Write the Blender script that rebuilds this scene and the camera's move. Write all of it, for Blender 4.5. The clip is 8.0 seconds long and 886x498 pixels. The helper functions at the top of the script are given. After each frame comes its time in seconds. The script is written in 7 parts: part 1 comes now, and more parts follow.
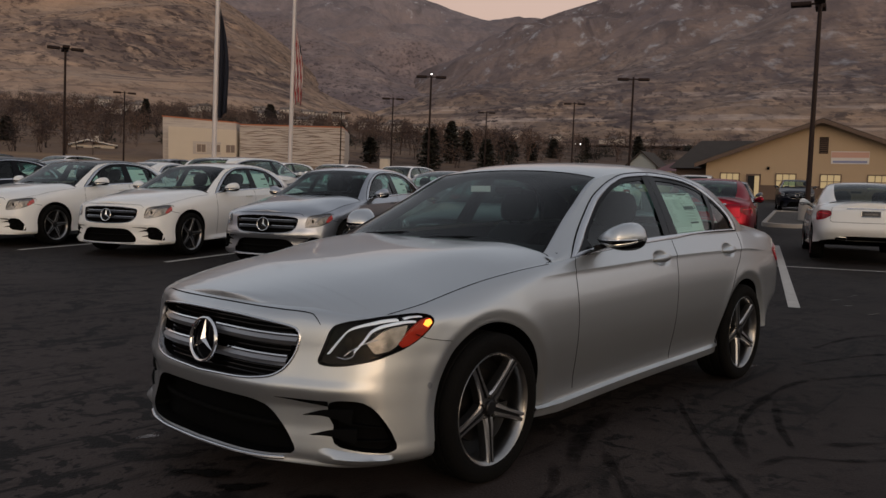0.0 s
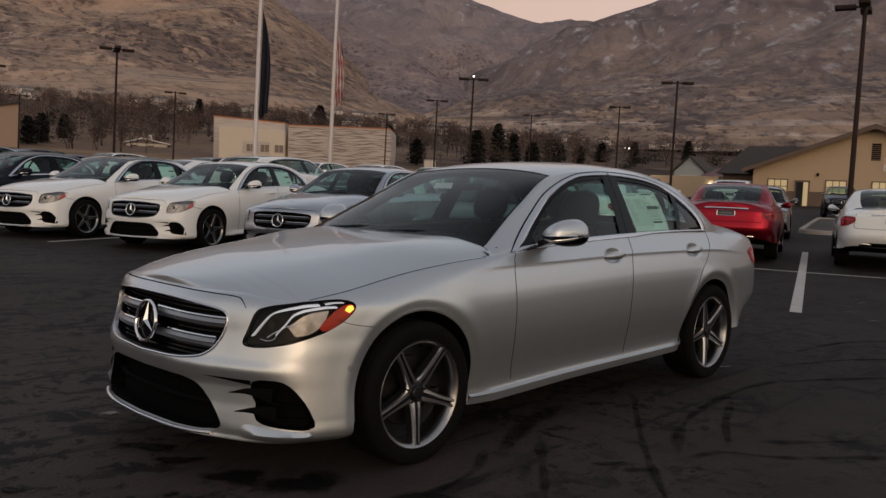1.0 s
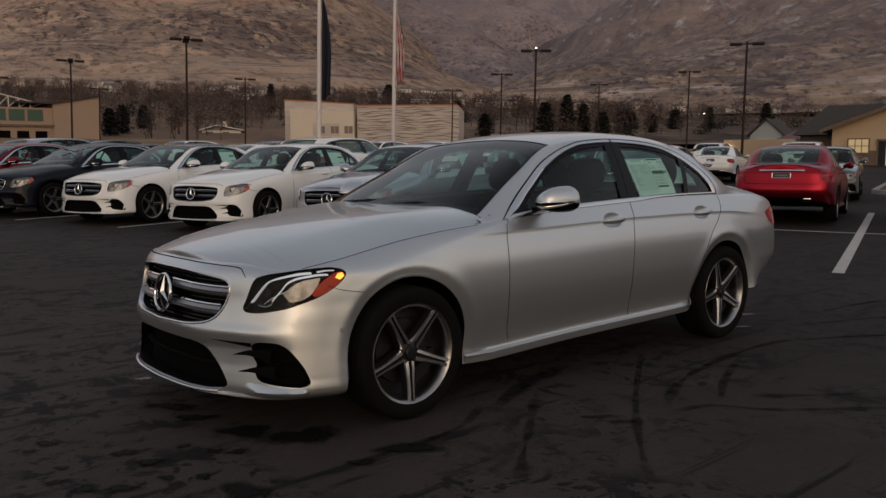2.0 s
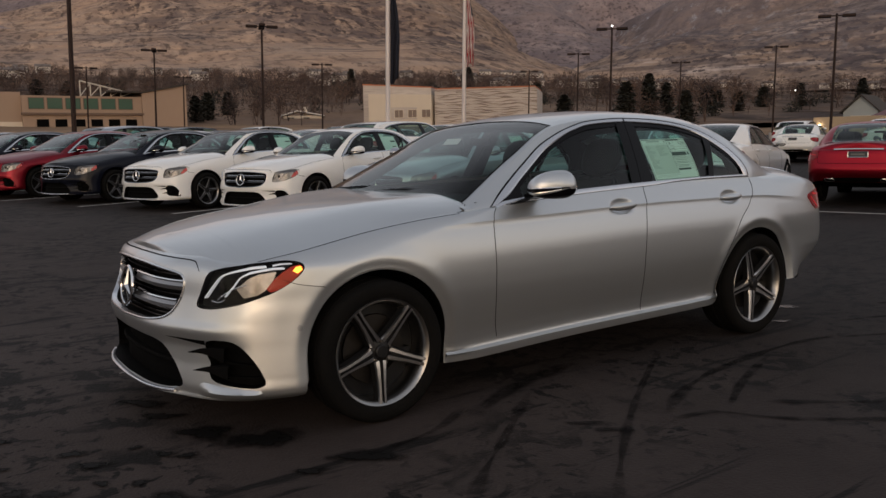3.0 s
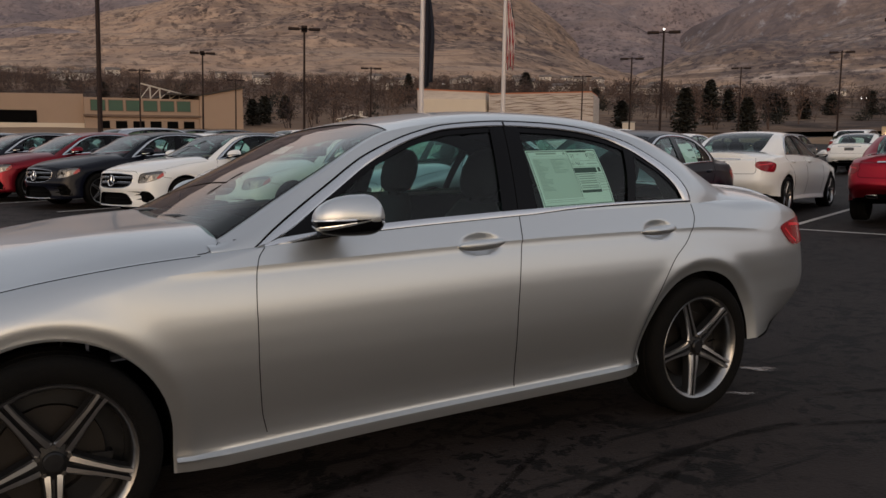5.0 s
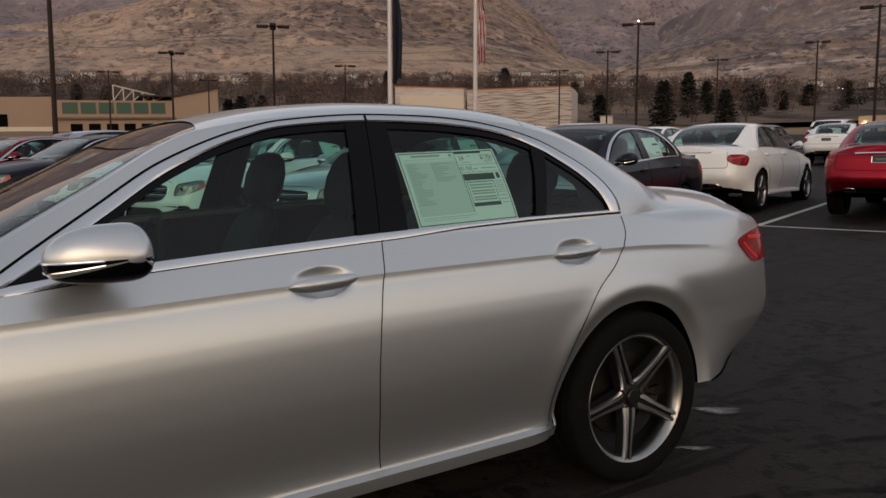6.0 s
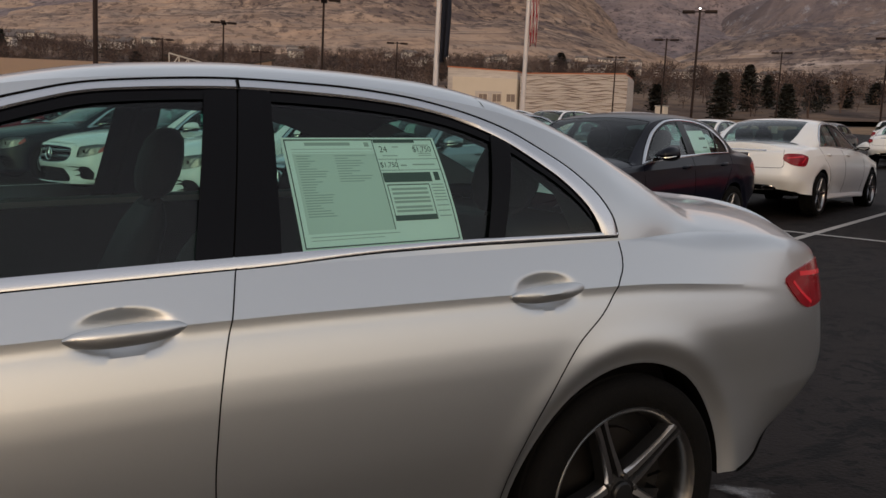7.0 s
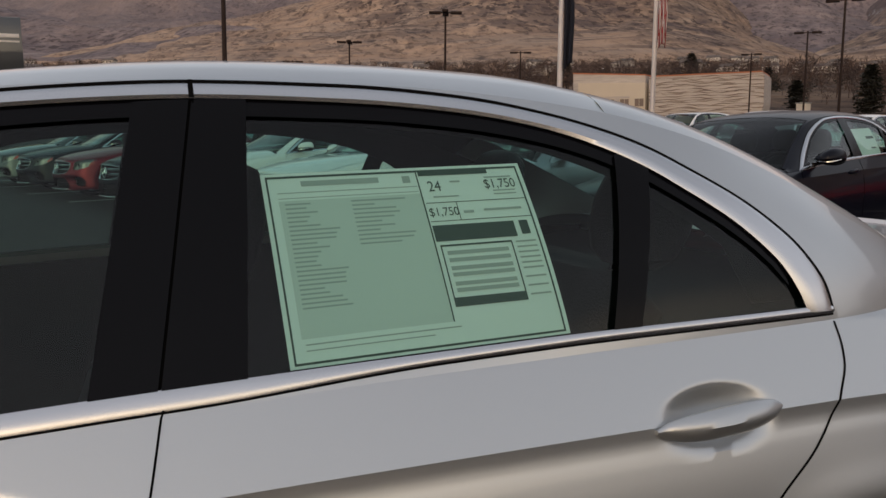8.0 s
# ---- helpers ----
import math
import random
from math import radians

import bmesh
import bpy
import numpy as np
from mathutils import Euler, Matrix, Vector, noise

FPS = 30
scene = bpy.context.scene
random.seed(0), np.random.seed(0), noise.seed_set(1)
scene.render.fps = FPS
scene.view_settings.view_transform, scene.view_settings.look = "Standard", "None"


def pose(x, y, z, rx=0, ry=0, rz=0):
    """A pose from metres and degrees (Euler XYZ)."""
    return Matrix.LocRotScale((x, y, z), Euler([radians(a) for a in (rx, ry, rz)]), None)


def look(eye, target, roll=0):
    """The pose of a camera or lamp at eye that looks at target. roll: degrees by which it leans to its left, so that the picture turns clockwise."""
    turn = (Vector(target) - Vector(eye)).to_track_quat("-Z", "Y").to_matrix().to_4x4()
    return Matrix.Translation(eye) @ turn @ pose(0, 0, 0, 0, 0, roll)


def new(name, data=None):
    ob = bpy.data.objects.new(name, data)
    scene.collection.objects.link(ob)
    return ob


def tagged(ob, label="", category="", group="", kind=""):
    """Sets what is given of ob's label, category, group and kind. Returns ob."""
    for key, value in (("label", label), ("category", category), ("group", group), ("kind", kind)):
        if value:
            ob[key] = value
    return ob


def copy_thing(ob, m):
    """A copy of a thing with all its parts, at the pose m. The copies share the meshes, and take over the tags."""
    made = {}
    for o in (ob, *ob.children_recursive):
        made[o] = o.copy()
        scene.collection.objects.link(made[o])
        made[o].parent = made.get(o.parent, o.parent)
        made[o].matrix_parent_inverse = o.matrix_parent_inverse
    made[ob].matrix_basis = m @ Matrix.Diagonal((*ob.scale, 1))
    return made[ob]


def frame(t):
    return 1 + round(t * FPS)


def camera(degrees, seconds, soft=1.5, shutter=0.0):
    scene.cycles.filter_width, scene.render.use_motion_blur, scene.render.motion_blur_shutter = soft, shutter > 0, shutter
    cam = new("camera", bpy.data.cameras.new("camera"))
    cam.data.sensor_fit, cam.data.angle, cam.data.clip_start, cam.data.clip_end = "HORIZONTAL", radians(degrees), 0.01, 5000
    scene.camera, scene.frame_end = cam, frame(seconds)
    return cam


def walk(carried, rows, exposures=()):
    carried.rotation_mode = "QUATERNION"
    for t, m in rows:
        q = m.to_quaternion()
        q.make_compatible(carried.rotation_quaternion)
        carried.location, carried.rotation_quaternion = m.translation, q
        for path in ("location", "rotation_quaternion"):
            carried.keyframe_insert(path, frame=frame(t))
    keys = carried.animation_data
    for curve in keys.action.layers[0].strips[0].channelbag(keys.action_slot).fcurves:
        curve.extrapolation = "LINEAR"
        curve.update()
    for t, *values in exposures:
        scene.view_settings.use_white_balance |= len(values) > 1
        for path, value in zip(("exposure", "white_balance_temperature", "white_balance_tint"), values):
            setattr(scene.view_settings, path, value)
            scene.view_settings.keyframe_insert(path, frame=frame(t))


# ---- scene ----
cam = camera(55.8, 8.0)
PATH = [
    (0, (-4.58, -3.105, 1.33), (-3.064, -1.809, 1.177), 1.4),
    (0.5, (-4.427, -3.36, 1.316), (-2.946, -2.023, 1.167), 1.6),
    (1, (-4.348, -3.62, 1.311), (-2.908, -2.241, 1.16), 2.2),
    (1.5, (-4.314, -3.91, 1.295), (-2.929, -2.478, 1.122), 2.2),
    (2, (-4.224, -4.099, 1.304), (-2.915, -2.603, 1.092), -0.1),
    (2.2, (-4.138, -4.163, 1.312), (-2.883, -2.621, 1.086), -0.2),
    (3.5, (-3.219, -4.172, 1.294), (-2.09, -2.54, 1.043), -1.0),
    (4, (-2.793, -4.108, 1.289), (-1.731, -2.433, 1.038), -0.5),
    (4.2, (-2.61, -4.045, 1.313), (-1.574, -2.354, 1.058), -0.2),
    (5.3, (-1.639, -3.547, 1.319), (-0.592, -1.858, 1.096), -0.2),
    (5.5, (-1.451, -3.453, 1.337), (-0.393, -1.769, 1.119), -0.5),
    (6, (-1.036, -3.159, 1.328), (0.039, -1.49, 1.083), -1.2),
    (6.5, (-0.637, -2.895, 1.339), (0.512, -1.281, 1.065), -0.9),
    (7, (-0.249, -2.56, 1.34), (0.729, -0.839, 1.052), 1.5),
    (7.5, (0.02, -2.181, 1.328), (0.841, -0.382, 1.027), -0.2),
    (8, (0.205, -1.863, 1.355), (0.907, -0.009, 1.09), -0.9),
]
walk(cam, [(t, look(eye, target, roll)) for t, eye, target, roll in PATH],
     exposures=[(t, stops, 6520, 12.0) for t, stops in ((0, -0.03), (0.5, 0.03), (1.0, 0.09), (1.5, 0.07), (2.0, -0.02), (2.5, 0.10), (3.5, 0.32), (5.5, 0.31), (6.5, 0.44), (8, 0.35))])


# ---- light ----
SUNSET = radians(238)          # the glow of the sunset, behind the walk
world = bpy.data.worlds.new("dusk_sky")
scene.world = world
world.use_nodes = True
wt = world.node_tree
wt.nodes.clear()


def wnode(kind, **values):
    n = wt.nodes.new(kind)
    for k, v in values.items():
        n.inputs[k].default_value = v
    return n


w_out = wt.nodes.new("ShaderNodeOutputWorld")
w_sky = wt.nodes.new("ShaderNodeTexSky")
w_sky.sky_type, w_sky.sun_disc = "NISHITA", False
w_sky.sun_elevation, w_sky.sun_rotation = radians(3.0), radians(90) - SUNSET
w_sky.air_density, w_sky.dust_density, w_sky.ozone_density = 1.0, 2.5, 1.0
w_bg = wnode("ShaderNodeBackground", Strength=0.05)
wt.links.new(w_sky.outputs[0], w_bg.inputs["Color"])
# thin high cloud that spreads the glow: warm towards the sunset and low down, grey-blue overhead
w_vec = wt.nodes.new("ShaderNodeTexCoord")
w_dot = wt.nodes.new("ShaderNodeVectorMath")
w_dot.operation = "DOT_PRODUCT"
w_dot.inputs[1].default_value = (math.cos(SUNSET), math.sin(SUNSET), 0.0)
wt.links.new(w_vec.outputs["Generated"], w_dot.inputs[0])
w_ramp = wt.nodes.new("ShaderNodeValToRGB")
w_ramp.color_ramp.elements[0].position, w_ramp.color_ramp.elements[0].color = 0.0, (0.53, 0.345, 0.275, 1)
w_ramp.color_ramp.elements[1].position, w_ramp.color_ramp.elements[1].color = 1.0, (1.38, 1.09, 0.76, 1)
e = w_ramp.color_ramp.elements.new(0.55)
e.color = (0.48, 0.46, 0.47, 1)
w_half = wt.nodes.new("ShaderNodeMath")
w_half.operation = "MULTIPLY_ADD"
w_half.inputs[1].default_value = w_half.inputs[2].default_value = 0.5
wt.links.new(w_dot.outputs["Value"], w_half.inputs[0])
wt.links.new(w_half.outputs[0], w_ramp.inputs[0])
w_sep = wt.nodes.new("ShaderNodeSeparateXYZ")
wt.links.new(w_vec.outputs["Generated"], w_sep.inputs[0])
w_up = wt.nodes.new("ShaderNodeMapRange")
w_up.inputs["From Min"].default_value, w_up.inputs["From Max"].default_value = 0.21, 0.34
wt.links.new(w_sep.outputs["Z"], w_up.inputs["Value"])
w_mix = wt.nodes.new("ShaderNodeMix")
w_mix.data_type = "RGBA"
wt.links.new(w_up.outputs[0], w_mix.inputs["Factor"])
wt.links.new(w_ramp.outputs[0], w_mix.inputs["A"])
w_zen = wt.nodes.new("ShaderNodeMix")       # overhead: dimmer on the side away from the sunset
w_zen.data_type = "RGBA"
w_zen.inputs["B"].default_value = (0.362, 0.362, 0.382, 1)
w_pale = wt.nodes.new("ShaderNodeMix")      # a pale veil above the pink, and the dark of the coming night over it
w_pale.data_type = "RGBA"
w_pale.inputs["A"].default_value, w_pale.inputs["B"].default_value = (0.392, 0.405, 0.435, 1), (0.160, 0.17, 0.193, 1)
w_high = wt.nodes.new("ShaderNodeMapRange")
w_high.inputs["From Min"].default_value, w_high.inputs["From Max"].default_value = 0.42, 0.72
wt.links.new(w_sep.outputs["Z"], w_high.inputs["Value"])
wt.links.new(w_high.outputs[0], w_pale.inputs["Factor"])
wt.links.new(w_pale.outputs["Result"], w_zen.inputs["A"])
wt.links.new(w_half.outputs[0], w_zen.inputs["Factor"])
wt.links.new(w_zen.outputs["Result"], w_mix.inputs["B"])
w_noise = wt.nodes.new("ShaderNodeTexNoise")
w_noise.inputs["Scale"].default_value, w_noise.inputs["Detail"].default_value = 2.2, 5
wt.links.new(w_vec.outputs["Generated"], w_noise.inputs["Vector"])
w_cl = wt.nodes.new("ShaderNodeMapRange")
w_cl.inputs["To Min"].default_value, w_cl.inputs["To Max"].default_value = 0.75, 1.25
wt.links.new(w_noise.outputs["Fac"], w_cl.inputs["Value"])
w_mul = wt.nodes.new("ShaderNodeVectorMath")
w_mul.operation = "SCALE"
wt.links.new(w_mix.outputs["Result"], w_mul.inputs[0])
wt.links.new(w_cl.outputs[0], w_mul.inputs["Scale"])
w_bg2 = wnode("ShaderNodeBackground", Strength=1.1)
wt.links.new(w_mul.outputs[0], w_bg2.inputs["Color"])
w_add = wt.nodes.new("ShaderNodeAddShader")
wt.links.new(w_bg.outputs[0], w_add.inputs[0])
wt.links.new(w_bg2.outputs[0], w_add.inputs[1])
wt.links.new(w_add.outputs[0], w_out.inputs["Surface"])

sun = new("sun", bpy.data.lights.new("sun", "SUN"))
sun.data.energy, sun.data.angle, sun.data.color = 0.40, radians(40), (1.0, 0.85, 0.72)
sun.matrix_world = look((math.cos(SUNSET) * 50, math.sin(SUNSET) * 50, 8), (0, 0, 0))


# ---- materials ----
def material(name, colour, rough=0.5, metal=0.0, second=None, scale=8.0, amount=0.6, bump=0.0, bump_scale=60.0,
             coat=0.0, spec=0.5, vary=0.0, stretch=(1, 1, 1), emit=0.0, emit_colour=None, detail=5, rough2=None, coat_rough=0.03):
    """A surface with variation at two scales, in object space."""
    m = bpy.data.materials.new(name)
    m.use_nodes = True
    nt = m.node_tree
    bsdf = nt.nodes["Principled BSDF"]
    bsdf.inputs["Roughness"].default_value = rough
    bsdf.inputs["Metallic"].default_value = metal
    bsdf.inputs["Coat Weight"].default_value = coat
    bsdf.inputs["Coat Roughness"].default_value = coat_rough
    bsdf.inputs["Specular IOR Level"].default_value = spec
    bsdf.inputs["Base Color"].default_value = (*colour, 1)
    if emit:
        bsdf.inputs["Emission Color"].default_value = (*(emit_colour or colour), 1)
        bsdf.inputs["Emission Strength"].default_value = emit
    if second is None and not bump:
        return m
    tc = nt.nodes.new("ShaderNodeTexCoord")
    mp = nt.nodes.new("ShaderNodeMapping")
    mp.inputs["Scale"].default_value = stretch
    nt.links.new(tc.outputs["Object"], mp.inputs["Vector"])
    if second is not None:
        big = nt.nodes.new("ShaderNodeTexNoise")
        big.inputs["Scale"].default_value, big.inputs["Detail"].default_value = scale, detail
        nt.links.new(mp.outputs[0], big.inputs["Vector"])
        fine = nt.nodes.new("ShaderNodeTexNoise")
        fine.inputs["Scale"].default_value, fine.inputs["Detail"].default_value = scale * 11, 3
        nt.links.new(mp.outputs[0], fine.inputs["Vector"])
        mixn = nt.nodes.new("ShaderNodeMath")
        mixn.operation = "MULTIPLY_ADD"
        mixn.inputs[1].default_value = 0.35
        nt.links.new(fine.outputs["Fac"], mixn.inputs[0])
        half = nt.nodes.new("ShaderNodeMath")
        half.operation = "MULTIPLY"
        half.inputs[1].default_value = 0.65
        nt.links.new(big.outputs["Fac"], half.inputs[0])
        nt.links.new(half.outputs[0], mixn.inputs[2])
        rng = nt.nodes.new("ShaderNodeMapRange")
        rng.inputs["From Min"].default_value, rng.inputs["From Max"].default_value = 0.5 - 0.22 / max(amount, 0.1), 0.5 + 0.22 / max(amount, 0.1)
        nt.links.new(mixn.outputs[0], rng.inputs["Value"])
        mix = nt.nodes.new("ShaderNodeMix")
        mix.data_type = "RGBA"
        mix.inputs["A"].default_value, mix.inputs["B"].default_value = (*colour, 1), (*second, 1)
        nt.links.new(rng.outputs[0], mix.inputs["Factor"])
        last = mix.outputs["Result"]
        if vary:
            info = nt.nodes.new("ShaderNodeObjectInfo")
            vr = nt.nodes.new("ShaderNodeMapRange")
            vr.inputs["To Min"].default_value, vr.inputs["To Max"].default_value = 1 - vary, 1 + vary
            nt.links.new(info.outputs["Random"], vr.inputs["Value"])
            sc = nt.nodes.new("ShaderNodeVectorMath")
            sc.operation = "SCALE"
            nt.links.new(last, sc.inputs[0])
            nt.links.new(vr.outputs[0], sc.inputs["Scale"])
            last = sc.outputs[0]
        nt.links.new(last, bsdf.inputs["Base Color"])
        if rough2 is not None:
            rr = nt.nodes.new("ShaderNodeMapRange")
            rr.inputs["To Min"].default_value, rr.inputs["To Max"].default_value = rough, rough2
            nt.links.new(rng.outputs[0], rr.inputs["Value"])
            nt.links.new(rr.outputs[0], bsdf.inputs["Roughness"])
    if bump:
        bn = nt.nodes.new("ShaderNodeTexNoise")
        bn.inputs["Scale"].default_value, bn.inputs["Detail"].default_value = bump_scale, 6
        nt.links.new(mp.outputs[0], bn.inputs["Vector"])
        b = nt.nodes.new("ShaderNodeBump")
        b.inputs["Strength"].default_value, b.inputs["Distance"].default_value = bump, 0.02
        nt.links.new(bn.outputs["Fac"], b.inputs["Height"])
        nt.links.new(b.outputs[0], bsdf.inputs["Normal"])
    return m


def glass(name, tint, gloss=1.0, power=4.6, base=0.03):
    """Thin pane: clear with a tint, and mirror-like by Fresnel."""
    m = bpy.data.materials.new(name)
    m.use_nodes = True
    nt = m.node_tree
    nt.nodes.clear()
    out = nt.nodes.new("ShaderNodeOutputMaterial")
    tr = nt.nodes.new("ShaderNodeBsdfTransparent")
    tr.inputs[0].default_value = (*tint, 1)
    gl = nt.nodes.new("ShaderNodeBsdfGlossy")
    gl.inputs["Roughness"].default_value = 0.015
    gl.inputs["Color"].default_value = (gloss, gloss, gloss, 1)
    lw = nt.nodes.new("ShaderNodeLayerWeight")
    pw = nt.nodes.new("ShaderNodeMath")
    pw.operation, pw.inputs[1].default_value = "POWER", power
    nt.links.new(lw.outputs["Facing"], pw.inputs[0])
    fr = nt.nodes.new("ShaderNodeMapRange")
    fr.inputs["To Min"].default_value, fr.inputs["To Max"].default_value = base, 1.0
    nt.links.new(pw.outputs[0], fr.inputs["Value"])
    mx = nt.nodes.new("ShaderNodeMixShader")
    nt.links.new(fr.outputs[0], mx.inputs[0])
    nt.links.new(tr.outputs[0], mx.inputs[1])
    nt.links.new(gl.outputs[0], mx.inputs[2])
    nt.links.new(mx.outputs[0], out.inputs[0])
    return m


def paint(name, colour, metal=0.0, rough=0.35, coat=1.0):
    return material(name, colour, rough, metal, second=tuple(c * 0.93 for c in colour), scale=900, amount=0.5, coat=coat, bump=0.0, spec=0.5 if metal else 0.1)


M_SILVER = paint("silver_metallic_paint", (0.575, 0.60, 0.615), 0.87, 0.36, 0.8)
M_SILVER_DARK = paint("grey_silver_paint", (0.40, 0.42, 0.46), 0.9, 0.30)
M_WHITE = paint("white_paint", (0.85, 0.85, 0.83), 0.0, 0.4)
M_BLACK = paint("black_paint", (0.004, 0.005, 0.011), 0.0, 0.3, 0.2)
M_RED = paint("red_metallic_paint", (0.20, 0.006, 0.016), 0.8, 0.32, 0.2)
M_DARKGREY = paint("graphite_paint", (0.05, 0.055, 0.062), 0.5, 0.3)
M_CRIMSON = paint("crimson_paint", (0.30, 0.007, 0.020), 0.85, 0.34, 0.15)
M_LOUVRE = material("dark_grille_louvre", (0.10, 0.10, 0.105), 0.4, 0.9)
M_CHROME = material("chrome", (0.80, 0.80, 0.80), 0.10, 1.0)
M_ALU = material("satin_aluminium_trim", (0.66, 0.67, 0.69), 0.25, 1.0)
M_TRIM = material("black_plastic_trim", (0.003, 0.003, 0.003), 0.65, spec=0.03, bump=0.15, bump_scale=400)
M_GLOSSBLACK = material("gloss_black_trim", (0.003, 0.003, 0.004), 0.15, spec=0.14)
M_GAP = material("dark_panel_gap", (0.004, 0.004, 0.004), 0.9, spec=0.05)
M_RUBBER = material("tyre_rubber", (0.0045, 0.0045, 0.0045), 0.9, second=(0.008, 0.0075, 0.007), scale=14, bump=0.25, bump_scale=120, spec=0.08)
M_RIM = material("machined_alloy", (0.72, 0.71, 0.70), 0.28, 1.0, second=(0.58, 0.57, 0.56), scale=60)
M_LIP = material("rim_lip_alloy", (0.36, 0.355, 0.35), 0.3, 1.0, second=(0.28, 0.28, 0.275), scale=60)
M_RIMDARK = material("dark_alloy_paint", (0.018, 0.018, 0.019), 0.4, 0.5)
M_DISC = material("brake_disc_steel", (0.16, 0.155, 0.15), 0.45, 1.0, second=(0.10, 0.095, 0.09), scale=40)
M_BRAKE = material("dull_brake_disc", (0.055, 0.05, 0.047), 0.5, 1.0, second=(0.04, 0.036, 0.033), scale=40)
M_INTERIOR = material("black_leather", (0.006, 0.006, 0.007), 0.6, second=(0.010, 0.010, 0.011), scale=30, bump=0.2, bump_scale=200, spec=0.12)
M_CABIN = material("dark_cabin_plastic", (0.008, 0.008, 0.009), 0.75, bump=0.1, bump_scale=300, spec=0.08)
M_WIND = glass("windscreen_glass", (0.54, 0.64, 0.61), power=6.0, base=0.02)
M_SIDEGLASS = glass("side_glass", (0.565, 0.775, 0.72))
M_LENS = glass("lamp_lens", (0.92, 0.92, 0.92), power=6.5, base=0.006)
M_LAMPBOWL = material("lamp_bowl", (0.004, 0.004, 0.0045), 0.45, spec=0.1)
M_LAMPSILVER = material("silvered_lamp_bowl", (0.26, 0.26, 0.265), 0.35, 0.8)
M_REFLECT = material("satin_lamp_reflector", (0.42, 0.41, 0.40), 0.32, 0.85, second=(0.16, 0.155, 0.15), scale=22, amount=1.6)
M_MARKER = material("red_side_marker", (0.55, 0.055, 0.05), 0.25, coat=0.6)
M_RIMGREY = material("grey_alloy", (0.30, 0.30, 0.31), 0.35, 0.9)
M_LED = material("led_light_guide", (0.8, 0.82, 0.85), 0.25, emit=0.22, emit_colour=(0.9, 0.95, 1.0))
M_AMBER = material("amber_marker", (0.42, 0.025, 0.008), 0.35, coat=0.15, spec=0.2)
M_AMBERLIT = material("amber_lamp_lit", (1.0, 0.45, 0.05), 0.3, emit=2.2, emit_colour=(1.0, 0.36, 0.04))
M_TAIL = material("red_tail_lens", (0.14, 0.003, 0.008), 0.15, coat=0.1, spec=0.25, emit=0.03, emit_colour=(1.0, 0.03, 0.04))
M_TAILLIT = material("red_tail_strip", (0.42, 0.010, 0.015), 0.2, emit=0.10, emit_colour=(1.0, 0.04, 0.07))
M_PAPER = material("sticker_paper", (0.88, 0.90, 0.88), 0.6, second=(0.84, 0.86, 0.84), scale=20)
M_PAPERGREY = material("sticker_faint_print", (0.42, 0.44, 0.42), 0.6)
M_INK = material("sticker_ink", (0.05, 0.07, 0.06), 0.6)
M_LABEL = material("white_label", (0.75, 0.75, 0.72), 0.6)
M_PLATE = material("dealer_plate_insert", (0.02, 0.02, 0.022), 0.4)


# ---- tools ----
def smooth_curve(*keys):
    """A curve through (x, value) keys that never overshoots them."""
    xs, ys = np.array([k[0] for k in keys], float), np.array([k[1] for k in keys], float)
    h, d = np.diff(xs), np.diff(ys) / np.diff(xs)
    m = np.zeros(len(xs))
    m[0], m[-1] = d[0], d[-1]
    for i in range(1, len(xs) - 1):
        if d[i - 1] * d[i] > 0:
            w1, w2 = 2 * h[i] + h[i - 1], h[i] + 2 * h[i - 1]
            m[i] = (w1 + w2) / (w1 / d[i - 1] + w2 / d[i])

    def value(x):
        x = np.clip(x, xs[0], xs[-1])
        i = np.clip(np.searchsorted(xs, x, side="right") - 1, 0, len(xs) - 2)
        t = (x - xs[i]) / h[i]
        return ((1 + 2 * t) * (1 - t) ** 2 * ys[i] + t * (1 - t) ** 2 * h[i] * m[i] + t * t * (3 - 2 * t) * ys[i + 1] + t * t * (t - 1) * h[i] * m[i + 1])
    return value


def step(a, b, x):
    t = np.clip((x - a) / (b - a), 0, 1)
    return t * t * (3 - 2 * t)


def mesh_object(name, verts, faces, mat, parent=None, label="", smooth=True, angle=35):
    me = bpy.data.meshes.new(name)
    me.from_pydata([tuple(map(float, v)) for v in verts], [], [tuple(map(int, f)) for f in faces])
    for m in (mat if isinstance(mat, (list, tuple)) else [mat]):
        me.materials.append(m)
    if smooth:
        me.polygons.foreach_set("use_smooth", [True] * len(me.polygons))
        me.set_sharp_from_angle(angle=radians(angle))
    me.update()
    ob = new(name, me)
    if parent is not None:
        ob.parent = parent
    if label:
        ob["label"] = label
    return ob


def part(name, bm, mat, parent=None, label="", smooth=True, angle=35):
    """Links a bmesh as one mesh object under a thing or a part."""
    me = bpy.data.meshes.new(name)
    bm.to_mesh(me)
    bm.free()
    for m in (mat if isinstance(mat, (list, tuple)) else [mat]):
        me.materials.append(m)
    if smooth:
        me.polygons.foreach_set("use_smooth", [True] * len(me.polygons))
        me.set_sharp_from_angle(angle=radians(angle))
    ob = new(name, me)
    if parent is not None:
        ob.parent = parent
    if label:
        ob["label"] = label
    return ob


def thing(name, label, category, group="", m=None, kind=""):
    ob = new(name)
    tagged(ob, label, category, group, kind)
    if m is not None:
        ob.matrix_basis = m
    return ob


def grid_faces(n, k, flip=False, base=0):
    out = []
    for i in range(n - 1):
        for j in range(k - 1):
            a = base + i * k + j
            q = (a, a + k, a + k + 1, a + 1)
            out.append(q[::-1] if flip else q)
    return out


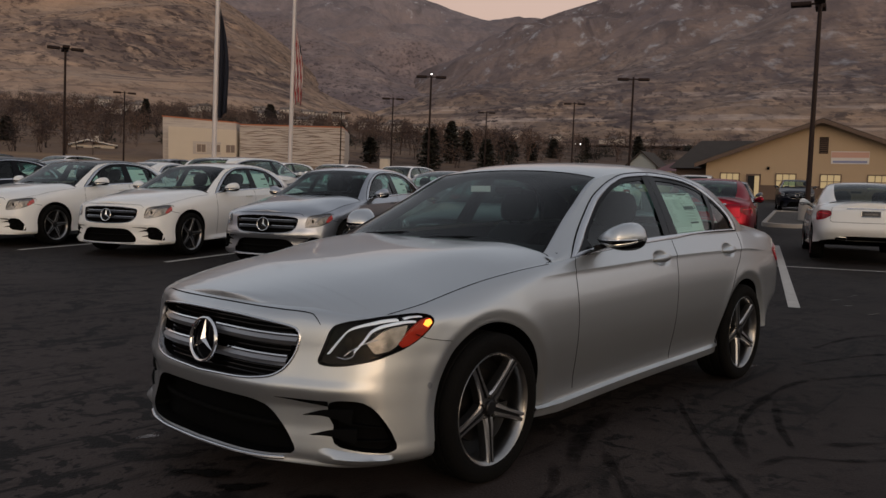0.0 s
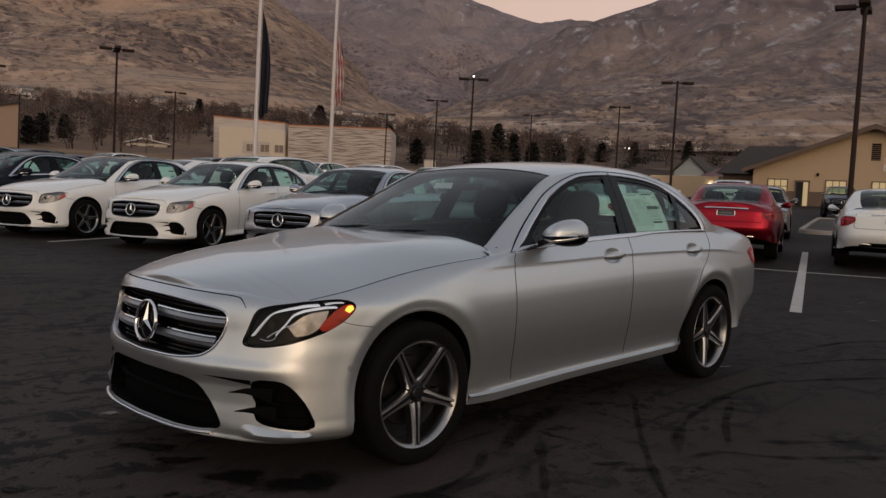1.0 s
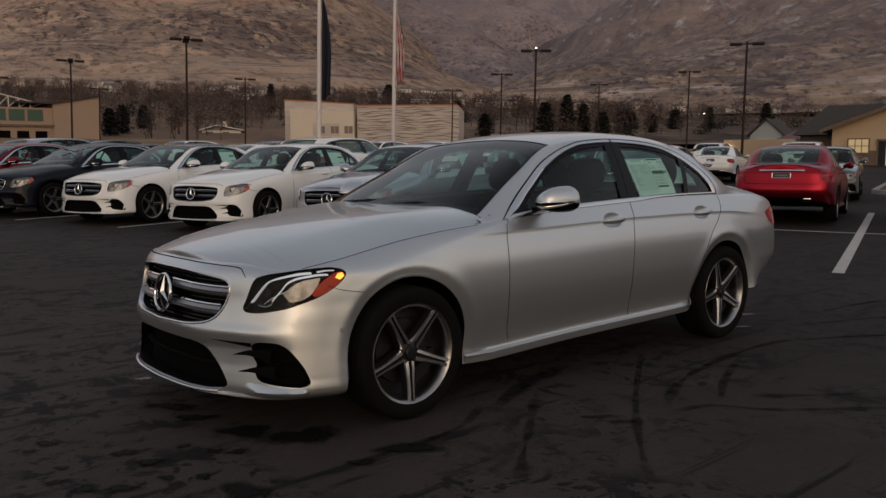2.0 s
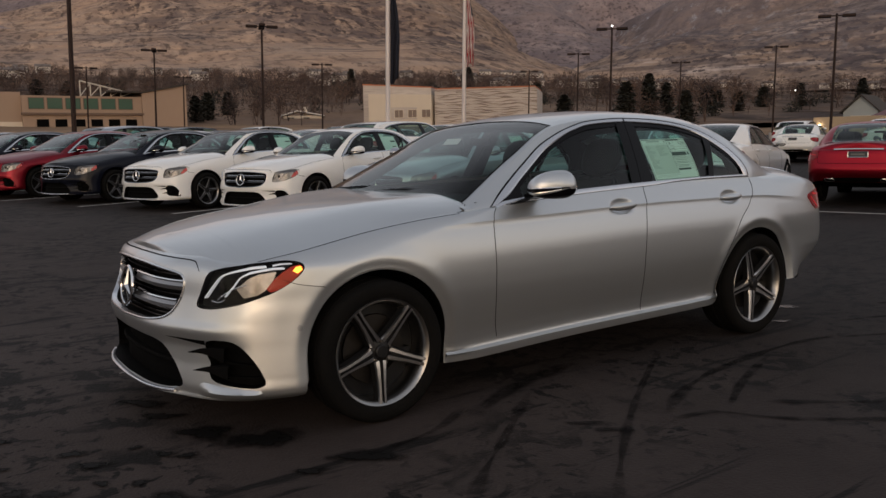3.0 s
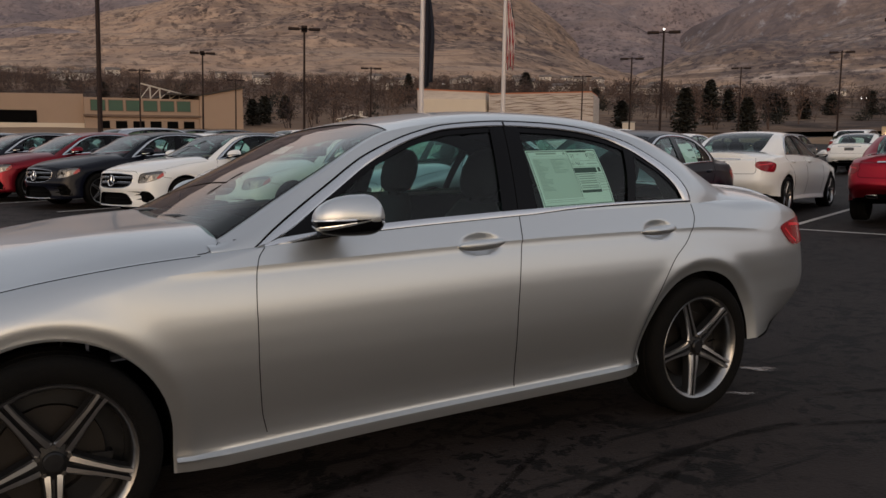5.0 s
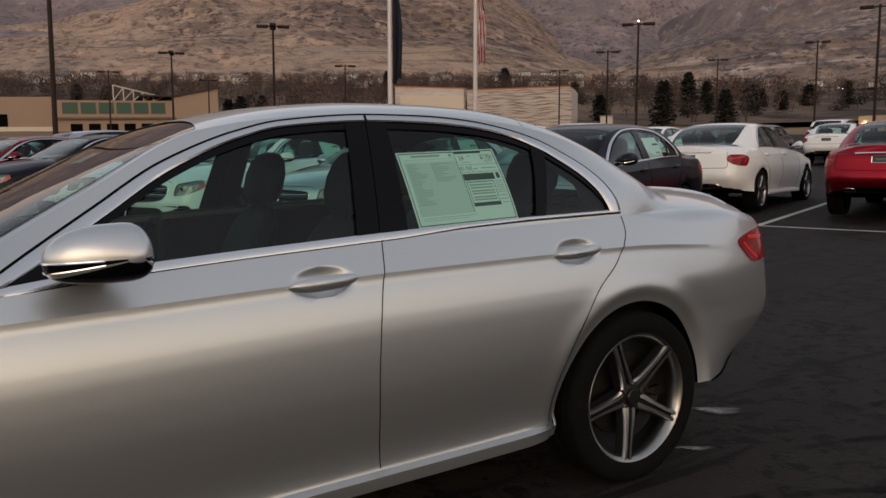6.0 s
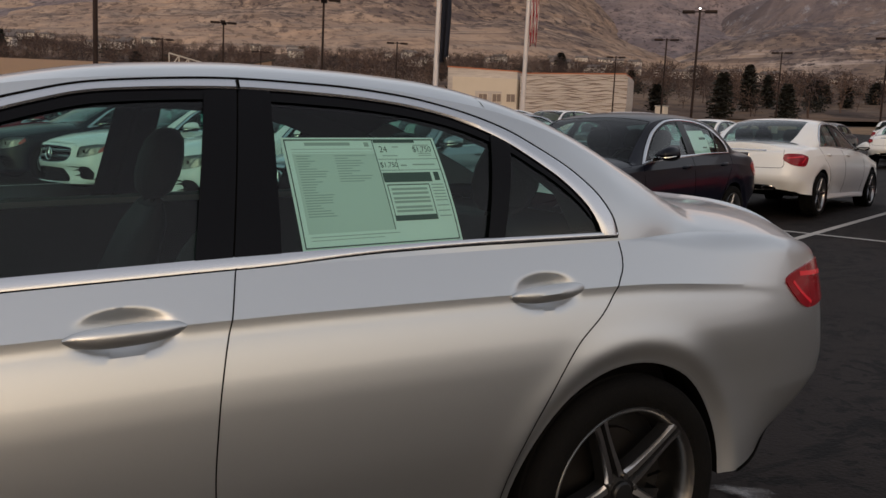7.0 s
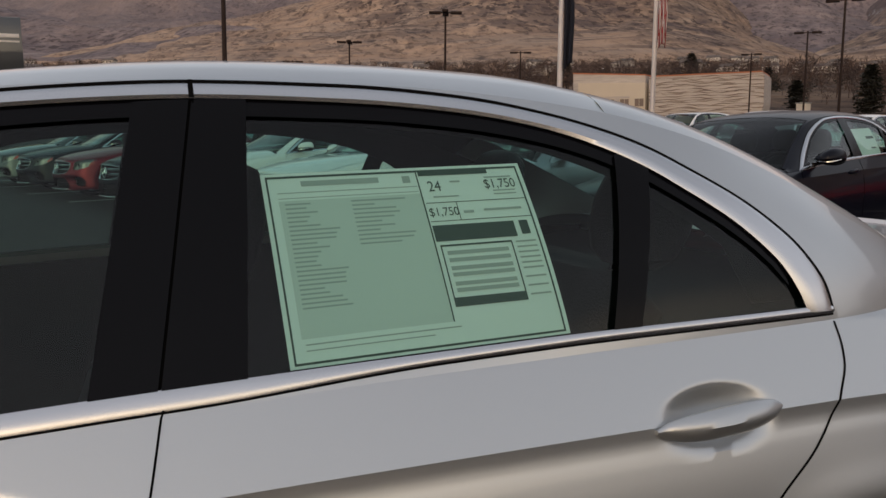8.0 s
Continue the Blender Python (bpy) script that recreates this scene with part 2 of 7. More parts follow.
def box(bm, x0, y0, z0, x1, y1, z1, bevel=0.0, m=None):
    """Adds a box with rounded edges."""
    r = bmesh.ops.create_cube(bm, size=1)
    t = Matrix.Translation(((x0 + x1) / 2, (y0 + y1) / 2, (z0 + z1) / 2)) @ Matrix.Diagonal((abs(x1 - x0), abs(y1 - y0), abs(z1 - z0), 1))
    bmesh.ops.transform(bm, matrix=(m @ t if m else t), verts=r["verts"])
    if bevel:
        edges = list({e for v in r["verts"] for e in v.link_edges})
        bmesh.ops.bevel(bm, geom=edges, offset=bevel, segments=2, affect="EDGES", profile=0.6)
    return bm


def boxes(*rows, bevel=0.0):
    bm = bmesh.new()
    for r in rows:
        box(bm, *r, bevel=bevel)
    return bm


def revolve(profile, n, axis="y", flip=False):
    """Verts and faces of a profile of (radius, along) turned about an axis."""
    vs, k = [], len(profile)
    for i in range(n):
        a = 2 * math.pi * i / n
        for r, h in profile:
            c, s = r * math.cos(a), r * math.sin(a)
            vs.append((c, h, s) if axis == "y" else (c, s, h))
    fs = []
    for i in range(n):
        for j in range(k - 1):
            a, b = i * k + j, ((i + 1) % n) * k + j
            fs.append((a, b, b + 1, a + 1) if not flip else (a, a + 1, b + 1, b))
    return vs, fs


def tube(path, radius, n=8, closed=False):
    """Verts and faces of a round bar along a path; radius may be a list."""
    path = [Vector(p) for p in path]
    k = len(path)
    vs, fs = [], []
    side = None
    for i, p in enumerate(path):
        a, b = (path[i - 1] if i or closed else p), (path[(i + 1) % k] if i < k - 1 or closed else p)
        d = (b - a).normalized()
        if side is None:
            side = d.orthogonal().normalized()
        side = (side - d * side.dot(d)).normalized()
        up = d.cross(side)
        r = radius[i] if isinstance(radius, (list, tuple)) else radius
        for j in range(n):
            t = 2 * math.pi * j / n
            vs.append(p + side * (r * math.cos(t)) + up * (r * math.sin(t)))
    for i in range(k if closed else k - 1):
        for j in range(n):
            a, b = i * n, ((i + 1) % k) * n
            fs.append((a + j, a + (j + 1) % n, b + (j + 1) % n, b + j))
    if not closed:
        fs.append(tuple(range(n - 1, -1, -1)))
        fs.append(tuple((k - 1) * n + j for j in range(n)))
    return vs, fs


def merge(*sets):
    vs, fs = [], []
    for v, f in sets:
        o = len(vs)
        vs += [tuple(p) for p in v]
        fs += [tuple(i + o for i in q) for q in f]
    return vs, fs


def resample(points, n):
    p = np.array(list(points) + [points[0]], float)
    d = np.r_[0, np.cumsum(np.linalg.norm(np.diff(p, axis=0), axis=1))]
    s = np.linspace(0, d[-1], n, endpoint=False)
    return np.stack([np.interp(s, d, p[:, c]) for c in range(p.shape[1])], 1)


def rounded(points, n=64, rounds=2):
    """A closed outline with its corners softened."""
    p = np.array(points, float)
    for _ in range(rounds):
        q = []
        for i in range(len(p)):
            a, b = p[i], p[(i + 1) % len(p)]
            q += [a * 0.8 + b * 0.2, a * 0.2 + b * 0.8]
        p = np.array(q)
    return resample(p, n)


def ground_height(x, y):
    """The lot rises gently towards the hills."""
    def over(v, w):
        return w * math.log1p(math.exp(min(v / w, 40))) if v / w < 40 else v
    return 0.0065 * over(x - 4, 1.5) + 0.014 * over(y - 2, 1.0) + 0.026 * over(y - 45, 8) + 0.012 * over(x - 110, 15)


# the stalls are laid out on axes turned by twenty degrees
GRID = radians(20)
GU, GV = (math.cos(GRID), math.sin(GRID)), (-math.sin(GRID), math.cos(GRID))


def stall(u, v):
    return (u * GU[0] + v * GV[0], u * GU[1] + v * GV[1])


def loft(sections, close=True):
    """Verts and faces of a skin over closed sections of equal count, capped at both ends."""
    k = len(sections[0])
    vs = [tuple(p) for sec in sections for p in sec]
    fs = []
    for i in range(len(sections) - 1):
        for j in range(k):
            a, b = i * k + j, i * k + (j + 1) % k
            fs.append((a, b, b + k, a + k))
    if close:
        fs.append(tuple(range(k - 1, -1, -1)))
        fs.append(tuple((len(sections) - 1) * k + j for j in range(k)))
    return vs, fs


def seat(parent, x, y, bench=False):
    w = .25 if not bench else .62
    s = mesh_object("rear_bench" if bench else "front_seat", *merge(*[loft([[(px + dx * math.cos(t), y + math.copysign(abs(math.sin(t)) ** .5, math.sin(t)) * ww, pz + dz * math.cos(t)) for t in np.linspace(0, 2 * math.pi, 20, endpoint=False)]
                                                                       for px, pz, dx, dz, ww in rows]) for rows in (
        [(x + .02, .42, .10, .0, w * .8), (x + .05, .55, .11, .03, w), (x + .12, .78, .09, .03, w), (x + .20, 1.0, .06, .02, w * .86), (x + .225, 1.07, .03, .01, w * .6)],
        [(x - .48, .40, .0, .05, w * .8), (x - .42, .42, .0, .09, w), (x - .1, .40, .0, .09, w), (x + .05, .40, .0, .09, w * .9)])]), M_INTERIOR, parent)
    for hy in ((y,) if not bench else (y - .38, y + .38)):
        mesh_object("headrest", *merge(
            loft([[(x + .235 + dx * math.cos(t) + (pz - 1.1) * .25, hy + math.copysign(abs(math.sin(t)) ** .6, math.sin(t)) * ww, pz) for t in np.linspace(0, 2 * math.pi, 16, endpoint=False)]
                  for pz, dx, ww in ((1.085, .03, .09), (1.11, .052, .13), (1.16, .064, .148), (1.22, .064, .148), (1.275, .054, .125), (1.305, .034, .085), (1.315, .012, .04))]),
            tube([(x + .21, hy - .05, 1.02), (x + .235, hy - .05, 1.12)], .007, 6), tube([(x + .21, hy + .05, 1.02), (x + .235, hy + .05, 1.12)], .007, 6)), M_INTERIOR, parent)
    return s


def dress_car(car, sh, body_mat, fine, openings, estate=False, lean=False):
    grille_o, low_o, side_o, light_o = openings
    t = sh.tall
    n = 60 if fine else 30

    def sx(a):
        return float(sh.s_at_x(a))

    def lift(z):
        return z + t * float(step(.35, .6, z))

    def add(name, geo, mat, parent=car, label="", side=-1, angle=35):
        vs, fs = geo
        if side > 0:
            vs, fs = mirror(vs, fs)
        return mesh_object(name, vs, fs, mat, parent, label, angle=angle)

    def well(outline, depth, taper=.97):
        """The walls and floor of an opening cut into the skin."""
        c = outline.mean(0)
        inner = c + (outline - c) * taper
        k = len(outline)
        a, b = sh.wrap(outline[:, 0], outline[:, 1], .0), sh.wrap(inner[:, 0], inner[:, 1], -depth)
        walls = (np.concatenate([a, b]), [(j, j + k, (j + 1) % k + k, (j + 1) % k) for j in range(k)])
        return merge(walls, overlay(sh, inner, -depth, 4, 0.0, k))

    def rim(outline, width, out):
        """A raised edge that runs round an opening."""
        k = len(outline)
        d = np.roll(outline, -1, 0) - np.roll(outline, 1, 0)
        d /= np.linalg.norm(d, axis=1)[:, None]
        q = np.stack([d[:, 1], -d[:, 0]], 1)
        c = outline.mean(0)
        q *= np.sign(np.sum(q * (outline - c), 1).mean())
        rows = [sh.wrap((outline + q * o)[:, 0], (outline + q * o)[:, 1], h) for o, h in ((-width * .6, -.02), (-width * .5, out * .7), (0, out), (width * .5, out * .6), (width * .6, -.004))]
        vs = np.concatenate(rows)
        return vs, [(r * k + j, r * k + (j + 1) % k, (r + 1) * k + (j + 1) % k, (r + 1) * k + j) for r in range(4) for j in range(k)]

    # --- nose
    g = add("grille", well(grille_o, .06), M_TRIM)
    add("grille_surround", rim(grille_o, .009, .005), M_ALU, g)
    for sgn in (-1, 1):
        for z in (.683, .598):
            e = .503 if z > .65 else .465
            add("louvre", strip(sh, [(sgn * .03, lift(z + .004)), (sgn * e, lift(z))], .036 if fine else .024, -.022, n // 2, .02, .010), M_RIMGREY if fine else M_LOUVRE, g)
            add("louvre", strip(sh, [(sgn * .03, lift(z + .026)), (sgn * e, lift(z + .022))], .010, -.018, n // 2, .02, .003), M_CHROME, g)
    edge = [(.612, .758), (.592, .778), (.555, .797), (.48, .803), (.26, .807), (0, .808)]
    add("bonnet_gap", strip(sh, [(a, lift(z)) for a, z in edge + [(-a, z) for a, z in reversed(edge[:-1])]], .0035, .0005, n * 2, .004), M_GAP)
    for i in range(13 if fine else 0):
        add("grille_slat", strip(sh, [(-.46, lift(.535 + .0175 * i)), (.46, lift(.535 + .0175 * i))], .005, -.045, 20, .01), M_GLOSSBLACK, g)
    add("lower_intake", well(low_o, .07), M_TRIM)
    lip = [(-.50, .221), (-.45, .218), (-.3, .213), (0, .210), (.3, .213), (.45, .218), (.50, .221)]
    lx, lz = smooth_curve(*zip(range(7), [a for a, _ in lip])), smooth_curve(*zip(range(7), [z for _, z in lip]))
    add("splitter", tube([tuple(sh.wrap(np.array([float(lx(k))]), np.array([float(lz(k))]), .014)[0]) for k in np.linspace(0, 6, 41)], .0085, 10), M_ALU, label="bright lip under the bumper")
    add("intake_bar", strip(sh, [(-.45, .335), (0, .330), (.45, .335)], .022, -.045, n, .03, .006), M_GAP)
    for side in (-1, 1):
        w = add("side_intake", well(side_o, .05), M_TRIM, side=side)
        add("intake_fin", strip(sh, [(.565, .398), (.66, .412), (.80, .402)], np.linspace(.002, .062, n), .005, n, .03, .004), M_GAP, w, side=side)
        add("intake_fin", strip(sh, [(.60, .322), (.70, .334), (.82, .328)], np.linspace(.002, .058, n), .005, n, .03, .004), M_GAP, w, side=side)
        add("intake_slat", strip(sh, [(.72, .375), (.95, .352)], .008, -.02, n, .02), M_TRIM, w, side=side)
        add("intake_slat", strip(sh, [(.72, .305), (.98, .300)], .008, -.02, n, .02), M_TRIM, w, side=side)
        # black strip paints the recess shadow that runs into the side intake
        add("bumper_crease", strip(sh, [(.44, .462), (.56, .456), (.675, .450)], np.linspace(.001, .022, n), .001, n, .02), M_TRIM, side=side)
        blade = []
        for k in np.linspace(0, 1, 24):
            s_, e_ = .60 + .40 * k, float(step(0, .35, k) * step(1, .86, k))
            zt_ = .283 - .031 * k
            blade.append([tuple(sh.wrap(np.array([s_]), np.array([z_]), o_ * e_ - .003 * (1 - e_) - d_)[0]) for z_, o_, d_ in ((zt_, .001, .012), (zt_ - .004, .003, 0), (zt_ - .022, .016, 0), (.238, .022, 0), (.222, .018, 0), (.212, .008, 0), (.207, .0, .012))])
        if fine:
            add("bumper_blade", (np.array(blade).reshape(-1, 3), grid_faces(24, 7)), body_mat, side=side)
            add("parking_sensor", overlay(sh, [(1.157 + .012 * math.cos(a), .508 + .014 * math.sin(a)) for a in np.linspace(0, 2 * math.pi, 16, endpoint=False)], .002, 2, .004, 16), M_SILVER_DARK, side=side)
        # headlight: bowl, light guides, marker and a clear lens
        hl = add("headlight", well(light_o, .034, .985), M_LAMPBOWL if fine else M_LAMPSILVER, side=side)
        lens = add("lens", overlay(sh, light_o, .001, 6, .004, 90 if fine else 45), M_LENS, hl, side=side)
        lens.visible_shadow = False
        for line, w0, w1 in ((((.655, .645), (.70, .694), (.75, .733), (.825, .756), (.92, .771), (.99, .778), (1.032, .780)), .006, .0085), (((.80, .655), (.85, .701), (.89, .738), (.96, .757), (1.02, .765), (1.07, .770), (1.11, .770)), .006, .0075),
                             (((1.062, .783), (1.105, .788), (1.145, .788)), .004, .004))[:3 if fine else 2]:
            add("light_guide", strip(sh, [(a, lift(z)) for a, z in line], np.linspace(w0, w1, n), -.006, n, .02, .003), M_LED if fine else M_CHROME, hl, side=side)
        add("light_guide", strip(sh, [(a, lift(z)) for a, z in ((.70, .634), (.75, .628), (.795, .640), (.806, .656))], .005, -.008, n, .02, .002), M_CHROME, hl, side=side)
        if fine:
            add("light_guide", strip(sh, [(a, lift(z)) for a, z in ((.74, .640), (.80, .668), (.86, .692), (.92, .706))], .004, -.012, n, .02, .002), M_CHROME, hl, side=side)
        add("reflector", overlay(sh, [(a, lift(z)) for a, z in ((.86, .690), (.93, .728), (1.0, .750), (1.075, .757), (1.058, .720), (1.02, .678), (.98, .658), (.90, .648))], -.014, 5, .01, 40), M_REFLECT, hl, side=side)
        add("projector", overlay(sh, [(.765 + .026 * math.cos(a), lift(.690) + .026 * math.sin(a)) for a in np.linspace(0, 2 * math.pi, 24, endpoint=False)], -.014, 4, .014, 24), M_GLOSSBLACK, hl, side=side)
        marker = ((1.025, .685), (1.058, .720), (1.100, .752), (1.142, .775), (1.185, .782), (1.194, .766), (1.152, .716), (1.098, .684), (1.042, .670))
        add("side_marker", overlay(sh, [(a, lift(z)) for a, z in marker], -.008, 3, .01, 40), M_AMBER if fine else M_MARKER, hl, side=side)
        if fine:
            add("indicator", overlay(sh, [(1.145, .757), (1.160, .774), (1.182, .777), (1.188, .762), (1.165, .746)], -.004, 2, .01, 20), M_AMBERLIT, hl, "lit amber lamp", side=side)
        # --- panel gaps
        gap = .0028 if fine else .005
        for line in [] if lean else ([(sx(a), z) for a, z in ((-.905, .972), (-.935, .935), (-.948, .89), (-.960, .75), (-.960, .63), (-.944, .40), (-.922, .305))],
                     [(sx(a), z) for a, z in ((.229, 1.028), (.213, .959), (.190, .87), (.170, .75), (.160, .60), (.167, .45), (.176, .35), (.180, .305))],
                     [(sx(a), z) for a, z in ((1.289, 1.044), (1.288, 1.02), (1.279, .985), (1.252, .948), (1.185, .872), (1.09, .797), (1.008, .692), (.940, .58), (.897, .465), (.884, .38), (.882, .32))],
                     [(1.10, .722), (1.16, .700), (1.287, .677)]):
            add("panel_gap", strip(sh, [(a, z if z < .4 else lift(z)) for a, z in line], gap, .0015, n * 2, .004), M_GAP, side=side)
        s0, s1 = float(sh.s_at_x(-2.2)), float(sh.s_at_x(-1.13))
        line = [(a, float(sh.top(sh.fx(a))) - .004) for a in np.linspace(s0, s1, 14)]
        if not lean:
            add("bonnet_gap", strip(sh, line, .0018, .0005, n * 2, .003), M_GAP, side=side)
        v0, v1 = float(sh.s_at_x(1.73)), float(sh.s_at_x(2.3))
        add("bumper_valance", strip(sh, [(v0, .336), (v0 * .6 + v1 * .4, .352), (v1, .398), (v1 + .3, .408)], np.linspace(.008, .05, n), .0025, n, .006), M_TRIM, side=side)
        # --- handles
        for s_, z_ in ((sx(.0), .933), (sx(1.008), .939)):
            z_ = z_ + t
            secs, hollow = [], sh.scoops
            sh.scoops = ()              # the bar bridges its hollow, level with the skin
            for k in np.linspace(-1, 1, 17):
                hh = .019 * max(1 - abs(k) ** 2.4, .003) ** .55 + .003
                oo = .002 + .018 * (1 - abs(k) ** 3)
                zc = z_ - .003 + .005 * k
                secs.append([sh.skin(s_ + .114 * k, zc + hh * math.sin(a), oo + (.011 * math.cos(a) + .005 * math.sin(a)) * (1 - .5 * abs(k))) for a in np.linspace(0, 2 * math.pi, 14, endpoint=False)])
            sh.scoops = hollow
            h = add("door_handle", loft(secs), body_mat, side=side)
        # --- door mirror: silver dome over a black lower shell, parted by bright lines
        def ring_size(k):
            return math.sin(min(k * 1.9 + .12, math.pi / 2)) * (1.0 if k < .66 else math.sqrt(max(1 - ((k - .66) / .345) ** 2, .02)))

        def on_mirror(k, a):
            rx = (.182 if math.cos(a) < 0 else .062) * ring_size(k)
            rz = (.090 if math.sin(a) > 0 else .062) * ring_size(k)
            flat = .90 if math.sin(a) > 0 else .62
            return (-.655 + .095 * k + rx * math.copysign(abs(math.cos(a)) ** .78, math.cos(a)), -.845 - .222 * k, 1.062 + .010 * k + t + rz * math.copysign(abs(math.sin(a)) ** flat, math.sin(a)))
        m = add("door_mirror", loft([[on_mirror(k, a) for a in np.linspace(0, 2 * math.pi, 28, endpoint=False)] for k in np.linspace(0, 1, 15)]), [body_mat, M_GLOSSBLACK], side=side)
        for i, p in enumerate(m.data.polygons):        # silver cap, black slit, silver band, black foot
            p.material_index = 1 if i % 28 in (14, 27) or 16 <= i % 28 <= 25 else 0

        for a in (math.pi, math.pi * 15 / 14, math.pi * 2, math.pi * 27 / 14) if fine else (math.pi * 15 / 14,):
            add("mirror_trim", tube([on_mirror(k, a) for k in np.linspace(.10, .97, 18)], .0028 if fine else .005, 6), M_CHROME, m, side=side)
        add("mirror_foot", loft([[(-.70, -.84, .995 + t), (-.60, -.84, 1.0 + t), (-.60, -.84, 1.03 + t), (-.70, -.84, 1.03 + t)], [(-.69, -.92, 1.025 + t), (-.60, -.92, 1.025 + t), (-.60, -.92, 1.05 + t), (-.69, -.92, 1.05 + t)]]), M_GLOSSBLACK, m, side=side)
        # --- tail light
        wide = TAIL if fine else (TAIL - np.array([5.39, .87])) * np.array([1.18, 1.35]) + np.array([5.37, .862])
        tl_o = wide if not t else np.stack([wide[:, 0], wide[:, 1] + t], 1)
        tl = add("tail_light", overlay(sh, tl_o, .006, 5, .01, 70), M_TAIL, side=side)
        add("light_strip", strip(sh, [(5.19, lift(.890)), (5.24, lift(.85)), (5.30, lift(.815))], .010, .008, n, .004), M_TAILLIT, tl, side=side)
        add("light_strip", strip(sh, [(5.24, lift(.91)), (5.40, lift(.90)), (5.58, lift(.885))], .014, .008, n, .004), M_TAILLIT, tl, side=side)
    e = sh.length
    add("boot_strip", strip(sh, [(e - .40, lift(.985)), (e, lift(.988)), (e + .40, lift(.985))], .022, .008, n, .014, .004), M_CHROME)
    pl = add("plate_panel", overlay(sh, [(e - .16, lift(.845)), (e + .16, lift(.845)), (e + .16, lift(.945)), (e - .16, lift(.945))], .012, 3, .015, 40), M_PLATE, label="dark dealer plate")
    add("plate_frame", rim(resample([(e - .16, lift(.845)), (e + .16, lift(.845)), (e + .16, lift(.945)), (e - .16, lift(.945))], 60), .014, .018), M_CHROME, pl)
    add("plate_bar", strip(sh, [(e - .11, lift(.895)), (e + .11, lift(.895))], .03, .016, 12, .004), M_DISC, pl)
    add("boot_gap", strip(sh, [(5.62, lift(1.0)), (5.63, lift(.93)), (5.62, lift(.80)), (5.66, lift(.74)), (e, lift(.735)), (2 * e - 5.66, lift(.74)), (2 * e - 5.62, lift(.80)), (2 * e - 5.63, lift(.93)), (2 * e - 5.62, lift(1.0))], .007, .002, n * 2, .004), M_GAP)
    add("diffuser", overlay(sh, rounded([(e - .60, .41), (e - .58, .46), (e - .40, .49), (e + .40, .49), (e + .58, .46), (e + .60, .41)], 60, 1), .006, 4, .01, 60), M_TRIM)
    for sgn in (-1, 1):
        add("exhaust_tip", rim(rounded([(e + sgn * .46 - .09, .415), (e + sgn * .46 + .09, .415), (e + sgn * .46 + .085, .465), (e + sgn * .46 - .085, .465)], 40, 1), .018, .02), M_CHROME)
    # --- boot lip, scuttle, underside, wipers
    if not estate:
        lipv = []
        for c in np.linspace(-1, 1, 31):
            y = .64 * c
            x = 2.285 - .10 * abs(c) ** 2.6
            z = 1.082 - .085 * abs(c) ** 3 + t
            lipv += [(x - .12, y, z - .006), (x - .02, y, z + .006), (x + .012, y, z + .010), (x + .010, y, z - .002), (x - .02, y, z - .02)]
        mesh_object("boot_spoiler", lipv, grid_faces(31, 5), body_mat, car)
    mesh_object("scuttle", [(x, y, z) for y in np.linspace(-.50, .50, 13) for x, z in ((-1.12 + .07 * (y / .72) ** 2, 1.012 + t - .02 * (y / .7) ** 4), (-1.02 + .09 * (y / .72) ** 2, 1.035 + t - .02 * (y / .7) ** 4))], grid_faces(13, 2, flip=True), M_TRIM, car)
    under = []
    for x in np.linspace(-2.35, 2.2, 24):
        y = float(sh.fy(sh.s_at_x(x))) - .12
        zu = float(sh.bottom(x)) + .012
        under += [(x, -y, zu), (x, 0, zu - .02), (x, y, zu)]
    mesh_object("underbody", under, grid_faces(24, 3), M_GAP, car)
    for y0, y1 in () if lean else ((-.50, .06), (-.02, .50)):
        mesh_object("wiper", *tube([(-1.075, y1, 1.030 + t), (-1.05, (y0 + y1) / 2, 1.050 + t), (-.985, y0, 1.048 + t)], .007, 6), M_GLOSSBLACK, car)
    # --- cabin
    tub = []
    for x in np.linspace(-.98, 1.7, 20):
        yb = float(np.interp(x, sh.edge_x, sh.edge_y)) - .05
        zb = float(sh.top(x)) - .005
        tub += [(x, -yb, zb), (x, -yb - .0, .62), (x, -yb + .1, .30), (x, yb - .1, .30), (x, yb, .62), (x, yb, zb)]
    mesh_object("cabin_lining", tub, grid_faces(20, 6), M_CABIN, car, angle=60)
    mesh_object("dashboard", *loft([[(-1.0, y, 1.0 + t), (-.75, y, 1.015 + t), (-.58, y, .985 + t), (-.52, y, .90 + t), (-.60, y, .62), (-.95, y, .60)] for y in np.linspace(-.80, .80, 9)]), M_CABIN, car, angle=50)
    mesh_object("parcel_shelf", *loft([[(1.12, y, .96 + t), (1.7, y, 1.03 + t), (1.7, y, .9 + t), (1.12, y, .5)] for y in np.linspace(-.74, .74, 5)]), M_CABIN, car)
    ring = [(-.40 + .055 * math.sin(a), -.37 + .185 * math.cos(a), .93 + t + .175 * math.sin(a)) for a in np.linspace(0, 2 * math.pi, 28, endpoint=False)]
    if not lean:
        mesh_object("steering_wheel", *merge(tube(ring, .016, 8, True), tube([(-.40, -.37 - .18, .93 + t), (-.42, -.37, .92 + t), (-.40, -.37 + .18, .93 + t)], [.012, .05, .012], 8), tube([(-.42, -.37, .92 + t), (-.62, -.37, .86 + t)], .03, 8)), M_CABIN, car)
    if not lean:
        bm = bmesh.new()
        box(bm, -.345, -.10, 1.285 + t, -.325, .10, 1.33 + t, .012)
        part("rear_view_mirror", bm, M_CABIN, car)
    for x, y in ((.10, -.37), (.05, .37)):
        seat(car, x, y)
    seat(car, .95, 0, True)
    head = []
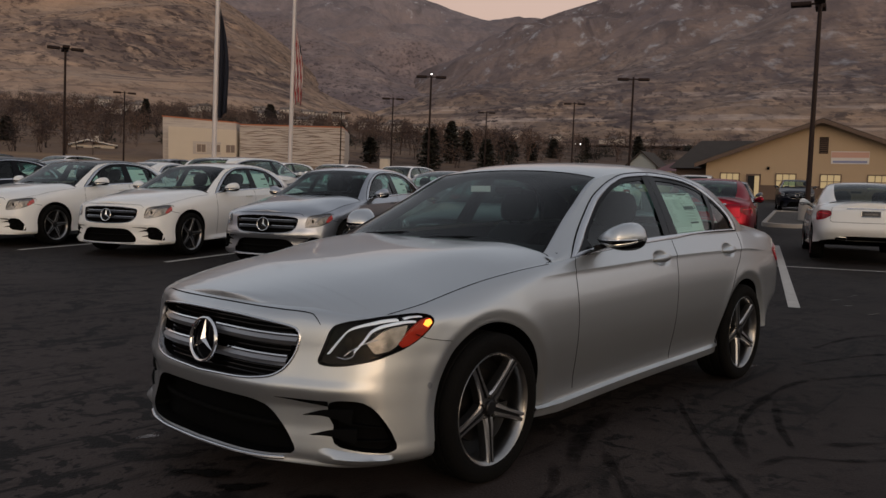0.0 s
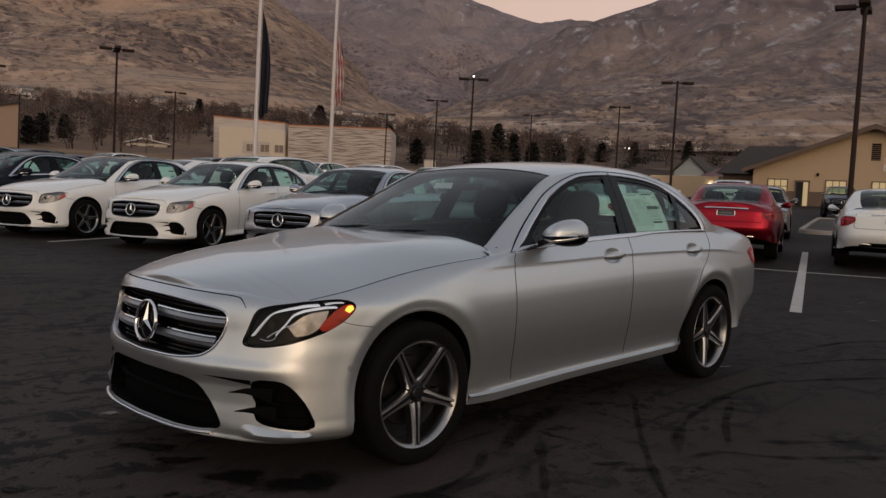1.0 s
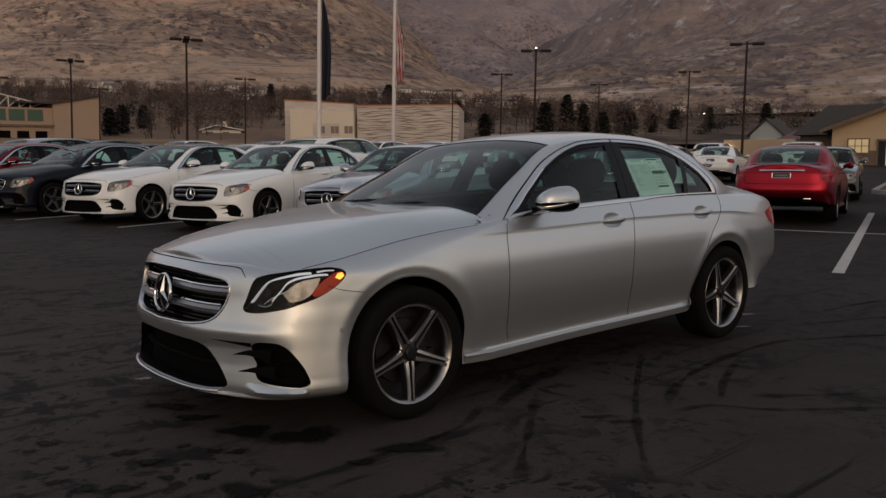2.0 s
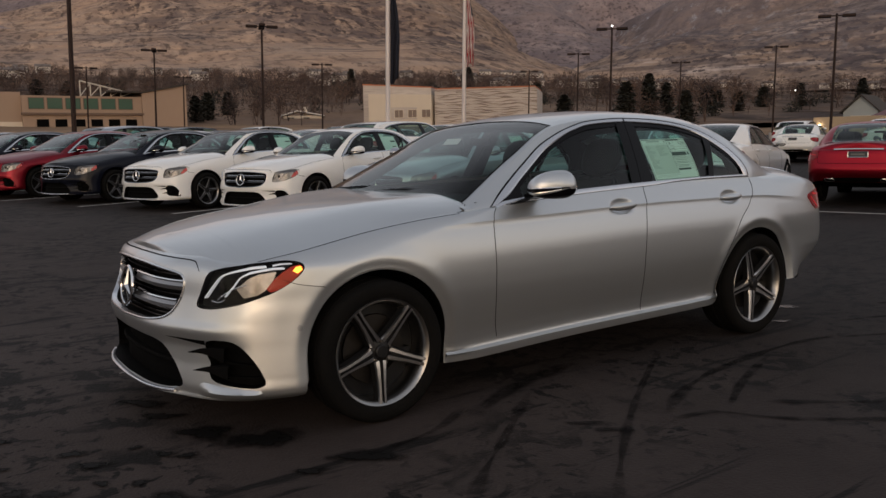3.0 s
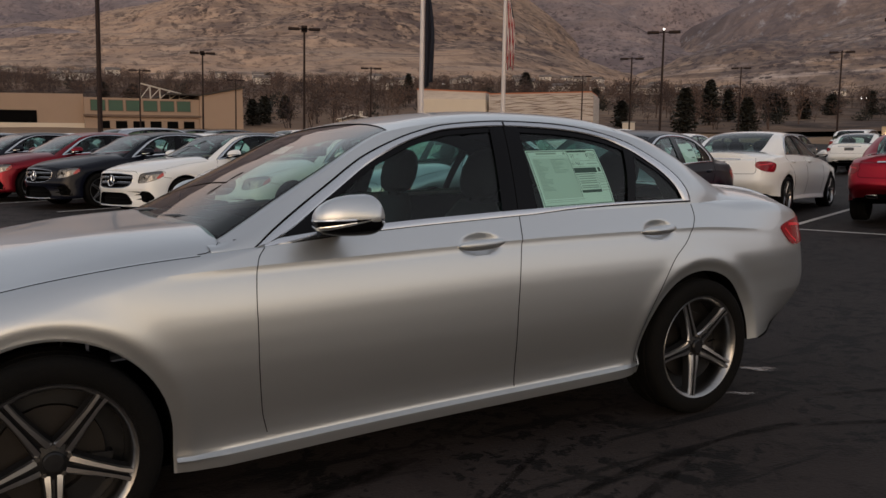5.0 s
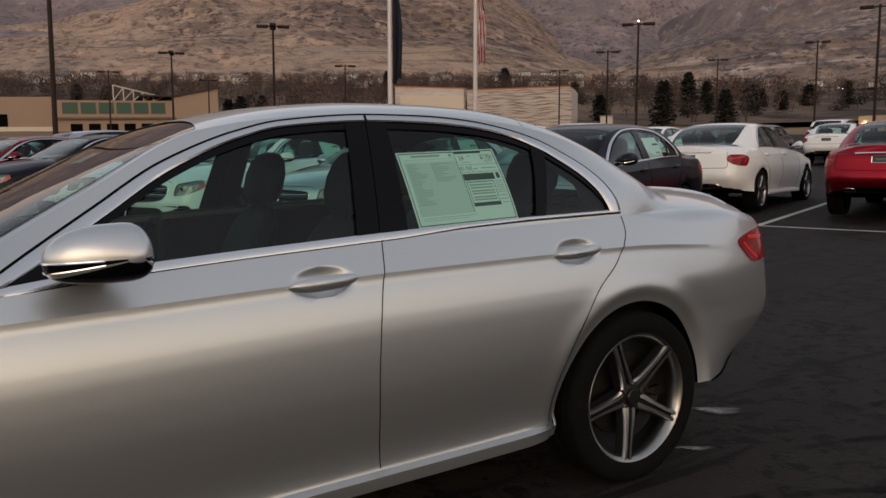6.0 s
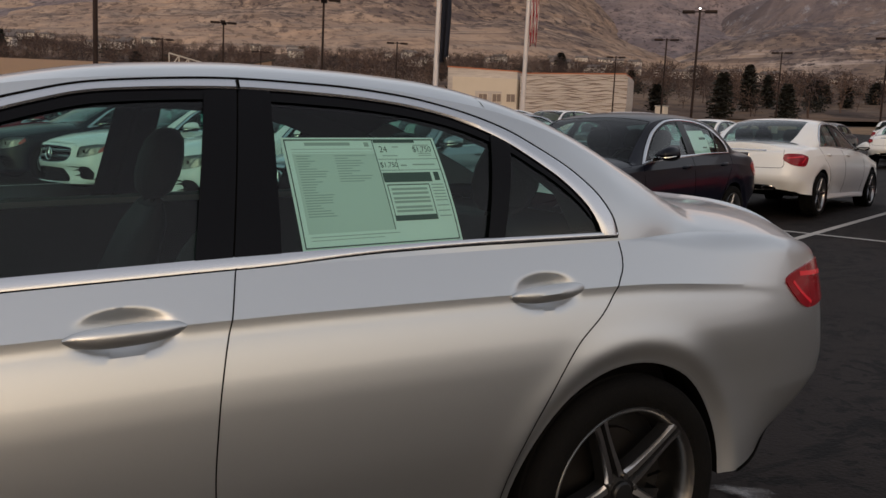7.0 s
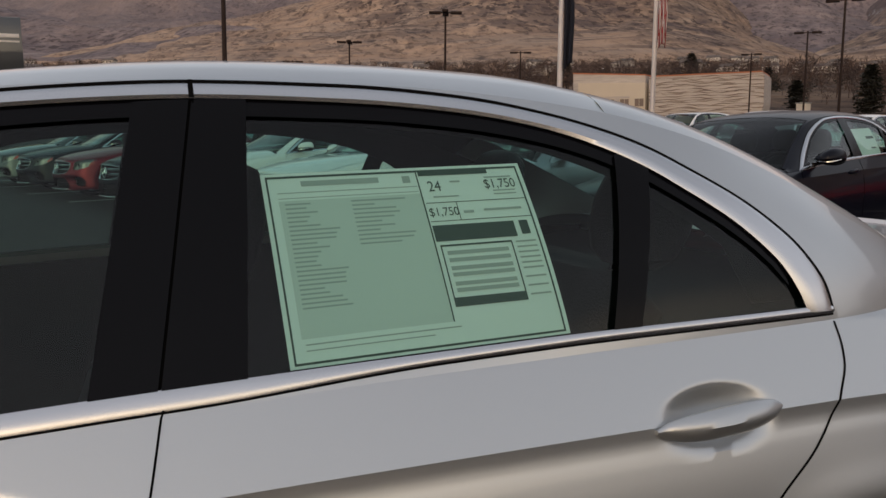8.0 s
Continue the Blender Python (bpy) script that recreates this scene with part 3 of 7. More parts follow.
    for x in np.linspace(-.22, 1.2, 14):
        for c in np.linspace(-.97, .97, 9):
            y = c * float(sh.yr(x))
            head.append((x, y, float(sh.roof_z(x, y)) - .03))
    mesh_object("headlining", head, grid_faces(14, 9), M_CABIN, car)
    emblem("emblem", car, (-2.528, 0, lift(.640)), .092)


def words_mesh(text, size):
    cu = bpy.data.curves.new("words", "FONT")
    cu.body, cu.size, cu.align_x, cu.align_y = text, size, "CENTER", "CENTER"
    ob = bpy.data.objects.new("words", cu)
    scene.collection.objects.link(ob)
    me = bpy.data.meshes.new_from_object(ob.evaluated_get(bpy.context.evaluated_depsgraph_get()))
    bpy.data.objects.remove(ob)
    vs, fs = [tuple(v.co) for v in me.vertices], [tuple(p.vertices) for p in me.polygons]
    bpy.data.meshes.remove(me)
    return vs, fs


def price_sheet(sh, fine):
    """The printed sheet inside the rear door's glass, with its boxes, bars and figures."""
    tl, tr, br, bl = (.384, 1.306), (.777, 1.313), (.806, 1.066), (.392, 1.057)

    def place(u, v, lift=0.0):
        x = (tl[0] * (1 - u) + tr[0] * u) * (1 - v) + (bl[0] * (1 - u) + br[0] * u) * v
        z = (tl[1] * (1 - u) + tr[1] * u) * (1 - v) + (bl[1] * (1 - u) + br[1] * u) * v
        return (x, -float(sh.side_y(x, z)) + .022 - lift, z)
    sheet = thing("price_sheet", "pale green printed sheet taped inside a car window", "sticker")

    def rect(name, u0, v0, u1, v1, mat, lift, back=False):
        nu, nv = 9, 9
        vs = [place(u0 + (u1 - u0) * i / (nu - 1), v0 + (v1 - v0) * j / (nv - 1), lift) for i in range(nu) for j in range(nv)]
        fs = grid_faces(nu, nv, flip=True)
        if back:
            k = len(vs)
            vs += [(x, y + .0008, z) for x, y, z in vs]
            fs += [tuple(i + k for i in reversed(f)) for f in fs]
        return vs, fs
    mesh_object("paper", *rect("paper", 0, 0, 1, 1, None, 0, True), M_PAPER, sheet)
    if not fine:
        mesh_object("print_block", *merge(rect("", .6, .3, .95, .4, None, .001), rect("", .62, .72, .86, .78, None, .001)), M_INK, sheet)
        return sheet
    mesh_object("border", *merge(rect("", .015, .015, .985, .027, None, .0006), rect("", .015, .973, .985, .985, None, .0006), rect("", .015, .015, .022, .985, None, .0006), rect("", .978, .015, .985, .985, None, .0006)), M_INK, sheet)
    mesh_object("text_panel", *rect("", .05, .15, .575, .86, None, .0004), material("sticker_panel", (.66, .69, .66), .6), sheet)
    rnd = random.Random(4)
    rows = [rect("", .14, .045, .43, .075, None, .0008), rect("", .52, .045, .55, .085, None, .0008), rect("", .05, .105, .57, .110, None, .0008), rect("", .05, .135, .57, .139, None, .0008)]
    mesh_object("heading_bar", *merge(*rows), M_PAPERGREY, sheet)
    rows = []
    for i in range(24):
        v = .165 + i * .0235
        rows.append(rect("", .07, v, .07 + rnd.uniform(.06, .19), v + .009, None, .0008))
    for i in range(11):
        v = .165 + i * .0235
        rows.append(rect("", .31, v, .31 + rnd.uniform(.07, .22), v + .009, None, .0008))
    rows += [rect("", .06, .885, .6, .892, None, .0008), rect("", .06, .915, .5, .921, None, .0008)]
    mesh_object("text_bars", *merge(*rows), M_PAPERGREY, sheet)["kind"] = "stuff"
    ink = [rect("", .585, .02, .86, .05, None, .001), rect("", .585, .205, .98, .209, None, .001), rect("", .585, .31, .98, .314, None, .001), rect("", .70, .209, .703, .31, None, .001),
           rect("", .585, .335, .90, .425, None, .001), rect("", .595, .445, .87, .455, None, .001), rect("", .60, .735, .87, .785, None, .001), rect("", .595, .455, .600, .785, None, .001), rect("", .866, .455, .871, .785, None, .001),
           rect("", .575, .02, .580, .86, None, .001), rect("", .92, .335, .955, .415, None, .001)]
    mesh_object("box_lines", *merge(*ink), M_INK, sheet)["kind"] = "stuff"
    rows = [rect("", .615, v, .85, v + .022, None, .001) for v in (.48, .52, .565, .60, .65, .685)] + [rect("", .885, v, .965, v + .010, None, .001) for v in (.45, .48, .51, .54, .57, .60, .65, .70, .75)]
    rows += [rect("", .70, .085, .74, .095, None, .001), rect("", .62, .17, .72, .178, None, .001), rect("", .84, .07, .95, .078, None, .001), rect("", .86, .15, .95, .157, None, .001), rect("", .86, .17, .95, .177, None, .001),
             rect("", .72, .26, .76, .275, None, .001), rect("", .80, .255, .95, .268, None, .001)]
    mesh_object("text_bars", *merge(*rows), M_PAPERGREY, sheet)["kind"] = "stuff"
    for text, u, v, w in (("24", .635, .115, .085), ("$1,750", .895, .115, .075), ("$1,750", .645, .262, .068)):
        vs, fs = words_mesh(text, 1.0)
        h = max(p[1] for p in vs) - min(p[1] for p in vs)
        pts = [place(u + p[0] * w * .62, v - p[1] * w, .0012) for p in vs]
        mesh_object("figures", pts, fs, M_INK, sheet)
    return sheet


def windscreen_label():
    """Small white card on the dashboard side of the glass, with its short side lines."""
    card = thing("windscreen_card", "small white card behind the windscreen of a saloon", "sticker")
    a, b, c, d = (Vector(p) for p in ((-.42, .23, 1.328), (-.416, .078, 1.331), (-.50, .012, 1.296), (-.508, .16, 1.293)))
    vs = [(a * (1 - u) + b * u) * (1 - v) + (d * (1 - u) + c * u) * v for u in (0, .33, .67, 1) for v in (0, .5, 1)]
    low = [p - Vector((0, 0, .001)) for p in vs]
    f = grid_faces(4, 3)
    mesh_object("paper", vs + low, f + [tuple(i + 12 for i in reversed(q)) for q in f], M_LABEL, card)


# ---- cars: built with the nose towards -x, standing on z = 0 ----
class Shape:
    """The skin of a saloon: a band round the plan outline, and the lines of its cabin."""

    def __init__(self, tall=0.0, estate=False, coupe=False):
        plan = np.array([(-2.53, 0), (-2.522, .25), (-2.487, .5), (-2.40, .73), (-2.24, .855), (-1.97, .903), (-1.6, .918), (-1.0, .924), (0, .928), (1.0, .928),
                         (1.4, .924), (1.8, .905), (2.1, .858), (2.27, .78), (2.362, .65), (2.412, .4), (2.43, 0)])
        run = np.r_[0, np.cumsum(np.linalg.norm(np.diff(plan, axis=0), axis=1))]
        self.fx, self.fy = smooth_curve(*zip(run, plan[:, 0])), smooth_curve(*zip(run, plan[:, 1]))
        self.length = run[-1]
        self.dense = np.linspace(0, self.length, 1200)
        self.dense_x, self.dense_y = self.fx(self.dense), self.fy(self.dense)
        self.bottom = smooth_curve((-2.48, .20), (-2.3, .195), (-2.0, .20), (-1.2, .215), (-.37, .240), (.9, .258), (1.3, .29), (1.68, .332), (1.95, .360), (2.1, .395), (2.44, .405))
        t = tall
        self.top = smooth_curve((-2.48, .815 + t), (-2.42, .80 + t), (-2.3, .795 + t), (-2.1, .822 + t), (-1.9, .852 + t), (-1.6, .905 + t), (-1.3, .945 + t), (-1.0, .968 + t), (-.88, .977 + t),
                                (0, 1.022 + t), (.5, 1.036 + t), (1.27, 1.046 + t), (1.6, 1.05 + t), (1.9, 1.040 + t), (2.1, 1.018 + t), (2.27, .992 + t), (2.44, .985 + t))
        self.crease = smooth_curve((-2.48, .70), (-1.6, .80), (-1.25, .90), (-.5, .922), (.4, .938), (1.25, .934), (1.7, .905), (2.1, .855), (2.44, .83))
        self.sharp = smooth_curve((-1.40, 0), (-1.0, .9), (-.8, 1), (1.45, 1), (2.0, 0))
        self.roundness = smooth_curve((-2.48, .045), (-2.2, .05), (-1.8, .10), (-1.4, .075), (-1.1, .035), (-.8, .0), (1.3, .0), (1.7, .06), (2.44, .05))
        # tuck of the lower side, between the wheels and at the bumpers, and the fall of the shoulder below its crease
        self.in_side = smooth_curve((.19, .07), (.207, .032), (.216, .028), (.230, .0255), (.258, .0215), (.265, .050), (.285, .054), (.34, .046), (.42, .029), (.50, .014), (.60, .002), (.67, 0), (1.6, 0))
        self.in_plain = smooth_curve((.18, .085), (.205, .022), (.228, -.002), (.25, -.006), (.30, -.003), (.37, .004), (.45, .012), (.55, .018), (.62, .017), (.70, .010), (.80, 0), (1.6, 0))
        self.in_crease = smooth_curve((-.3, .15), (0, .0375), (.016, .0370), (.045, .029), (.09, .0175), (.14, .0075), (.19, .002), (.26, 0), (1.0, 0))
        self.in_corner = smooth_curve((.17, .09), (.20, .015), (.22, -.014), (.245, -.016), (.30, .004), (.45, .008), (.55, .022), (.64, .044), (.74, .062), (.80, .085), (.84, .12), (1.6, .14))
        self.in_front = smooth_curve((.17, .10), (.20, .01), (.220, .014), (.245, .012), (.30, .018), (.36, .026), (.42, .028), (.47, .014), (.50, .008), (.55, .024), (.64, .045), (.74, .062), (.80, .085), (.84, .12), (1.6, .14))
        self.in_rear = smooth_curve((.2, .36), (.36, .22), (.42, .13), (.50, .06), (.57, .015), (.62, .004), (.68, .012), (.80, .035), (.93, .055), (1.0, .07), (1.05, .09), (1.6, .1))
        # how far the nose falls back from the outline towards its corners
        self.nose = smooth_curve((0, -.028), (.22, -.026), (.40, -.012), (.55, .020), (.75, .038), (.92, .029), (1.08, .012), (1.25, .0), (9, .0))
        self.tall = t
        # cabin
        self.zc = smooth_curve((-1.10, 1.03 + t), (-.9, 1.128 + t), (-.6, 1.268 + t), (-.35, 1.372 + t), (-.17, 1.440 + t), (.1, 1.486 + t), (.4, 1.502 + t), (.8, 1.489 + t), (1.05, 1.448 + t), (1.3, 1.365 + t), (1.55, 1.245 + t), (1.72, 1.145 + t), (1.8, 1.118 + t))
        self.zr = smooth_curve((-1.04, .985 + t), (-.62, 1.212 + t), (-.26, 1.392 + t), (0, 1.428 + t), (.3, 1.442 + t), (.6, 1.434 + t), (.9, 1.400 + t), (1.1, 1.352 + t), (1.3, 1.272 + t), (1.45, 1.195 + t), (1.6, 1.126 + t), (1.72, 1.085 + t), (1.85, 1.079 + t), (1.99, 1.073 + t))
        self.yr = smooth_curve((-1.04, .785), (-.62, .664), (-.26, .600), (.43, .598), (.65, .616), (.87, .642), (1.1, .668), (1.3, .684), (1.5, .690), (1.6, .680), (1.72, .660), (1.85, .63), (1.99, .60))
        self.dlo0, self.dlo1, self.trim1 = -.89, 1.237, 1.288
        self.zh = smooth_curve((-.89, .985 + t), (-.84, 1.003 + t), (-.59, 1.148 + t), (-.37, 1.278 + t), (-.15, 1.365 + t), (.01, 1.400 + t), (.30, 1.416 + t), (.51, 1.410 + t), (.69, 1.394 + t), (.83, 1.367 + t), (.97, 1.315 + t), (1.05, 1.268 + t), (1.14, 1.205 + t), (1.205, 1.136 + t), (1.230, 1.085 + t), (1.238, 1.066 + t))
        # the bright window surround: its inner and outer edge, from the mirror round to the rear corner
        self.surround = [(-.885, .985, -.930, .975), (-.84, 1.003, -.866, 1.017), (-.59, 1.148, -.606, 1.171), (-.37, 1.278, -.384, 1.300), (-.15, 1.365, -.158, 1.384), (.01, 1.400, .008, 1.419), (.30, 1.416, .30, 1.437), (.51, 1.410, .513, 1.432), (.69, 1.394, .70, 1.415),
                         (.83, 1.367, .844, 1.387), (.97, 1.315, .988, 1.340), (1.05, 1.268, 1.076, 1.294), (1.14, 1.205, 1.176, 1.231), (1.205, 1.136, 1.248, 1.161), (1.230, 1.085, 1.279, 1.102), (1.237, 1.062, 1.287, 1.060)]
        self.rear0, self.rear1 = 1.02, 1.79
        if estate:
            self.zc = smooth_curve((-1.10, 1.03 + t), (-.9, 1.128 + t), (-.6, 1.268 + t), (-.35, 1.372 + t), (-.17, 1.427 + t), (.1, 1.466 + t), (.4, 1.478 + t), (.8, 1.475 + t), (1.5, 1.44 + t), (1.9, 1.39 + t), (2.12, 1.25 + t), (2.26, 1.06 + t))
            self.zr = smooth_curve((-1.04, .985 + t), (-.62, 1.212 + t), (-.26, 1.392 + t), (0, 1.434 + t), (.43, 1.450 + t), (.87, 1.446 + t), (1.5, 1.40 + t), (1.9, 1.33 + t), (2.1, 1.19 + t), (2.22, 1.06 + t))
            self.yr = smooth_curve((-1.04, .785), (-.62, .664), (-.26, .598), (.43, .60), (.87, .60), (1.5, .61), (1.9, .63), (2.22, .70))
            self.dlo1 = self.trim1 = 1.93
            self.surround = None
            self.zh = smooth_curve((-.89, .990 + t), (-.62, 1.162 + t), (-.3, 1.333 + t), (.02, 1.398 + t), (.395, 1.412 + t), (.9, 1.40 + t), (1.4, 1.35 + t), (1.75, 1.26 + t), (1.93, 1.08 + t))
            self.rear0, self.rear1 = 1.92, 2.2
        self.zl = smooth_curve((-.89, .988 + t), (-.83, .999 + t), (-.33, 1.033 + t), (.03, 1.047 + t), (.23, 1.054 + t), (.55, 1.061 + t), (.9, 1.067 + t), (1.29, 1.067 + t), (1.95, 1.07 + t))
        self.edge_x = self.edge_y = None
        self.scoops = ()

    def s_at_x(self, x):
        return np.interp(x, self.dense_x, self.dense)

    def s_at_y(self, y):
        n = int(np.argmax(self.dense_y))
        return np.interp(abs(y), self.dense_y[:n], self.dense[:n])

    def skin(self, s, z, out=0.0):
        """The point of the near (left) side at the run s round the outline and the height z, pushed out."""
        s, z = np.asarray(s, float), np.asarray(z, float)
        x, y = self.fx(s), self.fy(s)
        e = 0.01
        s0, s1 = np.maximum(s - e, 0), np.minimum(s + e, self.length)
        dx, dy = self.fx(s1) - self.fx(s0), self.fy(s1) - self.fy(s0)
        dx = np.where(s < e, 0, dx)
        dx = np.where(s > self.length - e, 0, dx)
        n = np.hypot(dx, dy)
        nx, ny = -dy / n, dx / n
        zz = z - self.tall * step(.35, .6, z)
        ends = np.maximum(step(-1.72, -1.9, x), step(1.45, 1.62, x))
        wf, wr = np.clip(-nx, 0, 1) ** 1.3, np.clip(nx, 0, 1) ** 1.3
        ws = np.clip(1 - wf - wr, 0, 1)
        zc = self.crease(x) + self.tall
        corner = step(.70, 1.0, s)
        inset = wf * (self.in_front(zz) * (1 - corner) + self.in_corner(zz) * corner) + wr * self.in_rear(zz) + ws * (self.in_side(zz - (self.bottom(x) - .215) * step(.6, .3, zz)) * (1 - ends) + self.in_plain(zz) * ends)
        d = zc - z
        top = self.top(x)
        folded = np.where(d >= 0, self.in_crease(np.maximum(d, 0)), .0375 - d * (.25 + .33 * self.sharp(x)))
        fall = .0375 + np.maximum(top - zc, 0) * (.25 + .33 * self.sharp(x))
        even = fall * np.clip((z - zc + .24) / np.maximum(top - zc + .24, .05), 0, 1.3) ** 2.1
        inset = inset + ws * (folded * self.sharp(x) + even * (1 - self.sharp(x)))
        r = self.roundness(x)
        f = np.clip((z - (top - r)) / np.maximum(r, 1e-4), 0, 1)
        inset = inset + r * (1 - np.sqrt(np.maximum(1 - f * f * .97, 0.0)))
        inset = inset + ws * .026 * (step(-1.06, -1.225, x) * step(-1.9, -1.7, x) + step(.77, .895, x) * step(1.4, 1.2, x)) * step(.275, .245, z - self.bottom(x) + .215)     # the sill's ends sink into the panels
        for hx, hz, hr in ((-1.63, .348, .389), (1.292, .345, .386)):     # flared wheel arch: a flange that turns in towards the wheel
            d = np.where(z > hz, np.hypot(x - hx, z - hz), np.abs(x - hx)) - hr
            k = .6 if hx < 0 else 1
            inset = inset + ws * k * (.015 * step(.050, -.004, d) - .006 * np.exp(-((d - .048) / .045) ** 2))
        if self.scoops:
            for hx, hz in self.scoops:                                   # the hollows behind the door handles
                d = ((x - hx) / .108) ** 2 + ((z - hz) / .047) ** 2
                inset = inset + ws * .026 * np.clip(1 - d, 0, 1) ** 1.3
        inset = inset + ws * step(1.72, 2.15, x) * .11 * np.clip((.56 - z) / .20, 0, 1) ** 1.4
        inset = inset + self.nose(s) - out
        return np.stack([x - nx * inset, -(y - ny * inset) * np.where(ny > -2, 1, 1), z], -1)

    def wrap(self, s, z, out=0.0):
        """Like skin, with runs below zero on the far side of the nose, and past the tail on its far side."""
        s = np.asarray(s, float)
        far = (s < 0) | (s > self.length)
        p = self.skin(np.where(s > self.length, 2 * self.length - s, np.abs(s)), z, out)
        p[..., 1] = np.where(far, -p[..., 1], p[..., 1])
        return p

    def side_y(self, x, z):
        """Half width of the cabin's side at a height between belt and roof rail."""
        yb = np.interp(x, self.edge_x, self.edge_y)
        zb, zr, yr = self.top(x), self.zr(x), self.yr(x)
        f = np.clip((z - zb) / np.maximum(zr - zb, 1e-3), 0, 1)
        return yb + (yr - yb) * f + (.05 + .06 * step(.5, .9, x)) * step(1.75, 1.3, x) * f * (1 - f)

    def roof_z(self, x, y):
        c = np.minimum(np.abs(y) / self.yr(x), 1)
        return self.zc(x) - (self.zc(x) - self.zr(x)) * (.55 * c ** 2.2 + .45 * c ** 9)


def mirror(vs, fs):
    return [(v[0], -v[1], v[2]) for v in vs], [tuple(reversed(f)) for f in fs]


def overlay(shape, outline, out, rings=6, drop=0.006, n=72):
    """A thin raised panel on the skin, inside an outline of (run, height)."""
    o = resample(outline, n) if len(outline) != n else np.array(outline)
    c = o.mean(0)
    rows = []
    rows.append(shape.wrap(o[:, 0], o[:, 1], out - drop))
    for k in range(rings):
        q = c + (o - c) * (1 - k / rings)
        rows.append(shape.wrap(q[:, 0], q[:, 1], out))
    vs = np.concatenate(rows)
    fs = []
    for k in range(rings):
        for j in range(n):
            a, b = k * n + j, k * n + (j + 1) % n
            fs.append((a, b, b + n, a + n))
    mid = len(vs)
    vs = np.concatenate([vs, shape.wrap(c[:1], c[1:], out).reshape(1, 3)])
    for j in range(n):
        fs.append((rings * n + j, rings * n + (j + 1) % n, mid))
    return vs, fs


def strip(shape, line, width, out, n=60, back=.008, crown=0.0):
    """A flat bar along a line of (run, height) on the skin."""
    line = np.array(line, float)
    d = np.r_[0, np.cumsum(np.linalg.norm(np.diff(line, axis=0), axis=1))]
    if len(line) > 2:
        f0, f1 = smooth_curve(*zip(d, line[:, 0])), smooth_curve(*zip(d, line[:, 1]))
        t = np.linspace(0, d[-1], n)
        p = np.stack([f0(t), f1(t)], 1)
    else:
        p = np.linspace(line[0], line[1], n)
    g = np.gradient(p, axis=0)
    g /= np.linalg.norm(g, axis=1)[:, None]
    w = np.asarray(width) if np.ndim(width) else np.full(n, width)
    q = np.stack([-g[:, 1], g[:, 0]], 1) * w[:, None] / 2
    a, b = p + q, p - q
    rows = [shape.wrap(a[:, 0], a[:, 1], out - back), shape.wrap(a[:, 0], a[:, 1], out), shape.wrap(p[:, 0], p[:, 1], out + crown), shape.wrap(b[:, 0], b[:, 1], out), shape.wrap(b[:, 0], b[:, 1], out - back)]
    vs = np.stack(rows, 1).reshape(-1, 3)
    return vs, grid_faces(n, 5)


def within(outline, s, z):
    """Which points lie inside a closed outline."""
    hit = np.zeros(np.shape(s), bool)
    a = np.asarray(outline)
    for (s0, z0), (s1, z1) in zip(a, np.roll(a, -1, 0)):
        if z0 != z1:
            hit ^= ((z0 > z) != (z1 > z)) & (s < (s1 - s0) * (z - z0) / (z1 - z0) + s0)
    return hit


def both(half):
    """A closed outline from its half on the near side, run from the top middle to the bottom middle."""
    h = [tuple(p) for p in half]
    return h + [(-a, b) for a, b in reversed(h)]


GRILLE = rounded(both([(0.0, .772), (.234, .770), (.446, .752), (.512, .736), (.530, .700), (.513, .632), (.473, .572), (.419, .541), (.297, .522), (0.0, .512)]), 120, 2)
LOW_INTAKE = rounded(both([(0.0, .440), (.20, .441), (.32, .440), (.414, .416), (.495, .326), (.552, .240), (.41, .226), (0.0, .222)]), 120, 1)
SIDE_INTAKE = rounded([(.672, .452), (.72, .468), (.833, .467), (.887, .440), (.963, .361), (1.005, .275), (.959, .258), (.837, .268), (.715, .284), (.690, .33), (.705, .363), (.675, .396)], 80, 1)
HEADLIGHT = rounded([(.610, .614), (.628, .658), (.665, .757), (.735, .774), (.89, .789), (1.05, .802), (1.12, .805), (1.165, .800), (1.195, .788), (1.200, .772), (1.182, .745), (1.125, .703), (1.05, .667), (.97, .643), (.86, .617), (.76, .602), (.68, .597), (.63, .600)], 90, 1)
TAIL = rounded([(5.150, .898), (5.20, .918), (5.35, .938), (5.60, .935), (5.63, .87), (5.5, .81), (5.28, .795), (5.225, .818), (5.170, .868)], 70, 1)


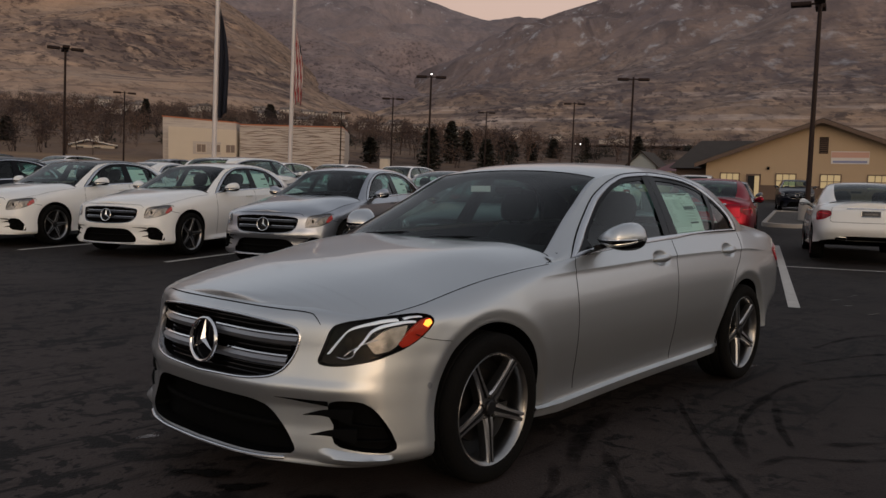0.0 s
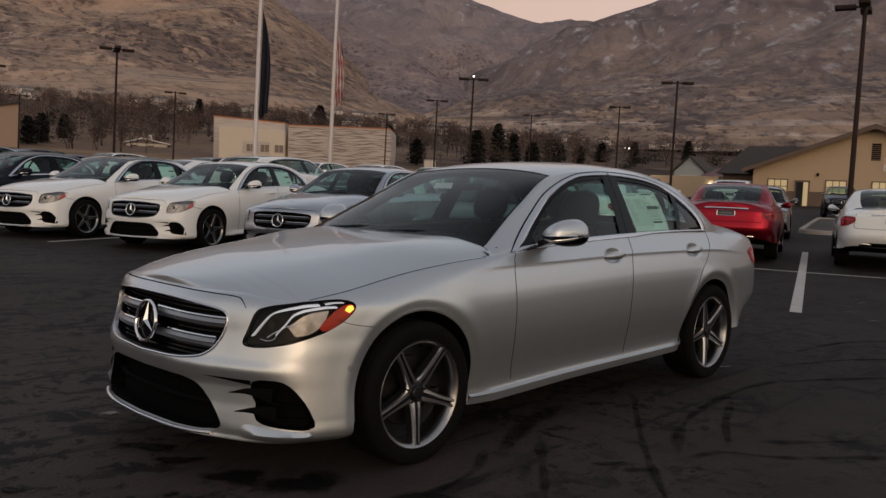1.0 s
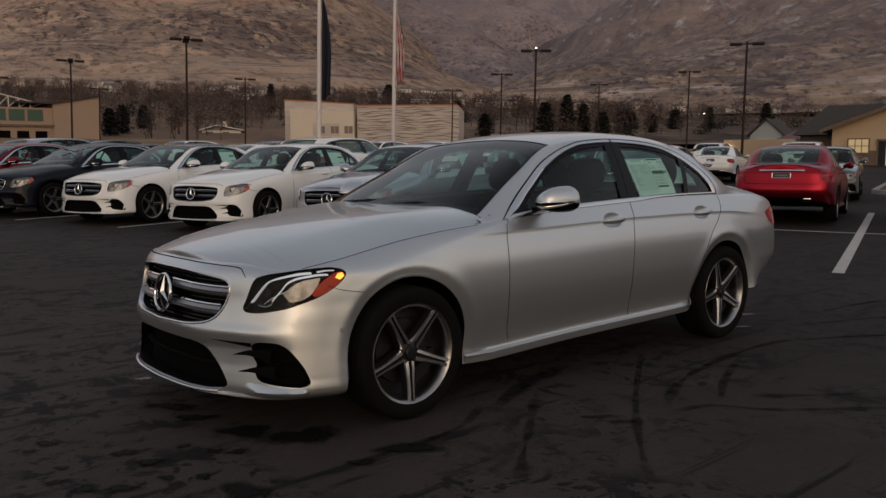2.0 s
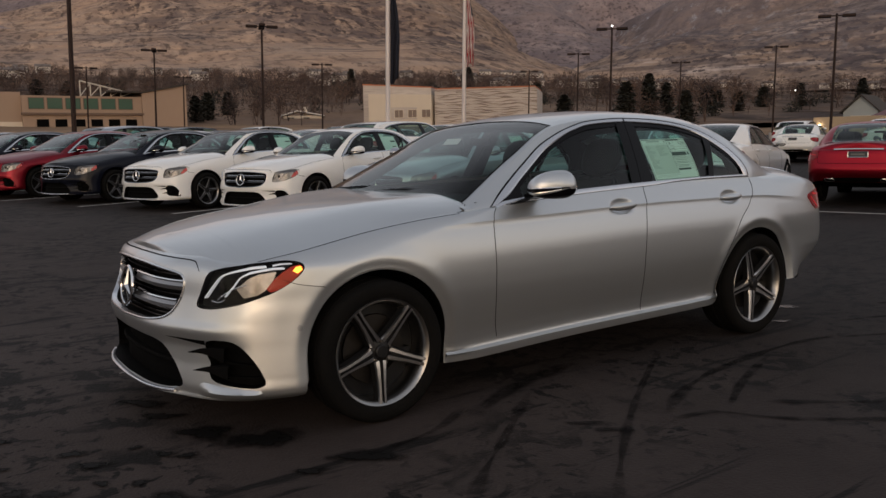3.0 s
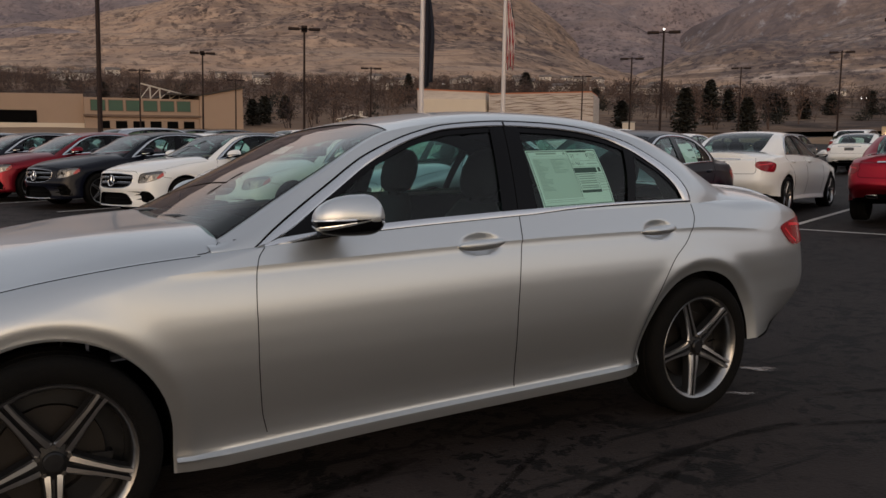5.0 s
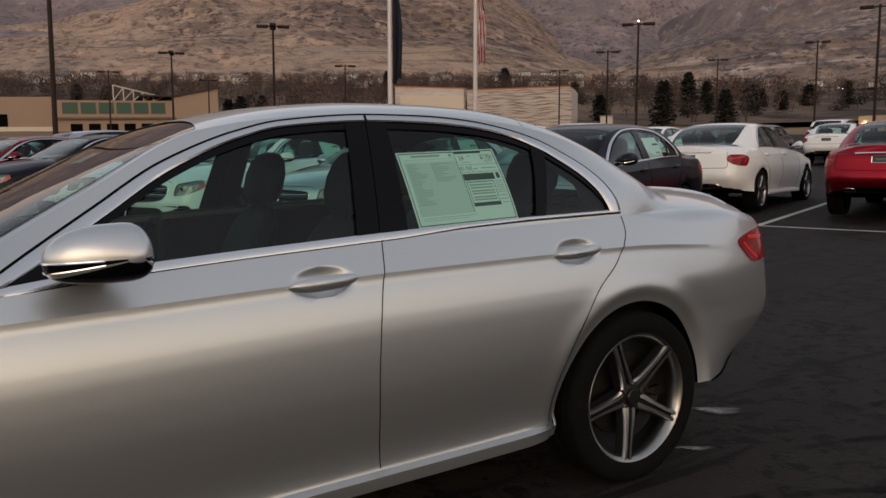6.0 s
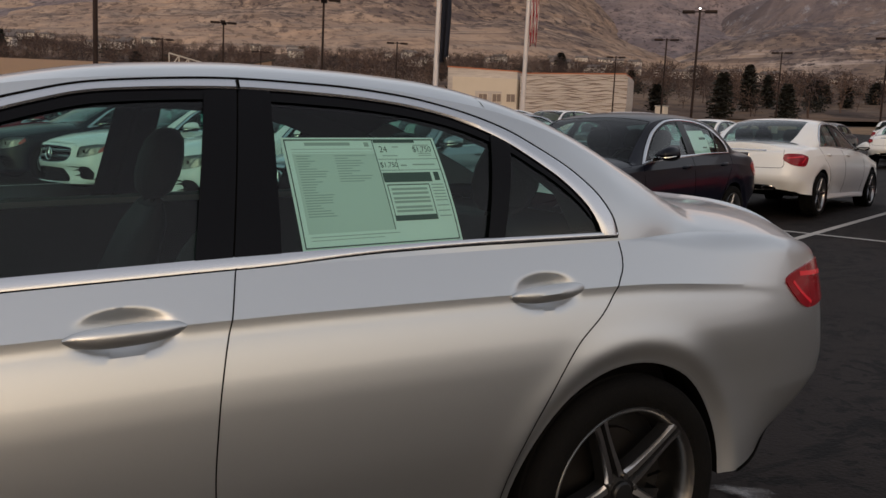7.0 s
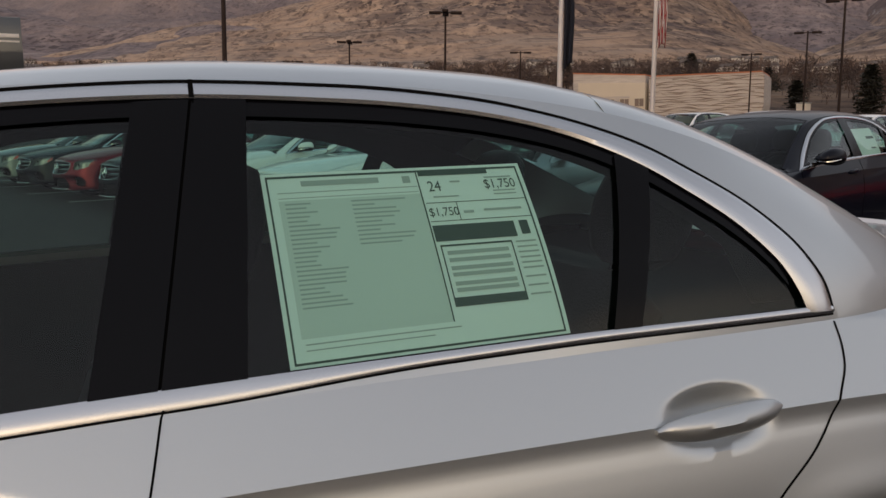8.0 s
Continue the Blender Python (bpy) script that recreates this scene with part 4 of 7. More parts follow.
def wheel_parts(parent, fine, mirror_y=1.0, at=(0, 0, 0), turn=0.0, lean=False):
    """A wheel under the car: tyre, rim, five spokes, cap, disc and caliper. Its outer face looks to -y."""
    seg = 56 if fine else 28
    hub = new("wheel")
    hub.parent = parent
    hub.matrix_basis = Matrix.Translation(at) @ pose(0, 0, 0, 0, 0, 0 if mirror_y > 0 else 180) @ pose(0, 0, 0, 0, turn, 0)
    prof = [(.246, -.100), (.262, -.114), (.285, -.121), (.312, -.120), (.328, -.110), (.3365, -.092), (.338, -.075), (.331, -.070), (.331, -.062), (.338, -.058), (.338, -.010), (.331, -.006), (.331, .006), (.338, .010),
            (.338, .058), (.331, .062), (.331, .070), (.338, .075), (.3365, .092), (.328, .110), (.312, .120), (.262, .114), (.246, .1)]
    mesh_object("tyre", *revolve(prof, seg), M_RUBBER, hub, angle=50)
    lip = [(.232, .10), (.232, -.02), (.229, -.06), (.238, -.098), (.247, -.108), (.2545, -.112), (.258, -.107), (.257, -.098), (.246, -.094)]
    mesh_object("rim", *revolve(lip, seg), M_LIP, hub)
    # dark plate behind the spokes stands in for the shade inside the wheel
    back = [(.05, .0), (.232, .01), (.232, .02), (.05, .02)]
    mesh_object("well_shadow_plate", *revolve(back, 24), M_RIMDARK, hub)
    disc = [(.06, -.012), (.165, -.012), (.168, -.002), (.165, .006), (.06, .006)]
    mesh_object("brake_disc", *revolve(disc, 40), M_BRAKE, hub)
    cal = []
    for i in range(0 if lean else 9):
        a = radians(-35 + 70 * i / 8)
        cal += [(.115 * math.cos(a), -.045, .115 * math.sin(a)), (.185 * math.cos(a), -.045, .185 * math.sin(a)), (.185 * math.cos(a), .03, .185 * math.sin(a)), (.115 * math.cos(a), .03, .115 * math.sin(a))]
    if not lean:
        mesh_object("brake_caliper", cal, grid_faces(9, 4) + [(i * 4 + 3, i * 4, i * 4 + 4, i * 4 + 7) for i in range(8)], M_RIMDARK, hub)
    for k in range(5):
        a = radians(90 + 72 * k)
        vs = []
        stations = ((.045, .034, -.080), (.08, .030, -.088), (.14, .024, -.095), (.20, .021, -.102), (.236, .023, -.106), (.247, .026, -.107))
        for r, w, h in stations:
            for o, dh in ((-w - .006, .045), (-w, .010), (-w * .82, .0), (-w * .30, -.001), (-w * .10, .012), (w * .10, .012), (w * .30, -.001), (w * .82, .0), (w, .010), (w + .006, .045)):
                vs.append((r * math.cos(a) - o * math.sin(a), h + dh, r * math.sin(a) + o * math.cos(a)))
        sp = mesh_object("spoke", vs, grid_faces(len(stations), 10, flip=True), [M_RIM if fine else M_RIMGREY, M_RIMDARK], hub, angle=20)
        for i, p in enumerate(sp.data.polygons):
            if i % 9 in (0, 3, 4, 5, 8):
                p.material_index = 1
    cap = [(0, -.096), (.028, -.095), (.033, -.090), (.034, -.080), (.060, -.074), (.062, -.04)]
    mesh_object("hub_cap", *revolve(cap, 24), M_RIMDARK, hub)
    bolts = bmesh.new()
    if lean:
        bolts.free()
        return hub
    bmesh.ops.create_cone(bolts, cap_ends=True, segments=8, radius1=.009, radius2=.008, depth=.016, matrix=Matrix.Rotation(radians(90), 4, "X"))
    first = part("wheel_bolt", bolts, M_DISC, hub)
    for k in range(5 if fine else 1):
        a = radians(90 + 36 + 72 * k)
        b = first if k == 0 else new("wheel_bolt", first.data)
        b.parent = hub
        b.matrix_basis = Matrix.Translation((.049 * math.cos(a), -.080, .049 * math.sin(a)))
    return hub


def emblem(name, parent, centre, radius, normal_tilt=8):
    """Chrome ring with three tapering bars on a dark disc, facing -x."""
    turn = Matrix.Translation(centre) @ pose(0, 0, 0, 0, normal_tilt, 0)
    n = 40
    ring = [(0, radius * math.cos(2 * math.pi * i / n), radius * math.sin(2 * math.pi * i / n)) for i in range(n)]
    sets = [tube(ring, radius * .085, 8, True)]
    for k in range(3):
        a = radians(90 + 120 * k)
        tip = Vector((0, math.cos(a), math.sin(a))) * radius
        l = Vector((0, -math.sin(a), math.cos(a))) * radius * .17
        f = Vector((-radius * .16, 0, 0))
        base = Vector((0, 0, 0))
        vs = [tip, base + l - tip * .12, base + f, base - l - tip * .12]
        sets.append((vs, [(0, 2, 1), (0, 3, 2)]))
    vs, fs = merge(*sets)
    vs = [turn @ Vector(v) for v in vs]
    bar = mesh_object(name, vs, fs, M_CHROME, parent, "chrome ring with three bars", angle=25)
    disc = [(turn @ Vector((.012, radius * f * math.cos(2 * math.pi * i / n), radius * f * math.sin(2 * math.pi * i / n)))) for f in (1.0,) for i in range(n)]
    mesh_object("emblem_disc", disc + [turn @ Vector((.006, 0, 0))], [(i, (i + 1) % n, n) for i in range(n)], M_GLOSSBLACK, bar)
    return bar


def build_car(name, label, body_mat, fine=True, tall=0.0, estate=False, group="", tail_name="tail_light", black_roof=False, lean=False):
    sh = Shape(tall, estate)
    if fine:
        sh.scoops = ((.0, .930), (1.008, .936))
    car = thing(name, label, "car", group)
    ns, nl, nu = (560, 84, 22) if fine else (150, 16, 5)
    # --- side band, one mesh for both sides
    s = np.linspace(0, sh.length, ns)
    x = sh.fx(s)
    zb, zt = sh.bottom(x) + tall * .3, sh.top(x)
    zc = np.minimum(sh.crease(x) + tall, zt - .03)
    rows = []
    for j in range(nl):
        rows.append(zb + (zc - zb) * (.4 * j / (nl - 1) + .6 * (j / (nl - 1)) ** 1.8))
    for j in range(nu + 1):
        rows.append(zc + (zt - zc) * (j / nu) ** .8 + (1e-6 if j == 0 else 0))
    Z = np.stack(rows, 1)
    S = np.repeat(s[:, None], Z.shape[1], 1)
    edge_rows = Z[:, -1].copy()
    cut = np.zeros(Z.shape, bool)
    openings = [o + np.array([0, 0]) for o in (GRILLE, LOW_INTAKE, SIDE_INTAKE, HEADLIGHT)]
    if tall:
        openings = [np.stack([o[:, 0], o[:, 1] + tall * step(.35, .6, o[:, 1])], 1) for o in openings]
    S0, Z0 = S, Z
    S, Z = S.copy(), Z.copy()
    for o in openings:
        m = within(o, S0, Z0)
        cut |= m
        fine_o = resample(o, 500)
        for i, j in zip(*np.where(m)):
            q = fine_o[np.argmin((fine_o[:, 0] - S0[i, j]) ** 2 + (fine_o[:, 1] - Z0[i, j]) ** 2)]
            S[i, j], Z[i, j] = max(q[0], 0), q[1]
    P = sh.skin(S, Z)
    sh.edge_x, sh.edge_y = P[:, -1, 0], -P[:, -1, 1]
    order = np.argsort(sh.edge_x)
    sh.edge_x, sh.edge_y = sh.edge_x[order], sh.edge_y[order]
    inside = np.zeros(Z.shape, bool)
    arches = ((-1.63, .348 + tall * .5, .389), (1.292, .345 + tall * .5, .386))
    k = Z.shape[1]
    for hx, hz, hr in arches:
        inside |= (np.hypot(P[..., 0] - hx, P[..., 2] - hz) < hr) | ((np.abs(P[..., 0] - hx) < hr) & (P[..., 2] < hz))
    gone = inside.reshape(-1), cut.reshape(-1)
    faces = [f for f in grid_faces(ns, k) if f[0] % k != nl - 1 and not (gone[0][list(f)].all() or gone[1][list(f)].all())]
    Q = P.copy()
    for hx, hz, hr in arches:
        dx, dz = P[..., 0] - hx, P[..., 2] - hz
        d = np.maximum(np.hypot(dx, dz), 1e-4)
        m = (d < hr) & (dz >= 0)
        Q[..., 0] = np.where(m, hx + dx / d * hr, Q[..., 0])
        Q[..., 2] = np.where(m, hz + dz / d * hr, Q[..., 2])
        m = (np.abs(dx) < hr) & (dz < 0)
        Q[..., 0] = np.where(m, hx + np.sign(dx) * hr, Q[..., 0])
        m = m | (d < hr)
        again = sh.skin(sh.s_at_x(Q[..., 0]), Q[..., 2])
        Q[..., 1] = np.where(m, again[..., 1], Q[..., 1])
    used = sorted({i for f in faces for i in f})
    renum = {o: i for i, o in enumerate(used)}
    V = [tuple(v) for v in Q.reshape(-1, 3)[used]]
    left = (V, [tuple(renum[i] for i in f) for f in faces])
    vs, fs = merge(left, mirror(*left))
    body = mesh_object("body", vs, fs, body_mat, car, angle=28)
    bm = bmesh.new()                    # the crease runs out into smooth metal towards nose and tail
    bm.from_mesh(body.data)
    bmesh.ops.remove_doubles(bm, verts=[v for v in bm.verts if v.co.x < -1.25 or v.co.x > 1.75], dist=2e-5)
    bm.to_mesh(body.data)
    bm.free()
    # --- wheel arch lips and wells
    for side in (-1, 1):
        for hx, hz, hr in arches:
            rows = []
            for i in range(-2, 35):
                a = math.pi * min(max(i, 0), 32) / 32
                px = hx + hr * math.cos(a)
                low = max(hz - float(sh.bottom(px)), 0) * .5 * (-min(i, 0) + max(i - 32, 0))
                pz = hz + hr * math.sin(a) - low
                y = float(-sh.skin(sh.s_at_x(px), pz)[1])
                for dy, dr in ((-.0005, .003), (.0, -.001), (-.004, -.010), (-.03, -.013), (-.10, .01), (-.42, .02)):
                    rows.append((hx + (hr + dr) * math.cos(a), side * (y + dy), hz + (hr + dr) * math.sin(a) - low))
            f = grid_faces(37, 6, flip=side > 0)
            ob = mesh_object("wheel_arch", rows, f, [body_mat, M_GAP], car)
            for i, p in enumerate(ob.data.polygons):
                if i % 5 >= 2:
                    p.material_index = 1
    # --- bonnet and boot lid
    for nm, x0, x1, keys in (("bonnet", -9, -1.04, ((-2.46, .820), (-2.435, .834), (-2.39, .852), (-2.30, .880), (-2.15, .916), (-2.0, .946), (-1.7, .985), (-1.4, 1.012), (-1.04, 1.032))),
                             ("boot_lid", 1.52 if not estate else 2.2, 9, ((1.5, 1.120), (1.8, 1.114), (2.1, 1.094), (2.25, 1.086), (2.335, 1.084), (2.36, 1.06)))):
        line = smooth_curve(*keys)
        sel = np.where((P[:, -1, 0] > x0) & (P[:, -1, 0] < x1))[0]
        E = P[sel, -1]
        nc = 31 if fine else 17
        c = np.sin(np.linspace(-1, 1, nc) * math.pi / 2)
        zc_ = np.maximum(line(E[:, 0]) + tall, E[:, 2])
        if nm == "bonnet":
            prof = np.abs(c)[None, :] ** (2.5 + 3.5 * step(-1.75, -1.05, E[:, 0]))[:, None]
            ridge = .007 * np.exp(-((np.abs(c) - .60) / .16) ** 2)[None, :] * step(-2.3, -1.7, E[:, 0])[:, None]
        else:
            prof, ridge = np.abs(c)[None, :] ** 3.6, 0
        zz = zc_[:, None] - (zc_ - E[:, 2])[:, None] * prof + ridge
        vs = np.stack([np.repeat(E[:, :1], nc, 1), E[:, 1:2] * c[None, :], zz], -1).reshape(-1, 3)
        mesh_object(nm, vs, grid_faces(len(sel), nc), body_mat, car, angle=40)
        if nm == "bonnet" and fine:      # its shut line turns up to the foot of the windscreen
            for side in (-1, 1):
                path = []
                for k_ in np.linspace(0, 1, 14):
                    x_, c_ = -1.135 + .088 * k_ ** .6, 1 - .075 * k_ ** 1.7
                    ze, zm, ye = (float(np.interp(x_, E[:, 0], v)) for v in (E[:, 2], zc_, -E[:, 1]))
                    path.append((x_, side * ye * c_, zm - (zm - ze) * c_ ** (2.5 + 3.5 * float(step(-1.75, -1.05, x_))) + .0005))
                mesh_object("bonnet_gap", *tube(path, .0016, 6), M_GAP, car)
    # --- roof, pillars and side frames
    nx_ = 60 if fine else 30

    def quad_patch(fn, na, nb):
        a, b = np.meshgrid(np.linspace(0, 1, na), np.linspace(0, 1, nb), indexing="ij")
        g = fn(a, b)
        i, j = na // 2, nb // 2
        way = np.cross(g[i, j] - g[i - 1, j], g[i, j] - g[i, j - 1])
        return g.reshape(-1, 3), grid_faces(na, nb, flip=way[2] < 0)

    def screen(y, end):
        if end == 0:
            return -1.10 + .05 * (y / .72) ** 2
        return -.185 - .075 * (y / .56) ** 2

    def rearscreen(y, end):
        return (sh.rear0 - .05 * (y / .56) ** 2) if end == 0 else (sh.rear1 - .05 * (y / .65) ** 2)

    def between(f0, f1):
        def fn(a, c):
            x_ = f0(0 * c) * (1 - a) + f1(0 * c) * a
            for _ in range(4):
                y = c * sh.yr(x_)
                x_ = f0(y) * (1 - a) + f1(y) * a
            y = c * sh.yr(x_)
            return np.stack([x_, -y, sh.roof_z(x_, y)], -1)
        return fn

    top = between(lambda y: screen(y, 1), lambda y: rearscreen(y, 0))
    front = between(lambda y: screen(y, 0), lambda y: screen(y, 1))
    rear = between(lambda y: rearscreen(y, 0), lambda y: rearscreen(y, 1))
    roof_mat = M_GLOSSBLACK if black_roof else body_mat
    roof = mesh_object("roof", *quad_patch(lambda a, b: top(a, b * 2 - 1), nx_, 25), roof_mat, car)
    drop = np.array([0, 0, .004])
    mesh_object("windscreen", *quad_patch(lambda a, b: front(a, (b * 2 - 1) * .955) - drop, 24, 25), M_WIND, car).visible_shadow = False
    mesh_object("rear_window", *quad_patch(lambda a, b: rear(a, (b * 2 - 1) * .80) - drop, 20, 21), M_SIDEGLASS, car).visible_shadow = False
    for side in (-1, 1):
        flip = side > 0

        def put(nm, fn, na, nb, mat, parent=car, label="", out=0.0):
            vs, fs = quad_patch(fn, na, nb)
            if out:
                vs = vs + np.array([0, -out, out * .3])
            if flip:
                vs, fs = mirror(vs, fs)
            return mesh_object(nm, vs, fs, mat, parent, label)

        put("windscreen_pillar", lambda a, b: front(a, .955 + b * .045), 24, 4, body_mat)
        put("windscreen_seal", lambda a, b: front(a, .944 + b * .013) + np.array([0, 0, .002]), 24, 2, M_GLOSSBLACK)
        put("rear_pillar", lambda a, b: rear(a, .80 + b * .20), 20, 8, body_mat)

        def low(x_):
            return np.where((x_ > sh.dlo0) & (x_ < sh.dlo1), sh.zh(x_) + .0, sh.top(x_))

        def frame_patch(a, b):
            x_ = -1.09 + a * ((2.2 if estate else 1.82) + 1.09)
            z0, z1 = np.minimum(low(x_), sh.zr(x_)), sh.zr(x_)
            z_ = z0 + (z1 - z0) * b
            return np.stack([x_, -sh.side_y(x_, z_), z_], -1)
        put("roof_rail", frame_patch, 140 if fine else 60, 7, body_mat)

        def belt_patch(a, b):
            x_ = sh.dlo0 - .02 + a * (sh.trim1 - sh.dlo0 + .03)
            z_ = sh.top(x_) + (sh.zl(x_) - sh.top(x_)) * b
            return np.stack([x_, -sh.side_y(x_, z_), z_], -1)
        put("belt_panel", belt_patch, 60, 4, body_mat)

        def glass_patch(x0, x1):
            def fn(a, b):
                x_ = x0 + a * (x1 - x0)
                z_ = sh.zl(x_) - .01 + (sh.zh(x_) + .006 - sh.zl(x_) + .01) * b
                return np.stack([x_, -sh.side_y(x_, z_) + .010, z_], -1)
            return fn
        panes = ((sh.dlo0, .20), (.20, .92), (.92, sh.dlo1)) if not estate else ((sh.dlo0, .13), (.13, 1.12), (1.12, sh.dlo1))
        for nm, (x0, x1) in zip(("front_door_glass", "rear_door_glass", "quarter_glass"), panes):
            put(nm, glass_patch(x0, x1), 24, 12, M_SIDEGLASS).visible_shadow = False

        def black_patch(c0, c1, lean0, lean1):
            def fn(a, b):
                m0 = .5 * (c0 + c1)
                h = sh.zh(m0) - sh.zl(m0)
                x_ = c0 + a * (c1 - c0)
                z_ = sh.zl(x_) + (sh.zh(x_) - .001 - sh.zl(x_)) * b
                x2 = x_ + (lean0 + (lean1 - lean0) * a) * (z_ - sh.zl(m0)) / h
                z_ = np.minimum(z_, sh.zh(x2))
                return np.stack([x2, -sh.side_y(x2, z_) - .001, z_], -1)
            return fn
        put("centre_pillar", black_patch(.148, .2265, .074, .070), 5, 10, M_GLOSSBLACK)
        put("centre_pillar", black_patch(.2310, .334, .070, .042), 5, 10, M_GLOSSBLACK)
        put("pillar_gap", black_patch(.220, .238, .070, .070), 3, 10, M_GAP, out=-.004)

        def joint(a, b):
            x_ = .297 + .007 * a
            z_ = sh.zh(x_) - .002 + .026 * b
            return np.stack([x_, -sh.side_y(x_, z_) - .0075, z_ + .002], -1)
        if fine:
            put("trim_joint", joint, 2, 4, M_GAP)
            gap_x = .228

            def belt_gap(a, b):
                x_ = gap_x - .001 + .0030 * a + .005 * b
                z_ = sh.top(x_) - .004 + (sh.zl(x_) - .016 - sh.top(x_) + .004) * b
                return np.stack([x_, -sh.side_y(x_, z_) - .0012, z_], -1)
            put("belt_gap", belt_gap, 2, 5, M_GAP)
        if not estate:
            put("window_divider", black_patch(.866, .914, .079, .094), 4, 10, M_GLOSSBLACK)
        put("mirror_triangle", black_patch(-.875, -.70, .0, .0), 6, 6, M_GLOSSBLACK)

        def inner_band(a, b):
            x_ = sh.dlo0 + .02 + a * (sh.dlo1 - sh.dlo0 - .05)
            z_ = sh.zh(x_) - .026 + .040 * b
            return np.stack([x_, -sh.side_y(x_, z_) + .004, z_], -1)
        put("window_seal", inner_band, 80, 2, M_GLOSSBLACK)

        # bright trim over and under the windows; a dark joint above, a painted shadow line below
        def trim(lo, hi, grow):
            def fn(a, b):
                x_ = sh.dlo0 - .012 + a * (sh.trim1 - sh.dlo0 + .012)
                z_ = lo(x_) + (hi(x_) - lo(x_)) * b
                bulge = grow * np.where((b > .15) & (b < .85), 1.0, .2)
                return np.stack([x_, -sh.side_y(x_, z_) - bulge, z_ + bulge * .3], -1)
            return fn

        def surround(b0, b1, grow, narrow=0.0):
            edge = [smooth_curve(*[(i, r[q] + (t_ if q % 2 else 0)) for i, r in enumerate(sh.surround)]) for q, t_ in ((0, tall), (1, tall), (2, tall), (3, tall))]

            def fn(a, b):
                k = a * (len(sh.surround) - 1)
                f = b0 + (b1 - narrow * step(.5, .8, a) - b0) * b
                x_, z_ = edge[0](k) * (1 - f) + edge[2](k) * f, edge[1](k) * (1 - f) + edge[3](k) * f
                bulge = grow * np.where((b > .15) & (b < .85), 1.0, .2)
                return np.stack([x_, -sh.side_y(x_, z_) - bulge, z_ + bulge * .3], -1)
            return fn
        if sh.surround:
            put("window_trim", surround(-.06, 1.0, .005), 140 if fine else 60, 6, M_ALU, label="bright window surround")
            put("trim_seal", surround(.98, 1.24, .0025, .14), 140 if fine else 60, 3, M_GAP)
        else:
            slope = lambda x_: np.sqrt(1 + np.gradient(sh.zh(np.asarray(x_, float)[:, 0]), np.asarray(x_, float)[:, 0])[:, None] ** 2)
            put("window_trim", trim(lambda x_: sh.zh(x_), lambda x_: sh.zh(x_) + .021 * np.minimum(slope(x_), 3.0), .005), 50, 5, M_ALU, label="bright window surround")
        low_edge = lambda x_: sh.zl(x_) - .021 + .010 * step(.25, .6, x_)
        put("belt_trim", trim(low_edge, lambda x_: sh.zl(x_) + .003, .0025), 60, 5, M_ALU, label="bright strip under the windows")
        # thin black strip drawn for the shadow line under the belt trim
        if fine:
            put("belt_seal", trim(lambda x_: low_edge(x_) - .0028, lambda x_: low_edge(x_) + .001, .0012), 60, 3, M_GAP)

        def lining(a, b):
            x_ = -.80 + a * 2.25
            z_ = np.minimum(sh.zh(x_) - .035, 1.40 + tall) * (1 - b) + (sh.zr(x_) - .012) * b
            z_ = np.where(x_ > 1.16, sh.zl(x_) * (1 - b) + (sh.zr(x_) - .012) * b, z_)
            return np.stack([x_, -sh.side_y(x_, z_) + .045 + .03 * (1 - b), z_], -1)
        if not lean and not estate:
            put("roof_lining", lining, 60, 4, M_CABIN)
    dress_car(car, sh, body_mat, fine, openings, estate, lean)
    return car, sh


